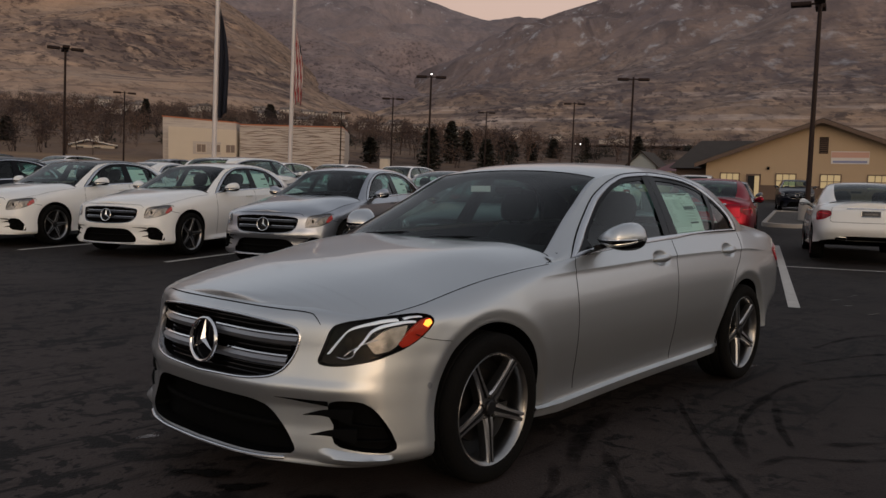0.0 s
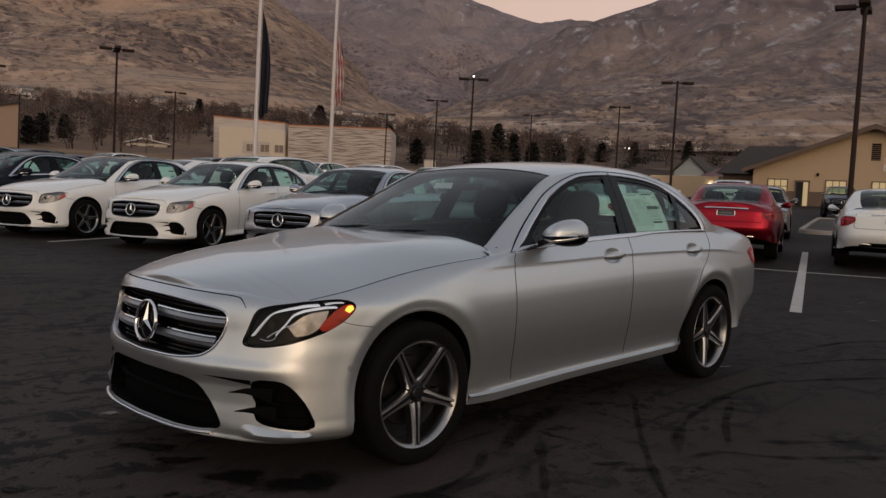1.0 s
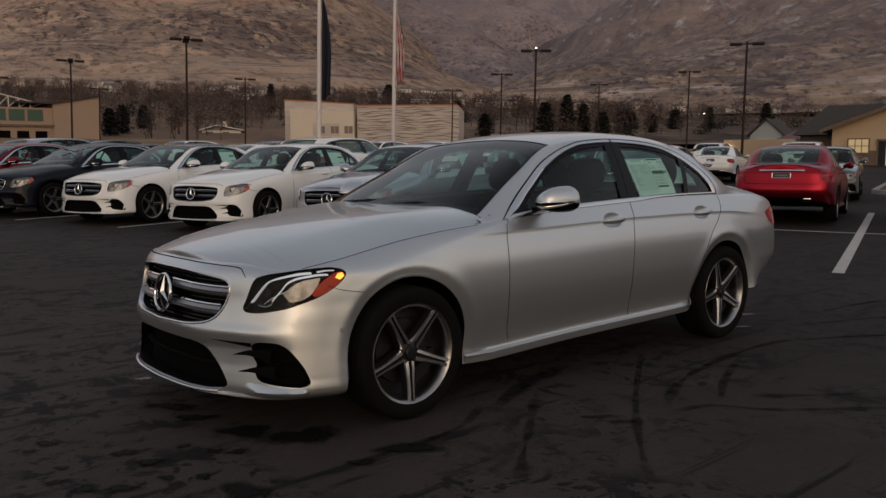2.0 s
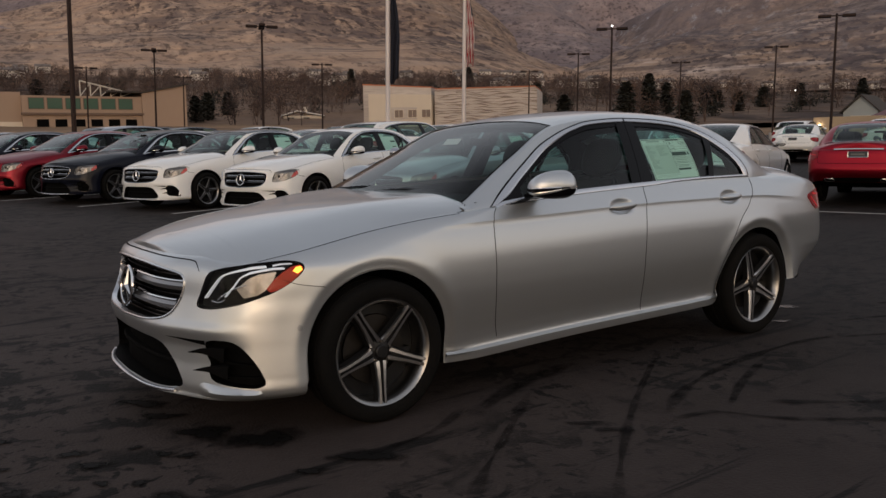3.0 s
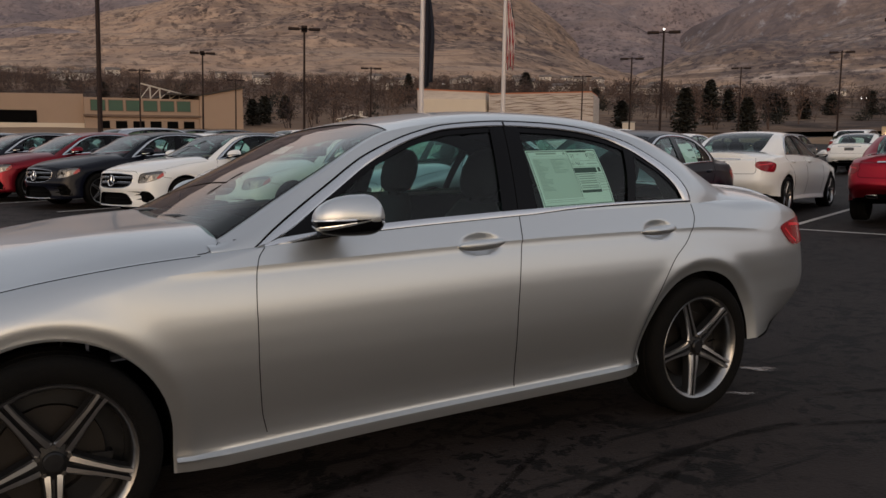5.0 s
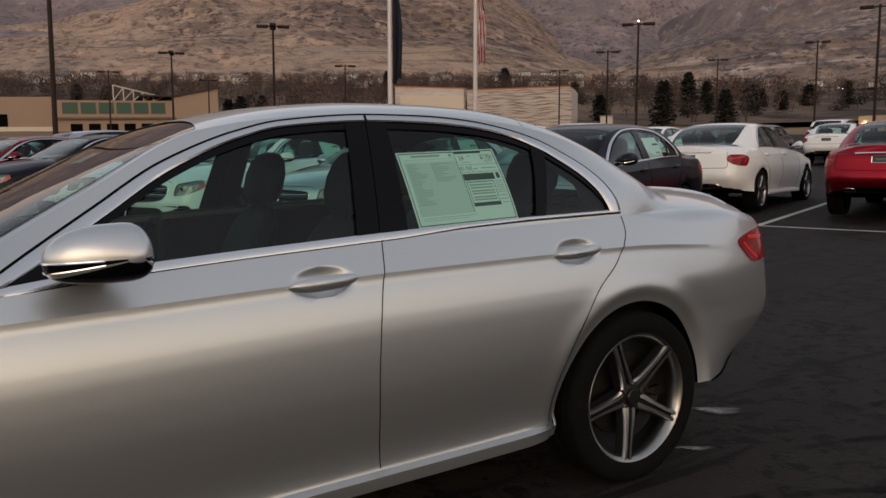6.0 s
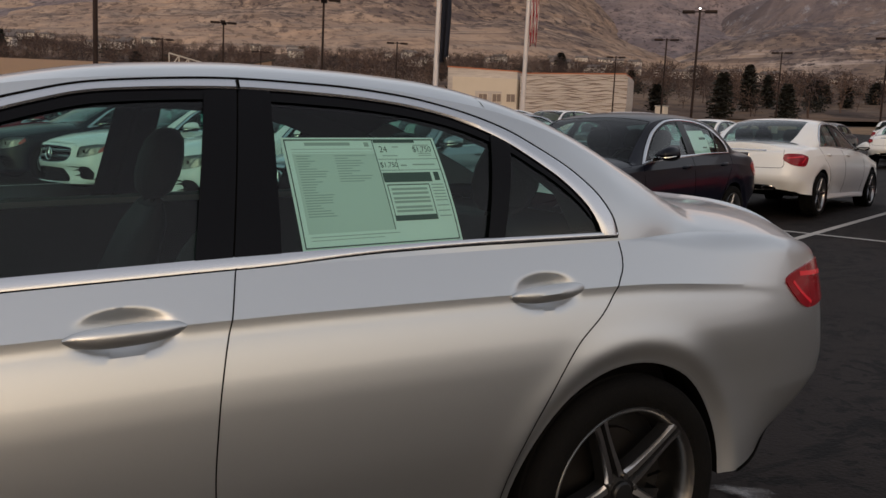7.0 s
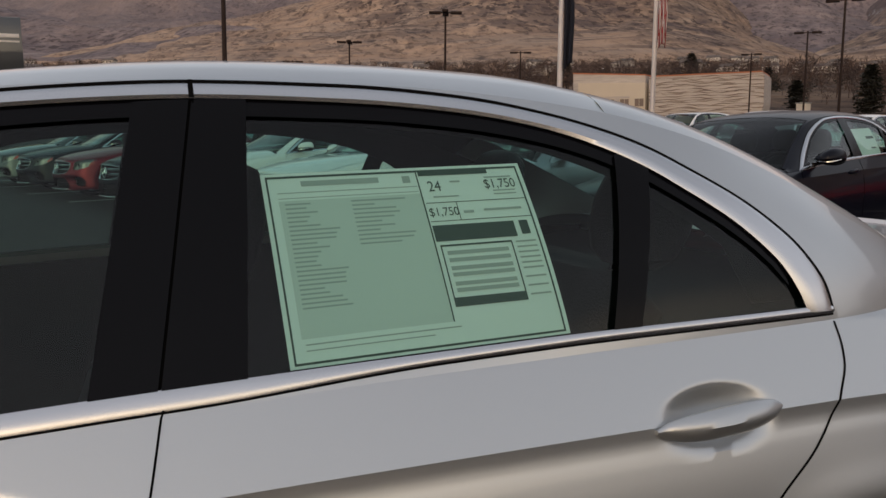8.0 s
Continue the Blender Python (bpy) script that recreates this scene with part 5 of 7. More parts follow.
# ---- ground ----
def asphalt():
    """Worn dark asphalt: warm grain, pale wear, sharp damp blots and long thin tyre smears."""
    m = material("dark_asphalt", (0.0230, 0.0174, 0.0158), 0.8, second=(0.0350, 0.0268, 0.0243), scale=1.3, amount=1.0, bump=0.4, bump_scale=70, spec=0.2)
    nt = m.node_tree
    bsdf = nt.nodes["Principled BSDF"]
    tc = nt.nodes.new("ShaderNodeTexCoord")

    def stain(scale, stretch, lo, hi, turn=0.0, warp=0.0, detail=6):
        mp = nt.nodes.new("ShaderNodeMapping")
        mp.inputs["Scale"].default_value, mp.inputs["Rotation"].default_value = stretch, (0, 0, turn)
        nt.links.new(tc.outputs["Object"], mp.inputs["Vector"])
        n = nt.nodes.new("ShaderNodeTexNoise")
        n.inputs["Scale"].default_value, n.inputs["Detail"].default_value, n.inputs["Distortion"].default_value = scale, detail, warp
        n.inputs["Roughness"].default_value = 0.66
        nt.links.new(mp.outputs[0], n.inputs["Vector"])
        r = nt.nodes.new("ShaderNodeMapRange")
        r.inputs["From Min"].default_value, r.inputs["From Max"].default_value = lo, hi
        nt.links.new(n.outputs["Fac"], r.inputs["Value"])
        return r.outputs[0]

    def join(how, a, b):
        x = nt.nodes.new("ShaderNodeMath")
        x.operation = how
        nt.links.new(a, x.inputs[0])
        if isinstance(b, float):
            x.inputs[1].default_value = b
        else:
            nt.links.new(b, x.inputs[1])
        return x.outputs[0]
    patch = stain(0.8, (1, 1, 1), 0.42, 0.52, warp=.6)
    blots = join("MULTIPLY", stain(4.2, (1, 1, 1), 0.555, 0.580, warp=.4), patch)
    specks = join("MULTIPLY", stain(9.0, (1, 1, 1), 0.575, 0.595, warp=.3, detail=3), patch)
    blots = join("MAXIMUM", blots, specks)
    large = join("MULTIPLY", stain(1.9, (1, 1, 1), 0.575, 0.625, warp=1.2), patch)
    smear_ = stain(2.6, (0.22, 2.2, 1), 0.585, 0.635, radians(38), .5)
    smear2 = stain(2.6, (0.16, 2.6, 1), 0.60, 0.64, radians(-42), .5)
    marks = join("MAXIMUM", join("MAXIMUM", blots, large), join("MAXIMUM", smear_, join("MULTIPLY", smear2, patch)))
    marks = join("MULTIPLY", marks, .9)
    worn = stain(0.35, (1, 1, 1), 0.45, 0.75)
    old = bsdf.inputs["Base Color"].links[0].from_socket
    wear = nt.nodes.new("ShaderNodeMix")
    wear.data_type = "RGBA"
    wear.inputs["B"].default_value = (0.043, 0.0340, 0.0312, 1)
    nt.links.new(worn, wear.inputs["Factor"])
    nt.links.new(old, wear.inputs["A"])
    # ground brightness painted into the colour along x: brighter by the nose, dimmer beyond
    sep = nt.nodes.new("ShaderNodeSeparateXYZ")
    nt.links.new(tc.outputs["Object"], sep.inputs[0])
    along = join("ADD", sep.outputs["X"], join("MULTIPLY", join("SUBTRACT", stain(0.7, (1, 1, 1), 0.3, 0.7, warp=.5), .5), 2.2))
    toned = nt.nodes.new("ShaderNodeMapRange")
    toned.inputs["From Min"].default_value, toned.inputs["From Max"].default_value = -2.4, 1.6
    toned.inputs["To Min"].default_value, toned.inputs["To Max"].default_value = 1.44, 0.66
    nt.links.new(along, toned.inputs["Value"])
    ramped = nt.nodes.new("ShaderNodeVectorMath")
    ramped.operation = "SCALE"
    nt.links.new(wear.outputs["Result"], ramped.inputs[0])
    nt.links.new(toned.outputs[0], ramped.inputs["Scale"])
    dark = nt.nodes.new("ShaderNodeMix")
    dark.data_type = "RGBA"
    dark.inputs["B"].default_value = (0.0035, 0.003, 0.003, 1)
    nt.links.new(marks, dark.inputs["Factor"])
    nt.links.new(ramped.outputs[0], dark.inputs["A"])
    nt.links.new(dark.outputs["Result"], bsdf.inputs["Base Color"])
    return m


def soft_sheet(name, colour, rough, spec, edge_noise, lo, hi):
    """A thin film whose edge breaks up: clear where its own noise and its rim thin it out."""
    m = material(name, colour, rough, spec=spec)
    nt = m.node_tree
    bsdf = nt.nodes["Principled BSDF"]
    uv = nt.nodes.new("ShaderNodeAttribute")
    uv.attribute_name = "rim"
    tc = nt.nodes.new("ShaderNodeTexCoord")
    n = nt.nodes.new("ShaderNodeTexNoise")
    n.inputs["Scale"].default_value, n.inputs["Detail"].default_value, n.inputs["Distortion"].default_value = edge_noise, 5, .6
    nt.links.new(tc.outputs["Object"], n.inputs["Vector"])
    x = nt.nodes.new("ShaderNodeMath")
    x.operation = "MULTIPLY"
    nt.links.new(n.outputs["Fac"], x.inputs[0])
    nt.links.new(uv.outputs["Fac"], x.inputs[1])
    r = nt.nodes.new("ShaderNodeMapRange")
    r.inputs["From Min"].default_value, r.inputs["From Max"].default_value = lo, hi
    nt.links.new(x.outputs[0], r.inputs["Value"])
    nt.links.new(r.outputs[0], bsdf.inputs["Alpha"])
    return m


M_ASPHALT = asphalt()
M_LINE = material("worn_white_line_paint", (0.62, 0.60, 0.56), 0.7, second=(0.30, 0.28, 0.26), scale=6, amount=0.5, bump=0.2, bump_scale=90)


def ground_sheet():
    rings = [0, 1.5, 3, 4.5, 6, 8, 10, 12.5, 15, 18, 22, 27, 33, 40, 48, 58, 70, 85, 100, 120, 145, 175, 210, 260, 330, 430, 600, 900, 1500, 2600, 4400]
    n = 96
    vs = [(0, 0, ground_height(0, 0))]
    for r in rings[1:]:
        for i in range(n):
            a = 2 * math.pi * i / n
            x, y = r * math.cos(a), r * math.sin(a)
            vs.append((x, y, ground_height(min(x, 400), min(y, 230))))
    fs = [(0, 1 + i, 1 + (i + 1) % n) for i in range(n)]
    for k in range(len(rings) - 2):
        for i in range(n):
            a, b = 1 + k * n + i, 1 + k * n + (i + 1) % n
            fs.append((a, a + n, b + n, b))
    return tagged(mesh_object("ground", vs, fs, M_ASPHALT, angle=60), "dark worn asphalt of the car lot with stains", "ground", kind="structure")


ground_sheet()


def painted_line(u0, v0, u1, v1, width=0.10):
    n = max(2, int(math.hypot(u1 - u0, v1 - v0) / 0.5))
    d = Vector((u1 - u0, v1 - v0)).normalized()
    q = Vector((-d.y, d.x)) * width / 2
    vs = []
    for i in range(n + 1):
        u, v = u0 + (u1 - u0) * i / n, v0 + (v1 - v0) * i / n
        for sgn in (-1, 1):
            x, y = stall(u + sgn * q.x, v + sgn * q.y)
            vs.append((x, y, ground_height(x, y) + 0.008))
    return tagged(mesh_object("parking_line", vs, grid_faces(n + 1, 2, flip=True), M_LINE), "white painted parking line on the asphalt", "road marking", "parking lines", "structure")


STALL = 2.86
for k in range(-4, 12):
    if k >= 1:
        painted_line(4.7, -1.8 + STALL * k, 10.3, -1.8 + STALL * k)
    painted_line(10.4 if k != 0 else 5.0, -1.8 + STALL * k, 15.6, -1.8 + STALL * k, 0.10 if k else 0.13)
painted_line(10.35, -14, 10.35, 30)

# ---- hills ----
def hill_material(name, grass, scrub, bare, patch, snow_from, snow_amount, upland=(0.13, 0.10, 0.10), north=False, bearing=50, bench=260):
    """Dry grass with scrub in patches, dark bushes, pale bare streaks and old snow high up; sizes in metres."""
    m = bpy.data.materials.new(name)
    m.use_nodes = True
    nt = m.node_tree
    bsdf = nt.nodes["Principled BSDF"]
    bsdf.inputs["Roughness"].default_value, bsdf.inputs["Specular IOR Level"].default_value = 0.95, 0.1
    tc = nt.nodes.new("ShaderNodeTexCoord")

    def field(size, lo, hi, stretch=(1, 1, 1), warp=0.0, detail=8):
        mp = nt.nodes.new("ShaderNodeMapping")
        mp.vector_type = "TEXTURE"       # patches run down the slope
        mp.inputs["Scale"].default_value, mp.inputs["Rotation"].default_value = (2.3 / stretch[0], 1 / stretch[1], 1 / stretch[2]), (0, 0, radians(bearing))
        nt.links.new(tc.outputs["Object"], mp.inputs["Vector"])
        n = nt.nodes.new("ShaderNodeTexNoise")
        n.inputs["Scale"].default_value, n.inputs["Detail"].default_value = 1 / size, detail
        n.inputs["Roughness"].default_value, n.inputs["Distortion"].default_value = 0.62, warp
        nt.links.new(mp.outputs[0], n.inputs["Vector"])
        r = nt.nodes.new("ShaderNodeMapRange")
        r.inputs["From Min"].default_value, r.inputs["From Max"].default_value = lo, hi
        nt.links.new(n.outputs["Fac"], r.inputs["Value"])
        return r.outputs[0]

    def over(base, colour, fac):
        x = nt.nodes.new("ShaderNodeMix")
        x.data_type = "RGBA"
        x.inputs["B"].default_value = (*colour, 1)
        if isinstance(base, tuple):
            x.inputs["A"].default_value = (*base, 1)
        else:
            nt.links.new(base, x.inputs["A"])
        nt.links.new(fac, x.inputs["Factor"])
        return x.outputs["Result"]
    def blend(how, a, b):
        x = nt.nodes.new("ShaderNodeMath")
        x.operation, x.use_clamp = how, True
        for i, v in enumerate((a, b)):
            if isinstance(v, float):
                x.inputs[i].default_value = v
            else:
                nt.links.new(v, x.inputs[i])
        return x.outputs[0]

    def ramp(axis, lo, hi):
        r = nt.nodes.new("ShaderNodeMapRange")
        r.inputs["From Min"].default_value, r.inputs["From Max"].default_value = lo, hi
        nt.links.new(sep.outputs[axis], r.inputs["Value"])
        return r.outputs[0]
    sep = nt.nodes.new("ShaderNodeSeparateXYZ")
    nt.links.new(tc.outputs["Object"], sep.inputs[0])
    c = over(grass, tuple(v * 0.66 for v in grass), field(150, 0.42, 0.64))
    if north:
        c = over(c, tuple(min(v * 1.22, .7) for v in grass), ramp("X", 650, 200))
    c = over(c, bare, field(70, 0.58, 0.76, (1, 1, 1.6), 0.5))
    # benches and old shore lines along the contour, their shadows painted in scrub colour
    low = ramp("Z", bench * 1.2, bench * .4)
    c = over(c, bare, blend("MULTIPLY", blend("MULTIPLY", field(26, 0.53, 0.60, (.30, .12, 3.2), 0.3, 6), low), .75))
    c = over(c, scrub, blend("MULTIPLY", blend("MULTIPLY", field(21, 0.54, 0.61, (.36, .14, 3.6), 0.4, 8), low), .70))
    # bushes in clusters: fine spots where a broad field and a middle one agree
    cluster = blend("ADD", blend("MULTIPLY", field(patch * 6, 0.44, 0.62, warp=.5), .75), blend("MULTIPLY", field(patch * 1.6, 0.48, 0.64, (1, 1, 1.4), .5), .55))
    if north:
        cluster = blend("MULTIPLY", cluster, blend("ADD", ramp("X", 200, 650), .55))
    c = over(c, scrub, blend("MULTIPLY", cluster, field(patch * .55, 0.38, 0.52, (1, 1, 1.2), .3, 12)))
    c = over(c, tuple(v * 0.6 for v in scrub), blend("MULTIPLY", field(9, 0.52, 0.58, (1, 1, 1.2), 0.3), blend("ADD", cluster, .16)))
    jag = nt.nodes.new("ShaderNodeMath")
    jag.operation = "MULTIPLY_ADD"
    jag.inputs[1].default_value = snow_from * 1.1
    nt.links.new(field(260, 0.3, 0.7), jag.inputs[0])
    nt.links.new(sep.outputs["Z"], jag.inputs[2])
    high = nt.nodes.new("ShaderNodeMapRange")
    high.inputs["From Min"].default_value, high.inputs["From Max"].default_value = snow_from * 1.2, snow_from * 2.8
    nt.links.new(jag.outputs[0], high.inputs["Value"])
    c = over(c, upland, blend("MULTIPLY", high.outputs[0], .92))
    gully = field(55, 0.46, 0.60, (1, 1, .5), .8, 10)
    c = over(c, tuple(v * .6 for v in upland), blend("MULTIPLY", blend("MULTIPLY", high.outputs[0], gully), .9))
    snow = blend("MULTIPLY", high.outputs[0], field(24, 0.64 - snow_amount, 0.72, (1, 1, .7), .25, 12))
    c = over(c, (0.50, 0.50, 0.52), snow)
    nt.links.new(c, bsdf.inputs["Base Color"])
    n = nt.nodes.new("ShaderNodeTexNoise")
    n.inputs["Scale"].default_value, n.inputs["Detail"].default_value = 1 / 60, 9
    nt.links.new(tc.outputs["Object"], n.inputs["Vector"])
    b = nt.nodes.new("ShaderNodeBump")
    b.inputs["Strength"].default_value, b.inputs["Distance"].default_value = 1.0, 18.0
    nt.links.new(n.outputs["Fac"], b.inputs["Height"])
    nt.links.new(b.outputs[0], bsdf.inputs["Normal"])
    return m


M_GRASS = hill_material("dry_grass_hill", (0.412, 0.283, 0.200), (0.130, 0.094, 0.084), (0.43, 0.32, 0.245), 46, 420, -.04, (0.19, 0.145, 0.138), True, 80)
M_SOUTH = hill_material("scrub_mountain_with_snow", (0.455, 0.315, 0.222), (0.108, 0.080, 0.075), (0.56, 0.44, 0.37), 40, 125, 0.07, (0.205, 0.162, 0.160), bearing=35)
# distance haze is mixed into these greyed scrub colours
M_SCRUB = hill_material("hazy_scrub_mountain", (0.31, 0.24, 0.225), (0.18, 0.142, 0.144), (0.38, 0.31, 0.29), 60, 300, 0.03, (0.24, 0.205, 0.215), bearing=50)
M_FIELD = material("dry_field_grass", (0.32, 0.208, 0.125), 0.95, second=(0.13, 0.088, 0.062), scale=.09, amount=1.3, bump=.6, bump_scale=2.0, spec=.1)
M_TOWN = hill_material("brown_town_slope", (0.205, 0.138, 0.098), (0.07, 0.050, 0.043), (0.30, 0.215, 0.155), 30, 900, 0)


def hill(name, label, keys, foot, crest, foot_z, mat, seed, rough, az0, az1, n=300, k=90, power=1.15):
    """A slope seen from the lot: its skyline as (bearing, elevation) in degrees."""
    line = smooth_curve(*keys)
    vs = []
    for i in range(n):
        az = az0 + (az1 - az0) * i / (n - 1)
        peak = math.tan(radians(float(line(az)))) * crest
        for j in range(k):
            f = j / (k - 1) * 1.25
            r = foot + (crest - foot) * f
            x, y = r * math.cos(radians(az)), r * math.sin(radians(az))
            size = crest * .16
            g = noise.fractal(Vector((x / size + seed, y / size, seed)), 1.0, 2.1, 6) * rough
            gully = (abs(noise.noise(Vector((x / size * .8 + seed, y / size * .8, seed * 2)))) - .25) * rough * 1.1
            up = f if f < 1 else 1 - (f - 1) * 1.6
            z = foot_z + (peak - foot_z) * up ** power + (g + gully) * min(f * 2.2, 1) * (1 - .75 * max(0, 1 - abs(f - 1) * 6))
            vs.append((x, y, z))
    return tagged(mesh_object(name, vs, grid_faces(n, k, flip=True), mat, angle=180), label, "hillside", kind="structure")


hill("hillside_east", "dry grassy foothill with brown scrub and paths", ((40, 2), (45, 4.2), (47.5, 5.6), (52, 9.4), (57, 12), (65, 12.5), (72, 11), (76, 9.5), (82, 8.1), (94, 5.4), (110, 4)), 520, 1500, 34, M_GRASS, 3.1, 26, 40, 125)
hill("mountain_north", "dark brown mountain with thin snow in its gullies", ((20, 9), (35, 10.3), (38.3, 11.3), (43, 12.9), (50, 15.5), (60, 16), (70, 14.5), (80, 12.5), (105, 10), (125, 9)), 900, 3300, 40, M_SCRUB, 7.7, 120, 20, 125)
hill("mountain_south", "steep scrubby mountain with snow streaks and bare slopes", ((-25, 10), (-5, 16), (10, 19), (20, 17), (26, 14.3), (29, 12.8), (32.5, 11.7), (35.8, 10.6), (38, 9.8), (40.6, 8.3), (43.7, 6.1), (46, 4.6), (52, 2.8), (58, 2)), 560, 2100, 30, M_SOUTH, 12.4, 60, -25, 58)
TOWN = smooth_curve((-25, 2.6), (20, 2.8), (35, 3.2), (45, 3.9), (55, 4.5), (70, 4.7), (125, 4.7))
# unseen ridge added behind the walk so the car's side mirrors something dark
hill("reflection_ridge_west", "low dark ridge added out of view to darken the car's reflections", ((120, 3), (150, 3.5), (200, 4.2), (240, 3.4), (280, 4.4), (320, 4.5), (340, 6)), 700, 2600, 2, M_SCRUB, 31.0, 40, 118, 340, 200, 30)
hill("town_slope", "gentle slope below the hills with bare trees", [(a, float(TOWN(a))) for a in range(-25, 126, 10)], 150, 640, 4, M_TOWN, 21.0, 2.5, -25, 125, 120, 24, 1.0)


def verge():
    """The rough dry field between the far edge of the lot and the slope."""
    n, radii = 130, (106, 112, 120, 130, 141, 153, 170, 190, 215, 245)
    vs = []
    for i in range(n):
        a = -10 + 122 * i / (n - 1)
        for k, r in enumerate(radii):
            q = r + (4.5 * noise.noise(Vector((a * .35, 3.3, 0))) if k == 0 else 0)
            x, y = q * math.cos(radians(a)), q * math.sin(radians(a))
            vs.append((x, y, ground_height(min(x, 400), min(y, 230)) + (.02 if k == 0 else .18 + .35 * noise.noise(Vector((x * .09, y * .09, 1.7))))))
    return tagged(mesh_object("verge", vs, grid_faces(n, len(radii), flip=True), M_FIELD, angle=180), "dry brown grass field beyond the lot", "field", kind="structure")


verge()


def slope_height(az, r):
    """Height of the town's slope at a bearing and distance."""
    x, y = r * math.cos(radians(az)), r * math.sin(radians(az))
    f = max(0.0, (r - 150) / 490)
    return max(ground_height(min(x, 400), min(y, 230)), 4 + (math.tan(radians(float(TOWN(az)))) * 640 - 4) * f if r > 150 else -9)


# ---- cars ----
hero, hero_shape = build_car("silver_saloon", "silver metallic saloon car with five-spoke alloy wheels on dark asphalt", M_SILVER)
for sx, hx in ((0, -1.625), (1, 1.302)):
    for side in (1, -1):
        wheel_parts(hero, True, side, (hx, -side * .795, .338), 38 if sx == 0 else 47)

parked, parked_shape = build_car("parked_saloon", "white saloon car parked in a marked stall", M_WHITE, fine=False, group="parked cars")
for sx, hx in ((0, -1.625), (1, 1.302)):
    for side in (1, -1):
        wheel_parts(parked, False, side, (hx, -side * .795, .338), 14)


def repaint(car, mat):
    for o in car.children_recursive:
        for s in o.material_slots:
            if s.material == M_WHITE:
                s.link = "OBJECT"
                s.material = mat
    return car


def car_pose(u, v, away, jitter=0.0):
    """The pose of a car whose nose (or tail, if it looks away) lies at (u, v) of the stalls."""
    x, y = stall(u + 2.46, v)
    return pose(x, y, ground_height(x, y) + .003, 0, -0.4, 20 + (180 if away else 0) + jitter)


PARKED = [  # stall u, v, looking away, paint, words
    (4.9, 2.4, False, M_BLACK, "black saloon car parked nose out in a marked stall"),
    (4.9, 5.2, False, M_SILVER_DARK, "grey-silver saloon car parked nose out in a stall"),
    (4.9, 8.0, False, M_WHITE, "white saloon car parked nose out in a stall"),
    (4.9, 10.8, False, M_WHITE, "white two-door car parked nose out in a stall"),
    (4.9, 13.6, False, M_BLACK, "black saloon car parked nose out in a stall"),
    (4.9, 16.4, False, M_RED, "dark red saloon car parked nose out in a stall"),
    (4.9, 19.2, False, M_BLACK, "black saloon car parked nose out in a stall"),
    (4.9, 22.0, False, M_DARKGREY, "dark grey saloon car parked nose out in a stall"),
    (11.2, -3.25, True, M_WHITE, "white saloon car parked with its tail to the aisle"),
    (11.2, -.40, True, M_CRIMSON, "red saloon car parked with its tail to the aisle"),
    (11.2, 2.5, True, M_WHITE, "white compact saloon parked with its tail to the aisle"),
]
for i, (u, v, away, mat, words) in enumerate(PARKED):
    m = car_pose(u, v, away)
    c = parked if i == 2 else copy_thing(parked, m)
    c.matrix_basis = m
    tagged(c, words)
    repaint(c, mat)
    if "two-door" in words:                       # dark glass roof
        for o in c.children:
            if o.name.startswith("roof") and not o.name.startswith(("roof_rail", "roof_lining")):
                o.material_slots[0].link = "OBJECT"
                o.material_slots[0].material = M_GLOSSBLACK
PUDDLES = ((2.23, -.53, .20, .07), (1.75, -.82, .10, .05), (5.98, -.38, .16, .03), (6.42, -.13, .20, .03), (5.47, -.77, .15, .03), (7.0, -.17, .22, .03), (-2.35, .75, .11, .05))
price_sheet(hero_shape, True)
for u, v, away, mat, words in PARKED[:4]:
    tagged(price_sheet(parked_shape, False), "small pale sheet taped inside a parked car window", group="sheets in parked cars").matrix_basis = car_pose(u, v, away)
windscreen_label()


# ---- more cars further off ----
far_car, far_shape = build_car("distant_saloon", "white saloon car parked in the lot", M_WHITE, fine=False, group="parked cars", lean=True)
for sx, hx in ((0, -1.625), (1, 1.302)):
    for side in (1, -1):
        wheel_parts(far_car, False, side, (hx, -side * .795, .338), 14, True)
far_car.matrix_basis = car_pose(30.0, 4.6, True)
suv, suv_shape = build_car("parked_suv", "white sport utility vehicle parked in the lot", M_WHITE, fine=False, tall=0.20, estate=True, group="parked cars", lean=True)
for sx, hx in ((0, -1.625), (1, 1.302)):
    for side in (1, -1):
        wheel_parts(suv, False, side, (hx, -side * .80, .345), 14, True)
suv.matrix_basis = car_pose(27.5, 1.0, True)

rnd = random.Random(11)
PAINTS = (("white", M_WHITE), ("silver", M_SILVER_DARK), ("black", M_BLACK), ("dark grey", M_DARKGREY), ("white", M_WHITE), ("black", M_BLACK))
FAR = [(19.5, -.4, False, "dark grey", M_DARKGREY, 0), (42.0, -3.2, False, "black", M_BLACK, 1), (29.0, 7.4, False, "black", M_BLACK, 0), (36.0, 6.0, True, "white", M_WHITE, 1)]
for k in range(10):
    word, mat = PAINTS[rnd.randrange(6)]
    FAR.append((11.2, 5.4 + 2.86 * k, True, word, mat, 1 if rnd.random() < .25 else 0))
for k in range(11):
    word, mat = PAINTS[rnd.randrange(6)]
    FAR.append((22.5, 9.0 + 2.86 * k, False, word, mat, 1 if rnd.random() < .45 else 0))
for u, v, away, word, mat, tallish in FAR:
    src = suv if tallish else far_car
    c = copy_thing(src, car_pose(u, v, away, rnd.uniform(-1.2, 1.2)))
    tagged(c, f"{word} {'sport utility vehicle' if tallish else 'saloon car'} parked in a row of the lot")
    repaint(c, mat)
repaint(suv, M_WHITE)

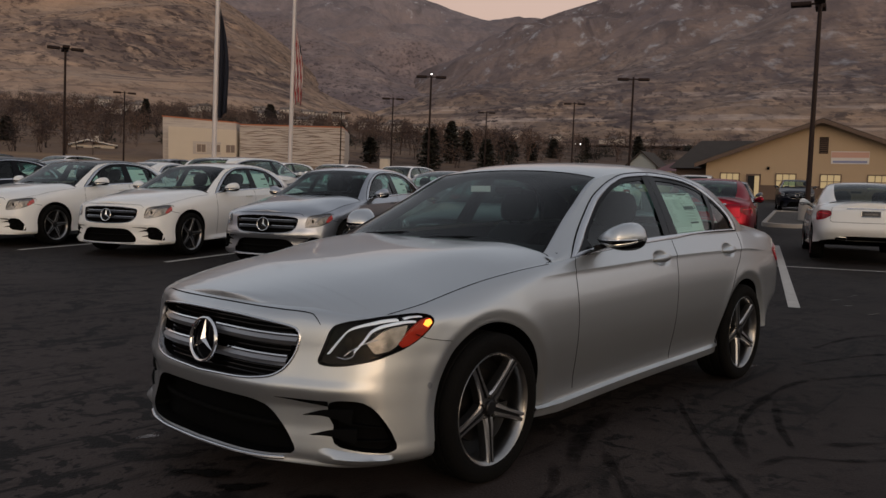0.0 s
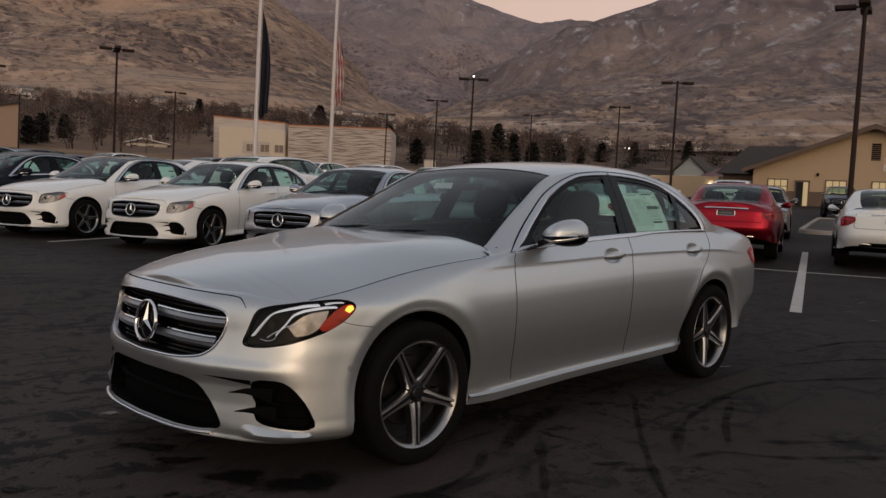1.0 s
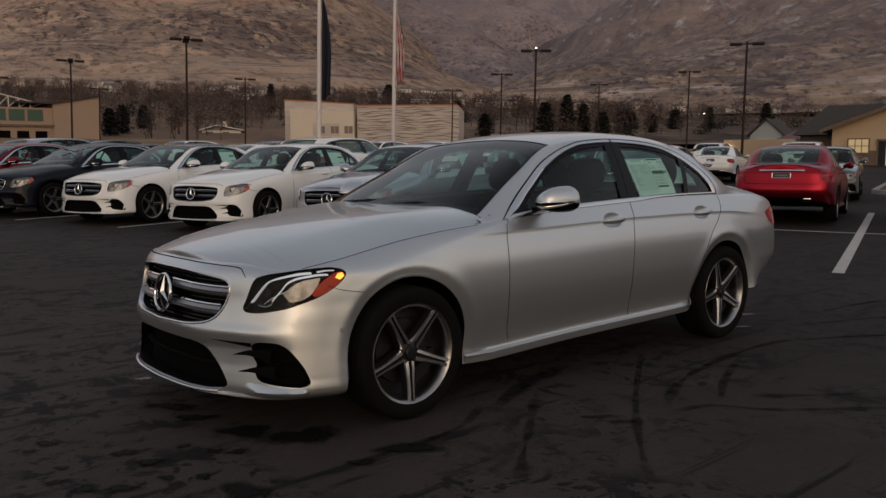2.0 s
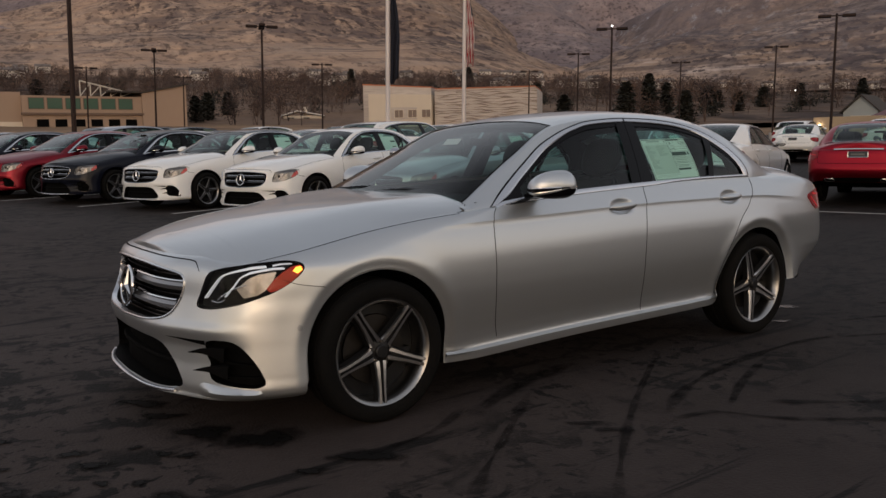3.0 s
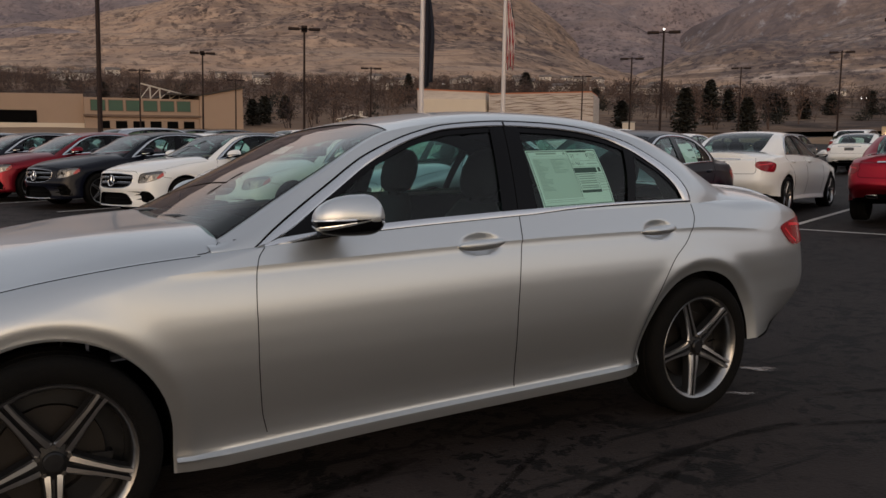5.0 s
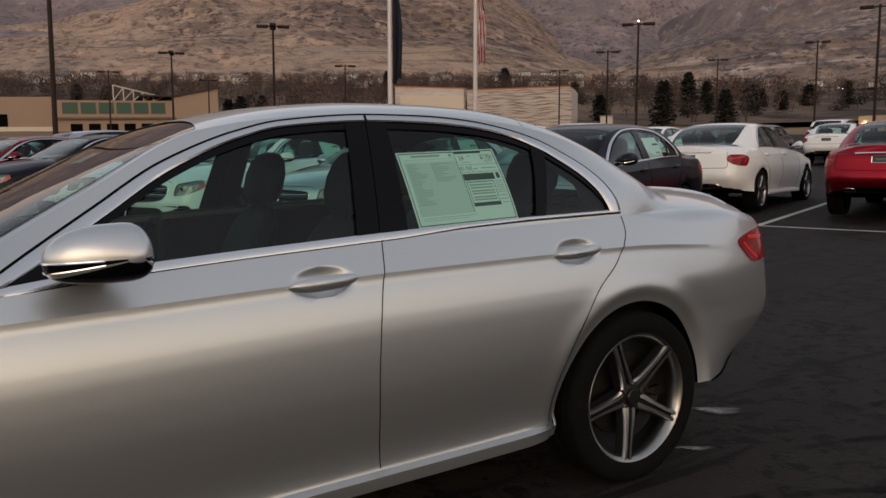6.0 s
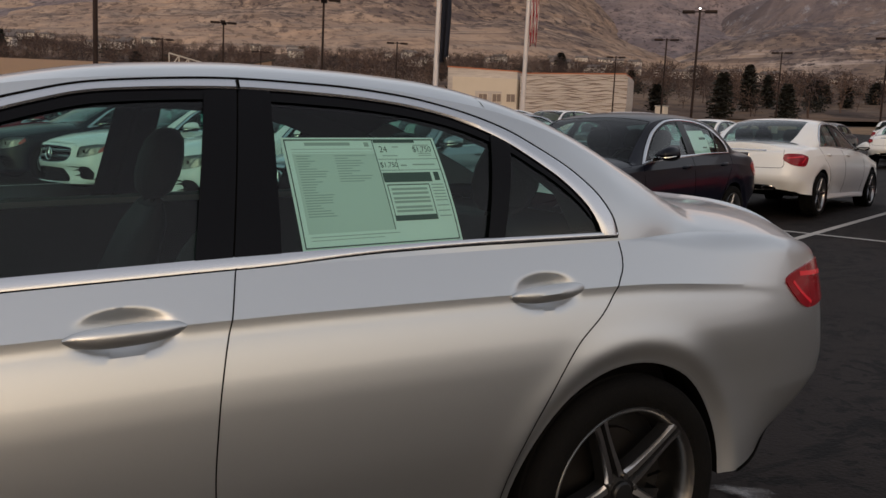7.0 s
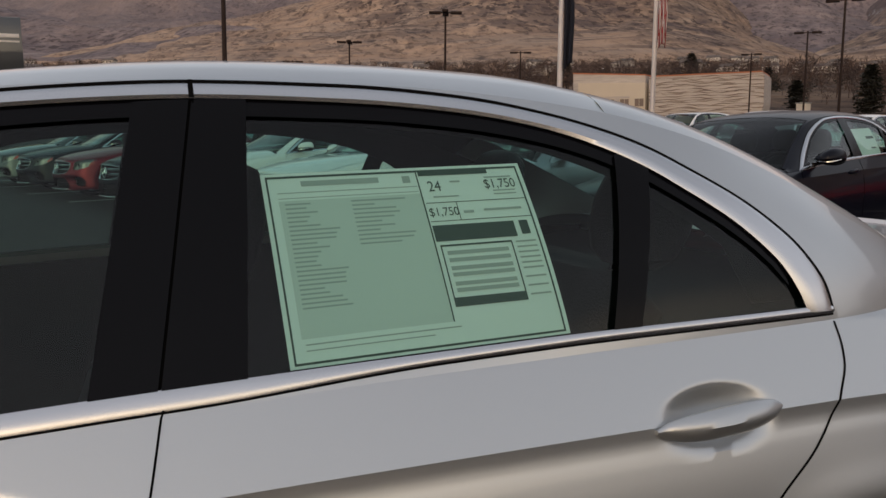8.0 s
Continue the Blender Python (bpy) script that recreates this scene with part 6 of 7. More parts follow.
# ---- lamp posts and flags ----
M_POLE = material("brown_steel_pole", (0.032, 0.017, 0.013), 0.6, 0.0, second=(0.02, 0.011, 0.009), scale=3, spec=0.2)
M_FLAGPOLE = material("white_flagpole", (0.66, 0.60, 0.58), 0.4, 0.1, second=(0.58, 0.53, 0.51), scale=2)
M_CONCRETE = material("concrete_base", (0.36, 0.33, 0.30), 0.9, second=(0.26, 0.24, 0.22), scale=3, bump=0.3, bump_scale=40)
M_LAMPON = material("lit_lamp", (1, 1, 1), 0.4, emit=4.0, emit_colour=(1.0, 0.97, 0.92))


def lamp(x, y, top, heads, lit=False, turn=0.0, radius=.085):
    """A square-headed lot lamp: base, pole, arms and heads at the given bearings."""
    z = ground_height(x, y)
    h = top - z
    post = thing("street_lamp", "tall brown parking-lot lamp post with flat box heads", "lamp post", "lot lamps", pose(x, y, z, 0, 1.4, turn))
    base = [(0, .75), (.28, .75), (.30, .72), (.30, 0)]
    mesh_object("base", *revolve(base, 20, "z"), M_CONCRETE, post, "pale round concrete base")
    mesh_object("pole", *tube([(0, 0, .7), (0, 0, h * .5), (0, 0, h)], [radius, radius * .9, radius * .75], 10), M_POLE, post)
    mesh_object("pole_cap", *revolve([(0, h + .06), (.06, h + .05), (.09, h)], 10, "z"), M_POLE, post)
    for a in heads:
        bm = bmesh.new()
        m = Matrix.Rotation(radians(a), 4, "Z")
        box(bm, .05, -.03, h - .12, .35, .03, h - .05, .005, m)
        arm = part("arm", bm, M_POLE, post)
        bm = bmesh.new()
        box(bm, .30, -.19, h - .17, 1.02, .19, h - .01, .03, m)
        part("lamp_head", bm, M_POLE, arm)
    if lit:
        bm = bmesh.new()
        bmesh.ops.create_uvsphere(bm, u_segments=12, v_segments=8, radius=.055, matrix=Matrix.Translation((0, 0, h + .11)))
        part("lit_globe", bm, M_LAMPON, post, "small lit white lamp")
    return post


for x, y, top, heads, lit in ((38.6, 35.4, 8.75, (-50, 130), True), (19.3, 48, 9.1, (-22, 68, 158, 248), False), (45, 23.5, 8.55, (-60, 120), False), (28.4, 7.05, 8.5, (105, 195, 15), False), (36.5, 72.5, 9.4, (-27, 153), False),
                              (3.9, 30.9, 9.8, (-10, 170), False), (18, 66.6, 9.3, (-18, 72, 162, 252), False), (16.4, 82.7, 9.1, (-15, 165), False), (29, 92, 9.3, (-20, 160), False), (62, 70, 9.5, (-45, 135), False), (52, 52, 9.3, (-45, 135), False), (74, 58, 10.0, (-52, 128), False), (66, 41, 9.6, (-55, 125), False)):
    lamp(x, y, top, heads, lit, radius=.10 if math.hypot(x, y) < 35 else .085)

M_FLAGBLUE = material("navy_flag_cloth", (0.007, 0.008, 0.018), 0.85, second=(0.005, 0.006, 0.012), scale=4)
M_FLAGRED = material("red_flag_cloth", (0.32, 0.035, 0.035), 0.85, second=(0.25, 0.03, 0.03), scale=4)
M_FLAGWHITE = material("white_flag_cloth", (0.62, 0.55, 0.52), 0.85, second=(0.55, 0.48, 0.46), scale=4)


def flag(name, label, x, y, z0, z1, width, mats, seed):
    """A flag that hangs limp beside its pole, in folds."""
    f = thing(name, label, "flag", "", pose(x, y, 0, 0, 1.4, 0))
    nu, nv = 25, 30
    way = radians(-42)
    vs = []
    for i in range(nu):
        u = i / (nu - 1)
        for j in range(nv):
            v = j / (nv - 1)
            w = width * (.12 + .88 * math.sin(v * 2.6) ** .8 if v < .6 else (.12 + .88 * math.sin(.6 * 2.6) ** .8) * (1 - .30 * (v - .6)))
            d = .11 + u * w
            fold = .07 * math.sin(u * 13 + seed + v * 2.0) * (.3 + v) * min(1, u * 4)
            vs.append((d * math.cos(way) - fold * math.sin(way), d * math.sin(way) + fold * math.cos(way), z1 - (z1 - z0) * v - .35 * u * (1 - v) - .12 * math.sin(u * 5 + seed) * v))
    ob = mesh_object("cloth", vs, grid_faces(nu, nv), mats, f)
    if len(mats) > 1:
        for k, p in enumerate(ob.data.polygons):
            i, j = k // (nv - 1), k % (nv - 1)
            p.material_index = 2 if j < 9 and i > 16 else (i // 3 + (j + i) // 9) % 2
    ob.modifiers.new("cloth", "SOLIDIFY").thickness = .006
    return f


for x, y in ((16.7, 28.4), (22.6, 30.5)):
    t = thing("flagpole", "tall white metal flagpole", "flagpole", "flagpoles", pose(x, y, ground_height(x, y), 0, 1.4, 0))
    mesh_object("pole", *tube([(0, 0, 0), (0, 0, 6), (0, 0, 13)], [.105, .09, .06], 14), M_FLAGPOLE, t)
    mesh_object("collar", *revolve([(.11, .30), (.20, .05), (.22, 0)], 14, "z"), M_FLAGPOLE, t)
    bm = bmesh.new()
    bmesh.ops.create_uvsphere(bm, u_segments=14, v_segments=10, radius=.12, matrix=Matrix.Translation((0, 0, 13.08)))
    part("ball", bm, M_ALU, t)
    mesh_object("halyard", *tube([(.12, -.02, 1.2), (.13, -.02, 12.8)], .006, 5), M_FLAGPOLE, t)
flag("blue_flag", "navy blue flag hanging limp on its pole", 16.7, 28.4, 4.1, 8.8, .42, [M_FLAGBLUE], 0.4)
flag("striped_flag", "red and white striped flag with a blue corner, hanging limp", 22.6, 30.5, 5.2, 9.1, .40, [M_FLAGRED, M_FLAGWHITE, M_FLAGBLUE], 2.0)

# ---- buildings ----
M_TAN = material("tan_stucco", (0.53, 0.385, 0.245), 0.9, second=(0.47, 0.34, 0.215), scale=0.6, bump=0.2, bump_scale=20)
M_BROWNWALL = material("brown_stone_base", (0.17, 0.115, 0.085), 0.9, second=(0.12, 0.08, 0.06), scale=2, bump=0.4, bump_scale=9)
M_ROOF = material("dark_shingle_roof", (0.055, 0.046, 0.040), 0.9, second=(0.038, 0.032, 0.028), scale=1.5, bump=0.5, bump_scale=8)
M_REDROOF = material("red_brown_metal_roof", (0.16, 0.055, 0.055), 0.6, second=(0.12, 0.045, 0.045), scale=1.5)
M_FRAME = material("white_window_frame", (0.52, 0.47, 0.40), 0.6)
M_PANE = material("dark_window_glass", (0.020, 0.022, 0.022), 0.08)
M_PANELIT = material("lit_window_glass", (0.30, 0.24, 0.14), 0.2, emit=0.30, emit_colour=(1.0, 0.74, 0.38))
M_GREEN = material("green_tinted_glass", (0.032, 0.085, 0.058), 0.15)
M_CREAM = material("cream_panel_wall", (0.66, 0.57, 0.46), 0.85, second=(0.58, 0.50, 0.40), scale=0.5, bump=0.15, bump_scale=12)
M_WRAP = material("pale_wrapped_boards", (0.62, 0.55, 0.49), 0.8, second=(0.36, 0.31, 0.28), scale=0.45, amount=0.9, stretch=(1, 1, 9), bump=0.5, bump_scale=2)
# darker copy of the wrap colour: shade of the folds painted onto the ribs
M_WRAPDARK = material("shaded_wrap_folds", (0.26, 0.20, 0.165), 0.85, second=(0.17, 0.13, 0.11), scale=0.5)
M_ORANGE = material("orange_capping", (0.46, 0.17, 0.085), 0.8, second=(0.40, 0.15, 0.08), scale=1)
M_BROWNBLD = material("brown_panel_wall", (0.36, 0.255, 0.185), 0.85, second=(0.31, 0.22, 0.16), scale=0.4, bump=0.15, bump_scale=10)
M_SIGNWHITE = material("sign_white", (0.70, 0.66, 0.62), 0.5)
M_SIGNORANGE = material("sign_orange", (0.62, 0.36, 0.28), 0.5)
M_SIGNBLUE = material("sign_blue", (0.24, 0.26, 0.42), 0.5)
M_WALL_LIGHT = material("lit_wall_lamp", (1, .9, .7), 0.4, emit=14.0, emit_colour=(1.0, 0.86, 0.62))


def polar(az, r):
    return r * math.cos(radians(az)), r * math.sin(radians(az))


def solid(name, parent, poly, y0, y1, mat, label=""):
    """A prism: an (x, z) outline carried from y0 to y1."""
    k = len(poly)
    vs = [(x, y0, z) for x, z in poly] + [(x, y1, z) for x, z in poly]
    fs = [tuple(range(k)), tuple(range(2 * k - 1, k - 1, -1))] + [(i, i + k, (i + 1) % k + k, (i + 1) % k) for i in range(k)]
    ob = mesh_object(name, vs, fs, mat, parent, label, smooth=False)
    bm = bmesh.new()
    bm.from_mesh(ob.data)
    bmesh.ops.recalc_face_normals(bm, faces=bm.faces)
    bm.to_mesh(ob.data)
    bm.free()
    return ob


def window(parent, x0, z0, x1, z1, y, mullions=1, bars=1, pane=None, trim=None):
    """A window in a wall that faces -y: frame, bars and a recessed pane."""
    w = new("window")
    w.parent = parent
    part("pane", boxes((x0, y - .02, z0, x1, y + .03, z1)), pane or M_PANE, w)
    f = .09
    rows = [(x0 - f, y - .06, z0 - f, x1 + f, y + .02, z0), (x0 - f, y - .06, z1, x1 + f, y + .02, z1 + f), (x0 - f, y - .06, z0, x0, y + .02, z1), (x1, y - .06, z0, x1 + f, y + .02, z1)]
    for i in range(1, mullions + 1):
        c = x0 + (x1 - x0) * i / (mullions + 1)
        rows.append((c - .03, y - .05, z0, c + .03, y + .01, z1))
    for i in range(1, bars + 1):
        c = z0 + (z1 - z0) * i / (bars + 1)
        rows.append((x0, y - .045, c - .03, x1, y + .012, c + .03))
    part("frame", boxes(*rows), trim or M_FRAME, w, smooth=False)
    return w


def gable_building():
    # local: the gable wall faces -y, x along it
    ax, ay = 67.7, 28.0
    bx, by = 73.1, 10.2
    w = math.hypot(bx - ax, by - ay)
    z = ground_height(70, 19) - .05
    b = thing("gable_building", "tan single-storey building with a wide gable and dark shingle roof", "building", "", pose(ax, ay, z, 0, 0, math.degrees(math.atan2(by - ay, bx - ax))))
    e, a = 3.25, 6.75
    solid("wall", b, [(0, 0), (w, 0), (w, e), (w / 2, a), (0, e)], 0, 22, M_TAN)
    solid("wall_base", b, [(-.04, 0), (w + .04, 0), (w + .04, 1.35), (-.04, 1.35)], -.06, 0, M_BROWNWALL, "brown stone lower wall")
    for s in (0, 1):
        x0, x1 = (-.9, w / 2) if s == 0 else (w + .9, w / 2)
        z0 = e - .9 * (a - e) / (w / 2)
        solid("roof", b, [(x0, z0 + .02), (x1, a + .02), (x1, a + .30), (x0, z0 + .28)], -.9, 23, M_ROOF)
        solid("fascia", b, [(x0, z0 - .10), (x1, a - .10), (x1, a + .24), (x0, z0 + .24)], -.97, -.905, M_BROWNWALL, "dark brown fascia board")
    for x in (1.3, 5.0 + .9, 9.4, 13.0):
        window(b, x, 1.2, x + 1.5, 2.3, -.06, 2, 1, M_PANELIT, M_BROWNWALL)
    d = new("door")
    d.parent = b
    part("leaf", boxes((3.55, -.10, .02, 4.12, -.06, 2.15)), M_PANE, d, "dark glazed door leaf")
    part("side_light", boxes((4.12, -.10, .02, 4.5, -.06, 2.15)), M_PANELIT, d, "glass lit from inside")
    part("frame", boxes((3.42, -.13, .02, 3.55, -.05, 2.3), (4.5, -.13, .02, 4.63, -.05, 2.3), (3.42, -.13, 2.15, 4.63, -.05, 2.3)), M_BROWNWALL, d)
    vent = new("louvre_vent")
    vent.parent = b
    part("backing", boxes((w / 2 - .15, -.03, 4.1, w / 2 + .55, 0.01, 5.5)), M_TRIM, vent)
    for i in range(8):
        part("slat", boxes((w / 2 - .13, -.07, 4.15 + .165 * i, w / 2 + .53, -.02, 4.22 + .165 * i)), M_BROWNWALL, vent)
    sg = new("banner")
    sg.parent = b
    part("board", boxes((w / 2 + .8, -.06, 3.25, w / 2 + 3.7, -.02, 4.30)), M_SIGNWHITE, sg, "white banner board")
    part("top_band", boxes((w / 2 + .82, -.08, 3.78, w / 2 + 3.68, -.055, 4.24)), M_SIGNORANGE, sg, "orange band")
    part("low_band", boxes((w / 2 + .95, -.08, 3.34, w / 2 + 3.55, -.055, 3.52)), M_SIGNBLUE, sg, "blue band")
    part("wall_light", boxes((5.1, -.2, 2.7, 5.3, -.02, 2.95), bevel=.02), M_TRIM, b)
    # lower wing with a hipped roof on the near side
    solid("wing_wall", b, [(-3.3, 0), (0, 0), (0, 2.9), (-3.3, 2.9)], 5, 20, M_BROWNWALL)
    vs = [(-3.9, 4.2, 2.85), (.2, 4.2, 2.85), (.2, 21, 2.85), (-3.9, 21, 2.85), (-1.6, 9, 5.7), (3.5, 9, 5.7), (3.5, 16, 5.7), (-1.6, 16, 5.7)]
    mesh_object("wing_roof", vs, [(0, 1, 5, 4), (1, 2, 6, 5), (2, 3, 7, 6), (3, 0, 4, 7), (4, 5, 6, 7), (3, 2, 1, 0)], M_ROOF, b, smooth=False)


gable_building()


def box_building(name, label, az0, az1, r0, r1, bottom, height, mat):
    """Shell of a flat-roofed building whose front runs between two bearings; returns it and its width."""
    (x0, y0), (x1, y1) = polar(az0, r0), polar(az1, r1)
    w = math.hypot(x1 - x0, y1 - y0)
    return thing(name, label, "building", "", pose(x0, y0, bottom, 0, 0, math.degrees(math.atan2(y1 - y0, x1 - x0)))), w


# pale wrapped block in two volumes
blk, bw = box_building("wrapped_building", "pale cream building wrapped in ribbed white sheeting", 60.3, 47.9, 149, 143, 4.0, 0, None)
sp = bw * .43
solid("wall", blk, [(0, 0), (sp - 1.0, 0), (sp - 1.0, 7.3), (0, 8.1)], 3, 14, M_WRAP)
solid("front_block", blk, [(1.8, 0), (sp - .4, 0), (sp - .4, 5.9), (1.8, 6.3)], 0, 3, M_CREAM, "plain cream front block")
solid("capping", blk, [(-.1, 8.1), (sp - .9, 7.3), (sp - .9, 7.5), (-.1, 8.32)], 2.9, 14.1, M_ORANGE, "orange-brown roof edge")
part("recess", boxes((6.0, -.06, 1.6, sp - 3.0, -.01, 3.8)), M_WRAP, blk)
for i in range(3):
    window(blk, 6.7 + 2.5 * i, 2.0, 8.2 + 2.5 * i, 3.3, -.08, 1, 0, M_WRAPDARK, M_CREAM)
solid("wrapped_wall", blk, [(sp, 0), (bw - .3, 0), (bw, 2), (bw, 6.5), (bw - .4, 6.95), (sp + .3, 7.0), (sp, 6.6)], 1, 14, M_WRAP)
rib_rnd = random.Random(2)
for i in range(18):
    z0, ph = .25 + .365 * i + rib_rnd.uniform(-.08, .08), rib_rnd.uniform(0, 6)
    x0, x1 = sp - .02 + (rib_rnd.uniform(0, 4) if i % 3 == 1 else 0), bw + .02 - (rib_rnd.uniform(0, 6) if i % 4 == 2 else 0)
    line = [(x0 + (x1 - x0) * k / 24, .99, z0 + .10 * math.sin(ph + k * .55) + .06 * math.sin(ph * 3 + k * 1.7)) for k in range(25)]
    mesh_object("rib", *tube(line, [.05 + .035 * math.sin(ph + k) for k in range(25)], 6), M_WRAPDARK, blk)
part("wrap_capping", boxes((sp + .2, .9, 6.86, bw - .3, 14, 7.06)), M_ORANGE, blk)

# brown building with green windows and a raised wing
brn, nw = box_building("brown_building", "low brown building with a row of green-tinted windows", 97, 72.0, 150, 152, 4.6, 0, None)
solid("wall", brn, [(0, 0), (nw - 26, 0), (nw - 26, 5.9), (0, 5.4)], 0, 30, M_BROWNBLD)
part("dark_opening", boxes((nw - 44, -.1, .8, nw - 33, .02, 3.1)), M_TRIM, brn)
solid("window_wing", brn, [(nw - 26, 0), (nw - 7.5, 0), (nw - 7.5, 5.3), (nw - 26, 5.3)], -1.2, 12, M_BROWNBLD)
for i in range(6):
    window(brn, nw - 25 + 2.75 * i, 3.2, nw - 22.8 + 2.75 * i, 4.9, -1.22, 0, 0, M_GREEN, M_BROWNWALL)
for i in range(6):
    part("dock_door", boxes((nw - 24 + 2.75 * i, -1.28, .05, nw - 22.2 + 2.75 * i, -1.19, 1.5)), M_TRIM, brn)
part("cornice", boxes((nw - 26.2, -1.7, 2.2, nw - 7.3, -1.2, 2.55)), M_BROWNWALL, brn)
part("pale_base", boxes((nw - 48, -.2, .0, nw - 26, -.02, 1.1)), M_CREAM, brn)
solid("end_wing", brn, [(nw - 7.5, 0), (nw, 0), (nw, 7.4), (nw - 7.5, 5.9)], -1.6, 14, M_BROWNBLD)
solid("wing_roof", brn, [(nw - 13, 6.0), (nw - 7.5, 5.95), (nw + .4, 7.5), (nw + .4, 7.75), (nw - 7.5, 6.2), (nw - 13, 6.3)], -2.0, 14, M_ROOF)
for k in range(5):
    x = nw - 17 + 1.6 * k
    mesh_object("roof_truss", *merge(tube([(x, 0, 5.2), (x, 0, 7.9 - .38 * k)], .10, 6), tube([(x, 0, 7.9 - .38 * k), (x + 1.6, 0, 7.5 - .38 * k)], .12, 6), tube([(x, 0, 5.4), (x + 1.6, 0, 7.5 - .38 * k)], .08, 6)), M_FRAME, brn)

# low red-roofed shop, a pale gable and a lit wall
shop, sw = box_building("red_roof_shop", "low tan shop with a red-brown roof", 26.4, 23.6, 97, 93, ground_height(85, 42) - .2, 0, None)
solid("wall", shop, [(0, 0), (sw, 0), (sw, 2.2), (0, 2.2)], 0, 8, M_TAN)
mesh_object("roof", [(-.5, -.6, 2.1), (sw + .5, -.6, 2.1), (sw + .5, 8.6, 2.1), (-.5, 8.6, 2.1), (.6, 3.5, 3.7), (sw - .6, 3.5, 3.7), (sw - .6, 4.5, 3.7), (.6, 4.5, 3.7)], [(0, 1, 5, 4), (1, 2, 6, 5), (2, 3, 7, 6), (3, 0, 4, 7), (4, 5, 6, 7), (3, 2, 1, 0)], M_REDROOF, shop, smooth=False)
for i in range(2):
    window(shop, .8 + 2.2 * i, .7, 2.0 + 2.2 * i, 1.7, -.02, 1, 0)
annex, aw = box_building("tan_annex", "tan flat-roofed wall with two lit lamps", 29.5, 24.9, 90, 87, ground_height(78, 42) - .1, 0, None)
solid("wall", annex, [(0, 0), (aw, 0), (aw, 2.3), (0, 2.3)], 0, 9, M_TAN)
for x in (.5, aw - .9):
    part("wall_lamp", boxes((x, -.25, 1.3, x + .28, -.02, 1.55), bevel=.04), M_WALL_LIGHT, annex, "lit wall lamp")
pale, pw = box_building("pale_house", "pale blue-grey house with a steep gable", 28.1, 26.1, 125, 124, ground_height(110, 58) + .3, 0, None)
solid("wall", pale, [(0, 0), (pw, 0), (pw, 2.5), (pw / 2, 4.6), (0, 2.5)], 0, 8, material("pale_blue_siding", (0.33, 0.36, 0.36), .8, second=(.28, .31, .31), scale=1))
solid("roof", pale, [(-.4, 2.3), (pw / 2, 4.65), (pw + .4, 2.3), (pw + .4, 2.5), (pw / 2, 4.9), (-.4, 2.5)], -.4, 8.4, M_ROOF)
window(pale, pw / 2 - 1.2, .6, pw / 2 + 1.2, 1.9, -.03, 1, 0, M_SIGNWHITE)
kiosk = thing("utility_cabinet", "pale upright utility cabinet beyond the lot", "cabinet", "", pose(*polar(45.2, 92), ground_height(*polar(45.2, 92)), 0, 0, 20))
part("body", boxes((-.55, -.5, 0, .55, .5, 2.3), bevel=.05), M_CREAM, kiosk)
part("cap", boxes((-.6, -.55, 2.3, .6, .55, 2.42), bevel=.02), M_CONCRETE, kiosk)
lows = thing("low_bungalow", "white low house with a grey roof among trees", "house", "", pose(*polar(65.4, 178), slope_height(65.4, 178) - 1.2, 0, 0, -28))
solid("wall", lows, [(0, 0), (8, 0), (8, 2.0), (0, 2.0)], 0, 6, M_CREAM)
solid("roof", lows, [(-.5, 1.9), (3.0, 2.9), (8.6, 1.9), (8.6, 2.1), (3.0, 3.15), (-.5, 2.1)], -.5, 6.6, M_SIGNWHITE)
part("chimney", boxes((4.2, 2, 2.2, 5.0, 2.8, 3.9), bevel=.03), M_CREAM, lows)
for i in range(2):
    window(lows, 1 + 3.2 * i, .8, 2.2 + 3.2 * i, 1.6, -.02, 1, 0)
pylon = thing("pylon_sign", "dark pylon sign with a white lettered top", "sign", "", pose(*polar(97.0, 60), ground_height(*polar(97, 60)), 0, 0, 5))
part("post", boxes((-.5, -.2, 0, .5, .2, 4.2), bevel=.03), M_TRIM, pylon)
part("panel", boxes((-1.9, -.25, 4.2, 1.9, .25, 8.2), bevel=.05), M_DARKGREY, pylon)
part("white_bar", boxes((-.2, -.30, 6.9, 1.75, -.24, 7.15), (-.2, -.30, 6.6, 1.75, -.24, 6.72), bevel=.02), M_SIGNWHITE, pylon)


# ---- houses on the slope ----
M_HOUSE = material("pale_house_wall", (0.72, 0.66, 0.60), .8, second=(0.60, 0.54, 0.48), scale=.4)
M_HOUSEROOF = material("grey_brown_shingles", (0.20, 0.165, 0.15), .9, second=(0.12, 0.10, 0.092), scale=.5)


def small_house():
    h = thing("slope_house", "small pale house with a dark gabled roof", "house", "houses on the slope")
    solid("wall", h, [(0, 0), (11, 0), (11, 4.6), (0, 4.6)], 0, 8, M_HOUSE)
    mesh_object("roof", [(-.6, -.6, 4.5), (11.6, -.6, 4.5), (11.6, 8.6, 4.5), (-.6, 8.6, 4.5), (-.2, 4, 7.0), (11.2, 4, 7.0)], [(0, 1, 5, 4), (2, 3, 4, 5), (0, 4, 3), (1, 2, 5), (3, 2, 1, 0)], M_HOUSEROOF, h, smooth=False)
    for i in range(3):
        for j in range(2):
            part("window", boxes((1.4 + 3.4 * i, -.06, 1.0 + 2.1 * j, 2.4 + 3.4 * i, .0, 1.9 + 2.1 * j)), M_PANE, h)
    part("chimney", boxes((7.5, 4.5, 5.5, 8.5, 5.5, 7.8)), M_BROWNWALL, h)
    return h


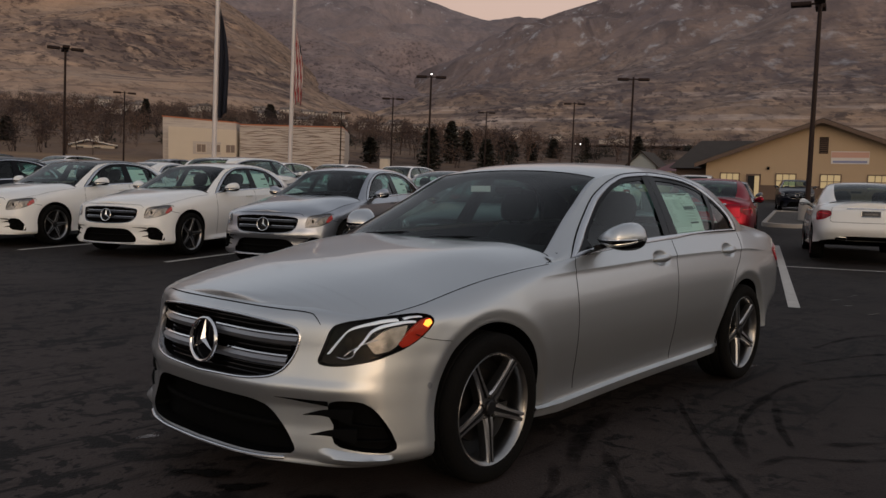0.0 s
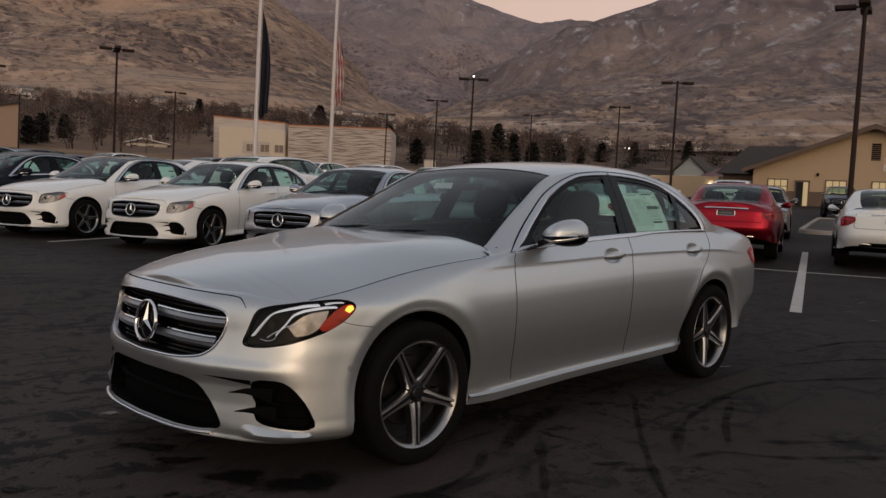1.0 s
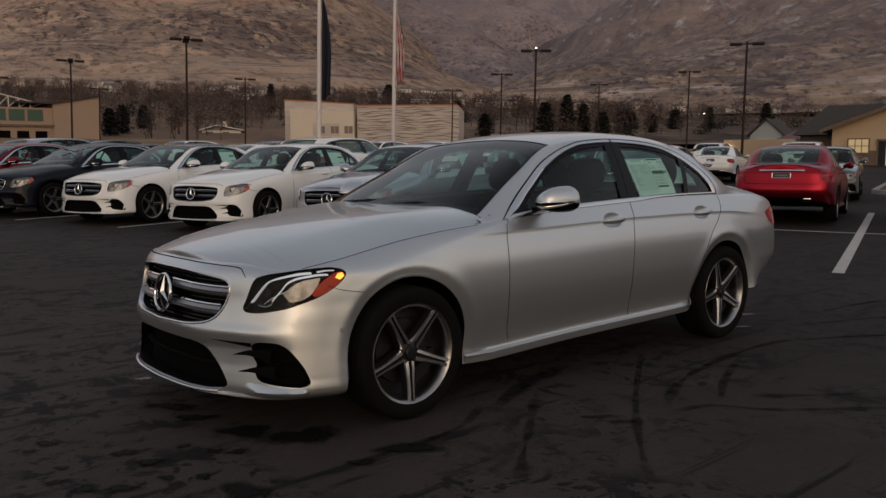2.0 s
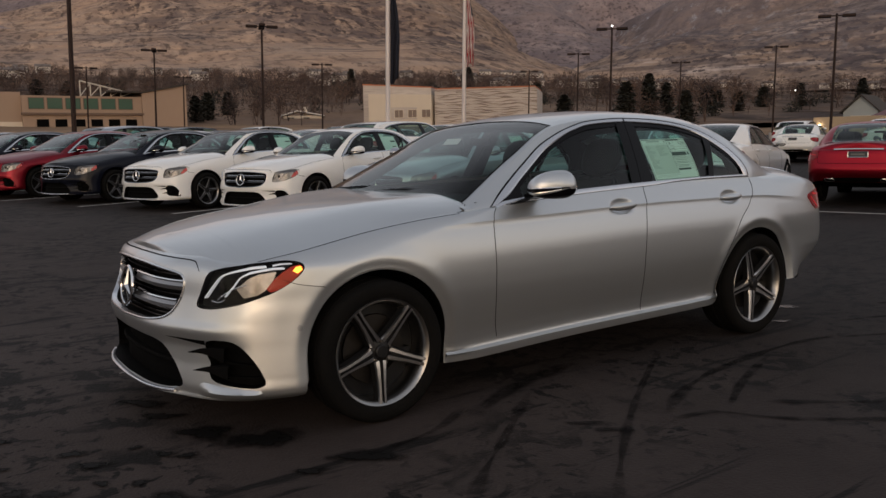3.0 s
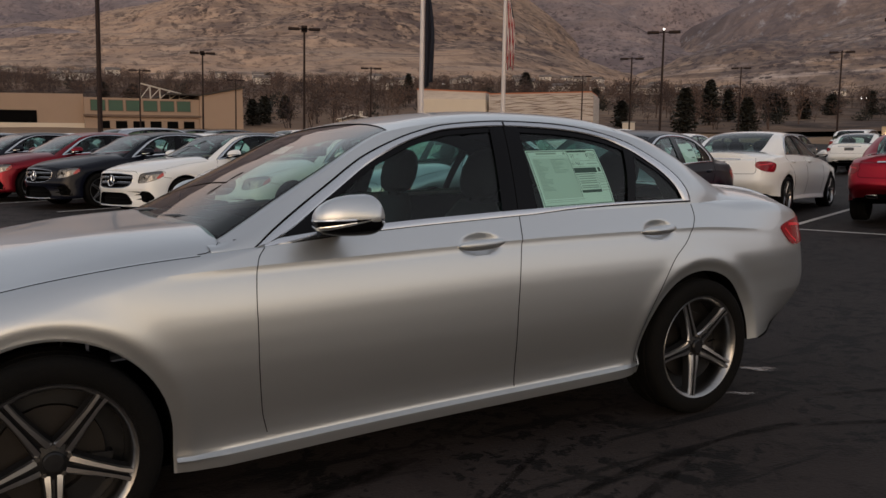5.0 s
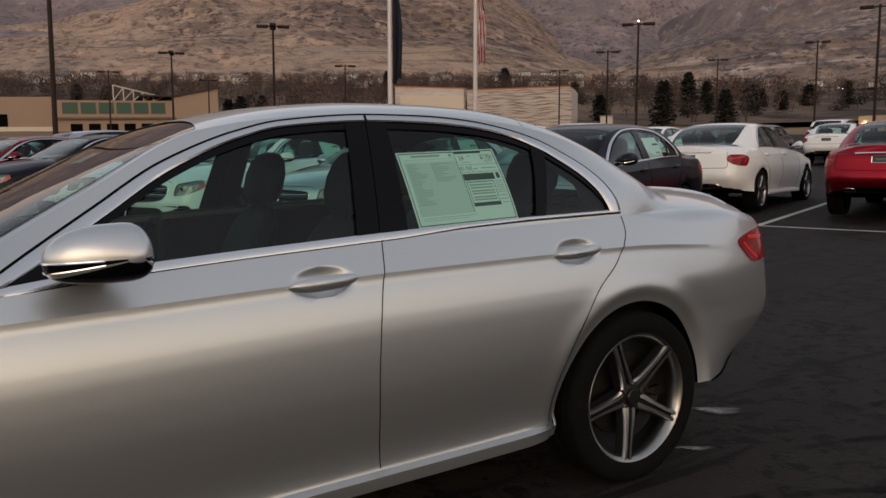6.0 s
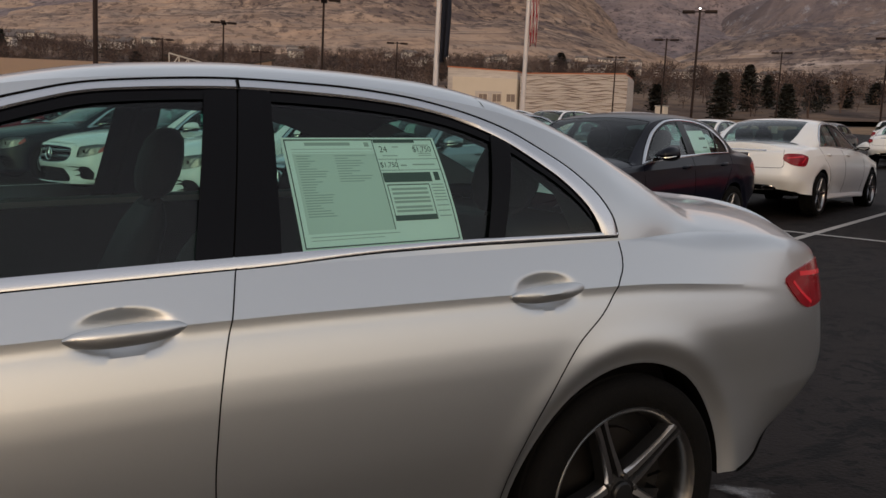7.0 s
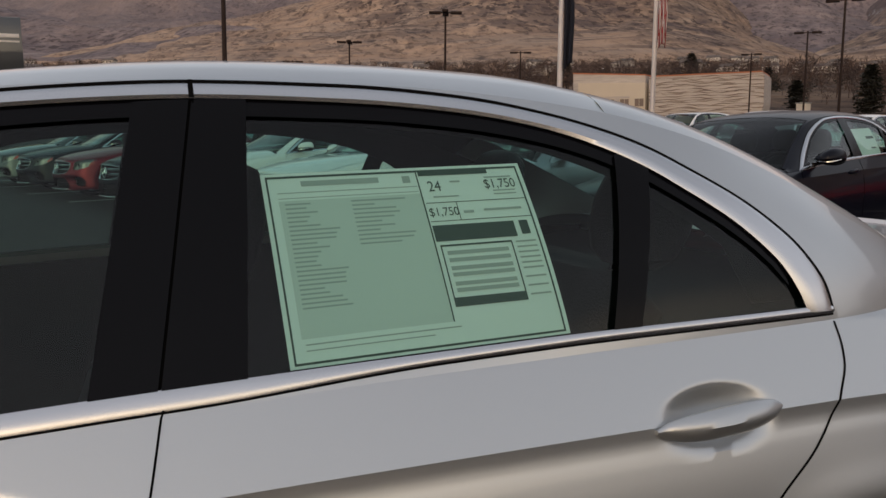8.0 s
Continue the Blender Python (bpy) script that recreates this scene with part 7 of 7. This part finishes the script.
house = small_house()
rnd = random.Random(5)
spots = [(51.8, 640), (49.4, 640), (48.4, 650), (50.3, 660)]
while len(spots) < 70:
    a = rnd.uniform(44, 100) if rnd.random() < .8 else rnd.uniform(14, 44)
    spots.append((a, rnd.uniform(330, 640)))
for i, (a, r) in enumerate(spots):
    x, y = polar(a, r)
    m = pose(x, y, slope_height(a, r) + 2.2, 0, 0, a - 90 + rnd.uniform(-35, 35)) @ Matrix.Scale(rnd.uniform(.45, .8) if i > 3 else .8, 4)
    if i == 0:
        house.matrix_basis = m
    else:
        c = copy_thing(house, m)
        c.scale = m.to_scale()

# ---- trees ----
M_TWIG = material("bare_twigs", (0.115, 0.072, 0.055), 0.95, second=(0.036, 0.025, 0.024), scale=0.05, amount=2.0)
M_BARK = material("brown_bark", (0.055, 0.040, 0.032), 0.95, second=(0.035, 0.026, 0.02), scale=3)
M_NEEDLE = material("dark_conifer_needles", (0.030, 0.030, 0.021), 0.95, second=(0.017, 0.017, 0.013), scale=0.6)


def bare_wood(name, label, spots, seed, mat=None, leaf=.012, many=27):
    """Leafless trees in one object: each a forked trunk with sprays of thin twigs."""
    rnd = random.Random(seed)
    vs, fs = [], []

    def sliver(p, q, w):
        d = (q - p).normalized()
        s = d.cross(Vector((rnd.uniform(-1, 1), rnd.uniform(-1, 1), rnd.uniform(-1, 1)))).normalized() * w
        o = len(vs)
        vs.extend((p - s, p + s, q))
        fs.append((o, o + 1, o + 2))
    for x, y, z, h in spots:
        base = Vector((x, y, z))
        wide = h * rnd.uniform(.26, .44)
        for f in range(rnd.randint(2, 3) if mat is None else 0):
            tip = base + Vector((rnd.uniform(-.15, .15) * h, rnd.uniform(-.15, .15) * h, h * rnd.uniform(.5, .7)))
            sliver(base, tip, h * .016)
        lobes = [(rnd.uniform(0, 6.283), rnd.uniform(.2, .75), rnd.uniform(.45, .82), rnd.uniform(.5, .85)) for _ in range(6)]
        for a, out, up, size in lobes:
            mid = base + Vector((math.cos(a) * wide * out, math.sin(a) * wide * out, h * up))
            if mat is None:
                sliver(base + Vector((0, 0, h * .25)), mid, h * .009)
            for g in range(many):
                d = Vector((rnd.gauss(0, 1), rnd.gauss(0, 1), rnd.gauss(0, 1))).normalized()
                p = mid + d * wide * size * rnd.random() ** .5
                tw = (d + Vector((rnd.uniform(-.7, .7), rnd.uniform(-.7, .7), rnd.uniform(-.2, .9)))).normalized()
                sliver(p, p + tw * h * rnd.uniform(.05, .13), h * leaf)
    return tagged(mesh_object(name, vs, fs, mat or M_TWIG, smooth=False), label, "trees", kind="stuff")


rnd = random.Random(9)
spots = []
for i in range(2500):
    a = rnd.uniform(12, 108)
    r = 152 + 480 * rnd.random() ** .9
    x, y = polar(a, r)
    if 44 < a < 63 and r < 175 or a > 69 and r < 200 or a < 30 and r < 220 or a < 36 and rnd.random() < .6:
        continue
    spots.append((x, y, slope_height(a, r) - .3, rnd.uniform(4, 10) * (1.0 if r < 420 else .8)))
bare_wood("bare_trees", "leafless brown trees covering the lower slope", spots, 3)


M_EVERGREEN = material("dull_evergreen", (0.030, 0.028, 0.020), 0.95, second=(0.018, 0.018, 0.014), scale=0.3)
rnd = random.Random(19)
spots = []
for i in range(110):
    a, r = rnd.uniform(14, 106), 170 + 420 * rnd.random()
    if 44 < a < 63 and r < 190 or a > 69 and r < 205 or a < 30 and r < 230:
        continue
    x, y = polar(a, r)
    spots.append((x, y, slope_height(a, r) - 3.2, rnd.uniform(5.5, 9.5)))
bare_wood("evergreen_trees", "dark evergreen trees scattered over the lower slope", spots, 8, M_EVERGREEN, .028, 44)


def conifer(seed):
    """Trunk and a ragged crown of many drooping needle sprays."""
    rnd = random.Random(seed)
    t = thing("conifer", "dark green conifer with a ragged crown", "tree", "conifers")
    mesh_object("trunk", *tube([(0, 0, 0), (0, 0, 5), (0, 0, 9.5)], [.22, .14, .03], 7), M_BARK, t)
    vs, fs = [], []
    for k in range(1500):
        f, a = rnd.random() ** .9, rnd.uniform(0, 6.283)
        size = .80 + .62 * noise.noise(Vector((1.6 * math.cos(a) + seed * 5, 1.6 * math.sin(a), f * 7)))
        far = ((1 - f) ** .60 * 1.9 * size + .14) * (1 if f > .12 else .7)
        c, s = math.cos(a), math.sin(a)
        r0 = far * rnd.uniform(.1, .85)
        z = 1.0 + 9.0 * f - .16 * r0
        p0 = Vector((c * r0, s * r0, z))
        p1 = p0 + Vector((c * rnd.uniform(.1, .5) + rnd.uniform(-.25, .25), s * rnd.uniform(.1, .5) + rnd.uniform(-.25, .25), rnd.uniform(-.35, .25)))
        sd = (p1 - p0).cross(Vector((rnd.uniform(-1, 1), rnd.uniform(-1, 1), 1))).normalized() * rnd.uniform(.18, .36)
        o = len(vs)
        vs += [p0, (p0 + p1) / 2 + sd, p1, (p0 + p1) / 2 - sd]
        fs.append((o, o + 1, o + 2, o + 3))
    mesh_object("crown", vs, fs, M_NEEDLE, t, smooth=False)
    return t


trees = [conifer(1), conifer(2)]
rnd = random.Random(6)
rows = [(41.85, 150, .92), (40.35, 175, .95), (37.85, 140, .75), (39.2, 190, .9), (36.6, 210, 1.0), (36.0, 230, .8), (34.7, 205, .75), (33.2, 230, .9), (31.0, 230, .8), (47.9, 260, .9), (52.6, 300, 1.1),
        (71.2, 170, .85), (70.4, 175, .8), (69.0, 190, .9), (60.6, 280, 1.1), (78.6, 260, 1.1), (80.4, 270, .9), (88.0, 300, 1.0), (46.0, 165, .8), (27.5, 240, .8)]
for i, (a, r, k) in enumerate(rows):
    x, y = polar(a, r)
    m = pose(x, y, slope_height(a, r) - .2, 0, 0, rnd.uniform(0, 360)) @ Matrix.Diagonal((k * rnd.uniform(1.2, 1.9), k * rnd.uniform(1.2, 1.9), k * (rnd.uniform(.85, 1.0) if i < 2 else rnd.uniform(.5, .95)), 1))
    if i < 2:
        trees[i].matrix_basis = m
    else:
        c = copy_thing(trees[i % 2], m)
        c.scale = m.to_scale()

# ---- kerbed island round a lamp post ----
def kerb_island(x0, y0, length, width, heading):
    """A raised bed with a pale concrete kerb and rounded ends."""
    r, c, s = width / 2, math.cos(radians(heading)), math.sin(radians(heading))

    def loop(inset, up):
        out = []
        for i in range(28):
            a = math.pi / 2 + math.pi * (i if i < 14 else i - 14) / 13 + (0 if i < 14 else math.pi)
            u = (r if i < 14 else length - r) + (r - inset) * math.cos(a)
            v = (r - inset) * math.sin(a)
            x, y = x0 + u * c - v * s, y0 + u * s + v * c
            out.append((x, y, ground_height(x, y) + up))
        return out
    rows = loop(0, -.05) + loop(.01, .12) + loop(.03, .14) + loop(.15, .14) + loop(.16, .05)
    fs = [(q * 28 + i, q * 28 + (i + 1) % 28, (q + 1) * 28 + (i + 1) % 28, (q + 1) * 28 + i) for q in range(4) for i in range(28)]
    k = tagged(mesh_object("kerb", rows, fs, M_CONCRETE, angle=40), "pale concrete kerb round a lamp post bed", "kerb", kind="structure")
    bed = loop(.15, .09)
    mesh_object("bed", bed, [tuple(range(28))], material("dark_bed_gravel", (0.06, 0.052, 0.046), .95, second=(0.035, 0.03, 0.027), scale=6, bump=.5, bump_scale=30), k, "dark gravel bed")
    return k


kerb_island(23.6, 6.25, 14.5, 1.5, 17.5)

# ---- small lights on the slope ----
for a, r, e in ((31.7, 330, 2.7), (31.0, 320, 2.48), (31.4, 322, 2.45), (33.4, 360, 2.6), (58.3, 420, 3.0)):
    x, y = polar(a, r)
    z = slope_height(a, r) - .5
    top = max(math.tan(radians(e)) * r + 1.3, z + 4)
    post = thing("street_light", "lit white street light on a thin pole", "lamp post", "slope lights", pose(x, y, z))
    mesh_object("pole", *tube([(0, 0, 0), (0, 0, top - z)], .09, 6), M_POLE, post)
    bm = bmesh.new()
    bmesh.ops.create_uvsphere(bm, u_segments=10, v_segments=6, radius=.30, matrix=Matrix.Translation((0, 0, top - z)))
    part("globe", bm, M_LAMPON, post, "lit white globe")

# ---- damp patches ----
# the water's pale base colour stands in for sky mirrored in it
M_WET = soft_sheet("pale_sky_water", (0.13, 0.12, 0.12), 0.25, 0.5, 14, .14, .5)
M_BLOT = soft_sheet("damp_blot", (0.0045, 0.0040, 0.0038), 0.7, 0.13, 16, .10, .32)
M_DAMP = soft_sheet("damp_tyre_smear", (0.0060, 0.0050, 0.0048), 0.75, 0.13, 7, .22, .85)


def rimmed(ob, values):
    """Store how far each corner lies from the sheet's edge."""
    ob.data.attributes.new("rim", "FLOAT", "POINT").data.foreach_set("value", values)
    return ob


def puddle(x, y, rx, ry, turn, seed, blot=False):
    rnd = random.Random(seed)
    k = 28
    ph = [rnd.uniform(0, 6.28) for _ in range(4)]
    vs, edge = [(0, 0, 0)], [1.0]
    for ring in (.35, .7, 1.0):
        for i in range(k):
            a = 2 * math.pi * i / k
            r = ring * (1 + .22 * math.sin(2 * a + ph[0]) + .16 * math.sin(3 * a + ph[1]) + .1 * math.sin(5 * a + ph[2]))
            vs.append((rx * r * math.cos(a), ry * r * math.sin(a), 0))
            edge.append(1 - ring)
    fs = [(0, 1 + i, 1 + (i + 1) % k) for i in range(k)]
    for q in range(2):
        fs += [(1 + q * k + i, 1 + q * k + k + i, 1 + q * k + k + (i + 1) % k, 1 + q * k + (i + 1) % k) for i in range(k)]
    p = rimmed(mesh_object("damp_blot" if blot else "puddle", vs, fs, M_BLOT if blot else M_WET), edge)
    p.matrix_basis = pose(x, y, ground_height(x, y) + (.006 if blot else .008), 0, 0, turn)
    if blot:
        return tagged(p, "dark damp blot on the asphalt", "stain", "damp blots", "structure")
    return tagged(p, "thin sheet of water on the asphalt", "puddle", "puddles", "structure")


for i, (x, y, rx, ry) in enumerate(PUDDLES):
    puddle(x, y, rx, ry, -50 + 9 * i, i)


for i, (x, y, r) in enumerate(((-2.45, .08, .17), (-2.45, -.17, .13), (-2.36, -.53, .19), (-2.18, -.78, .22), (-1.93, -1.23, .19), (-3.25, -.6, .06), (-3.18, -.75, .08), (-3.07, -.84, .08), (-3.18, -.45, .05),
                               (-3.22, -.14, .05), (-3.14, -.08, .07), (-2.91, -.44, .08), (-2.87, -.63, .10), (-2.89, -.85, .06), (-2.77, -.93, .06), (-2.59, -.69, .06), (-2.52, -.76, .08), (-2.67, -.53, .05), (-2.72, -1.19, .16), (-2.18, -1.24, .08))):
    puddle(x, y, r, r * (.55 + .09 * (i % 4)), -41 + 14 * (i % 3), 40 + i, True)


def smear(points, width, seed):
    """A damp dark line that a tyre has left, along a curve on the ground."""
    rnd = random.Random(seed)
    d = np.r_[0, np.cumsum([math.dist(a, b) for a, b in zip(points, points[1:])])]
    fx, fy = smooth_curve(*zip(d, [p[0] for p in points])), smooth_curve(*zip(d, [p[1] for p in points]))
    n = max(8, int(d[-1] / .05))
    vs, edge = [], []
    for i in range(n):
        u = d[-1] * i / (n - 1)
        x, y = float(fx(u)), float(fy(u))
        v = Vector((float(fx(u + .01)) - float(fx(u - .01)), float(fy(u + .01)) - float(fy(u - .01)))).normalized()
        w = width * (.75 + .9 * noise.noise(Vector((u * 3, seed, 0))))
        end = min(1, 6 * i / (n - 1), 6 * (n - 1 - i) / (n - 1))
        for c in (-1, -.4, .4, 1):
            px, py = x - v.y * w * c, y + v.x * w * c
            vs.append((px, py, ground_height(px, py) + .004))
            edge.append((0.15 if abs(c) > .5 else 1.0) * (.3 + .7 * end))
    ob = rimmed(mesh_object("tyre_smear", vs, grid_faces(n, 4, flip=True), M_DAMP), edge)
    return tagged(ob, "dark damp tyre smear on the asphalt", "stain", "tyre smears", "structure")


for k, (line, w) in enumerate((
        (((-1.9, -1.9), (-1.64, -1.67), (-1.27, -1.37), (-.77, -.96)), .045), (((-1.5, -2.25), (-1.21, -1.99), (-.6, -1.51), (-.08, -1.15), (.51, -.76)), .04),
        (((-.66, -1.76), (-.36, -1.56), (-.06, -1.42), (.46, -1.29), (1.19, -1.23), (1.9, -1.34)), .055), (((-.66, -1.70), (-.33, -1.75), (-.14, -2.01), (.15, -2.26), (.6, -2.6)), .05),
        (((-2.1, -1.22), (-1.69, -1.19), (-1.5, -1.14), (-1.2, -.95)), .05), (((0, -1.8), (.34, -2.08), (.6, -2.27)), .045), (((-1.25, -1.08), (-.72, -.83), (-.15, -.68)), .10),
        (((-1.0, -1.44), (-.82, -1.56)), .05), (((-.95, -1.58), (-.78, -1.70)), .07), (((-.25, -1.80), (.22, -1.55), (.9, -1.28)), .045),
        (((1.4, -1.2), (2.3, -1.7), (3.2, -2.5)), .06), (((1.9, -1.0), (2.9, -1.35), (4.2, -2.4)), .05), (((2.6, -.9), (3.6, -1.0), (5.0, -1.9)), .06))):
    smear(line, w, k)
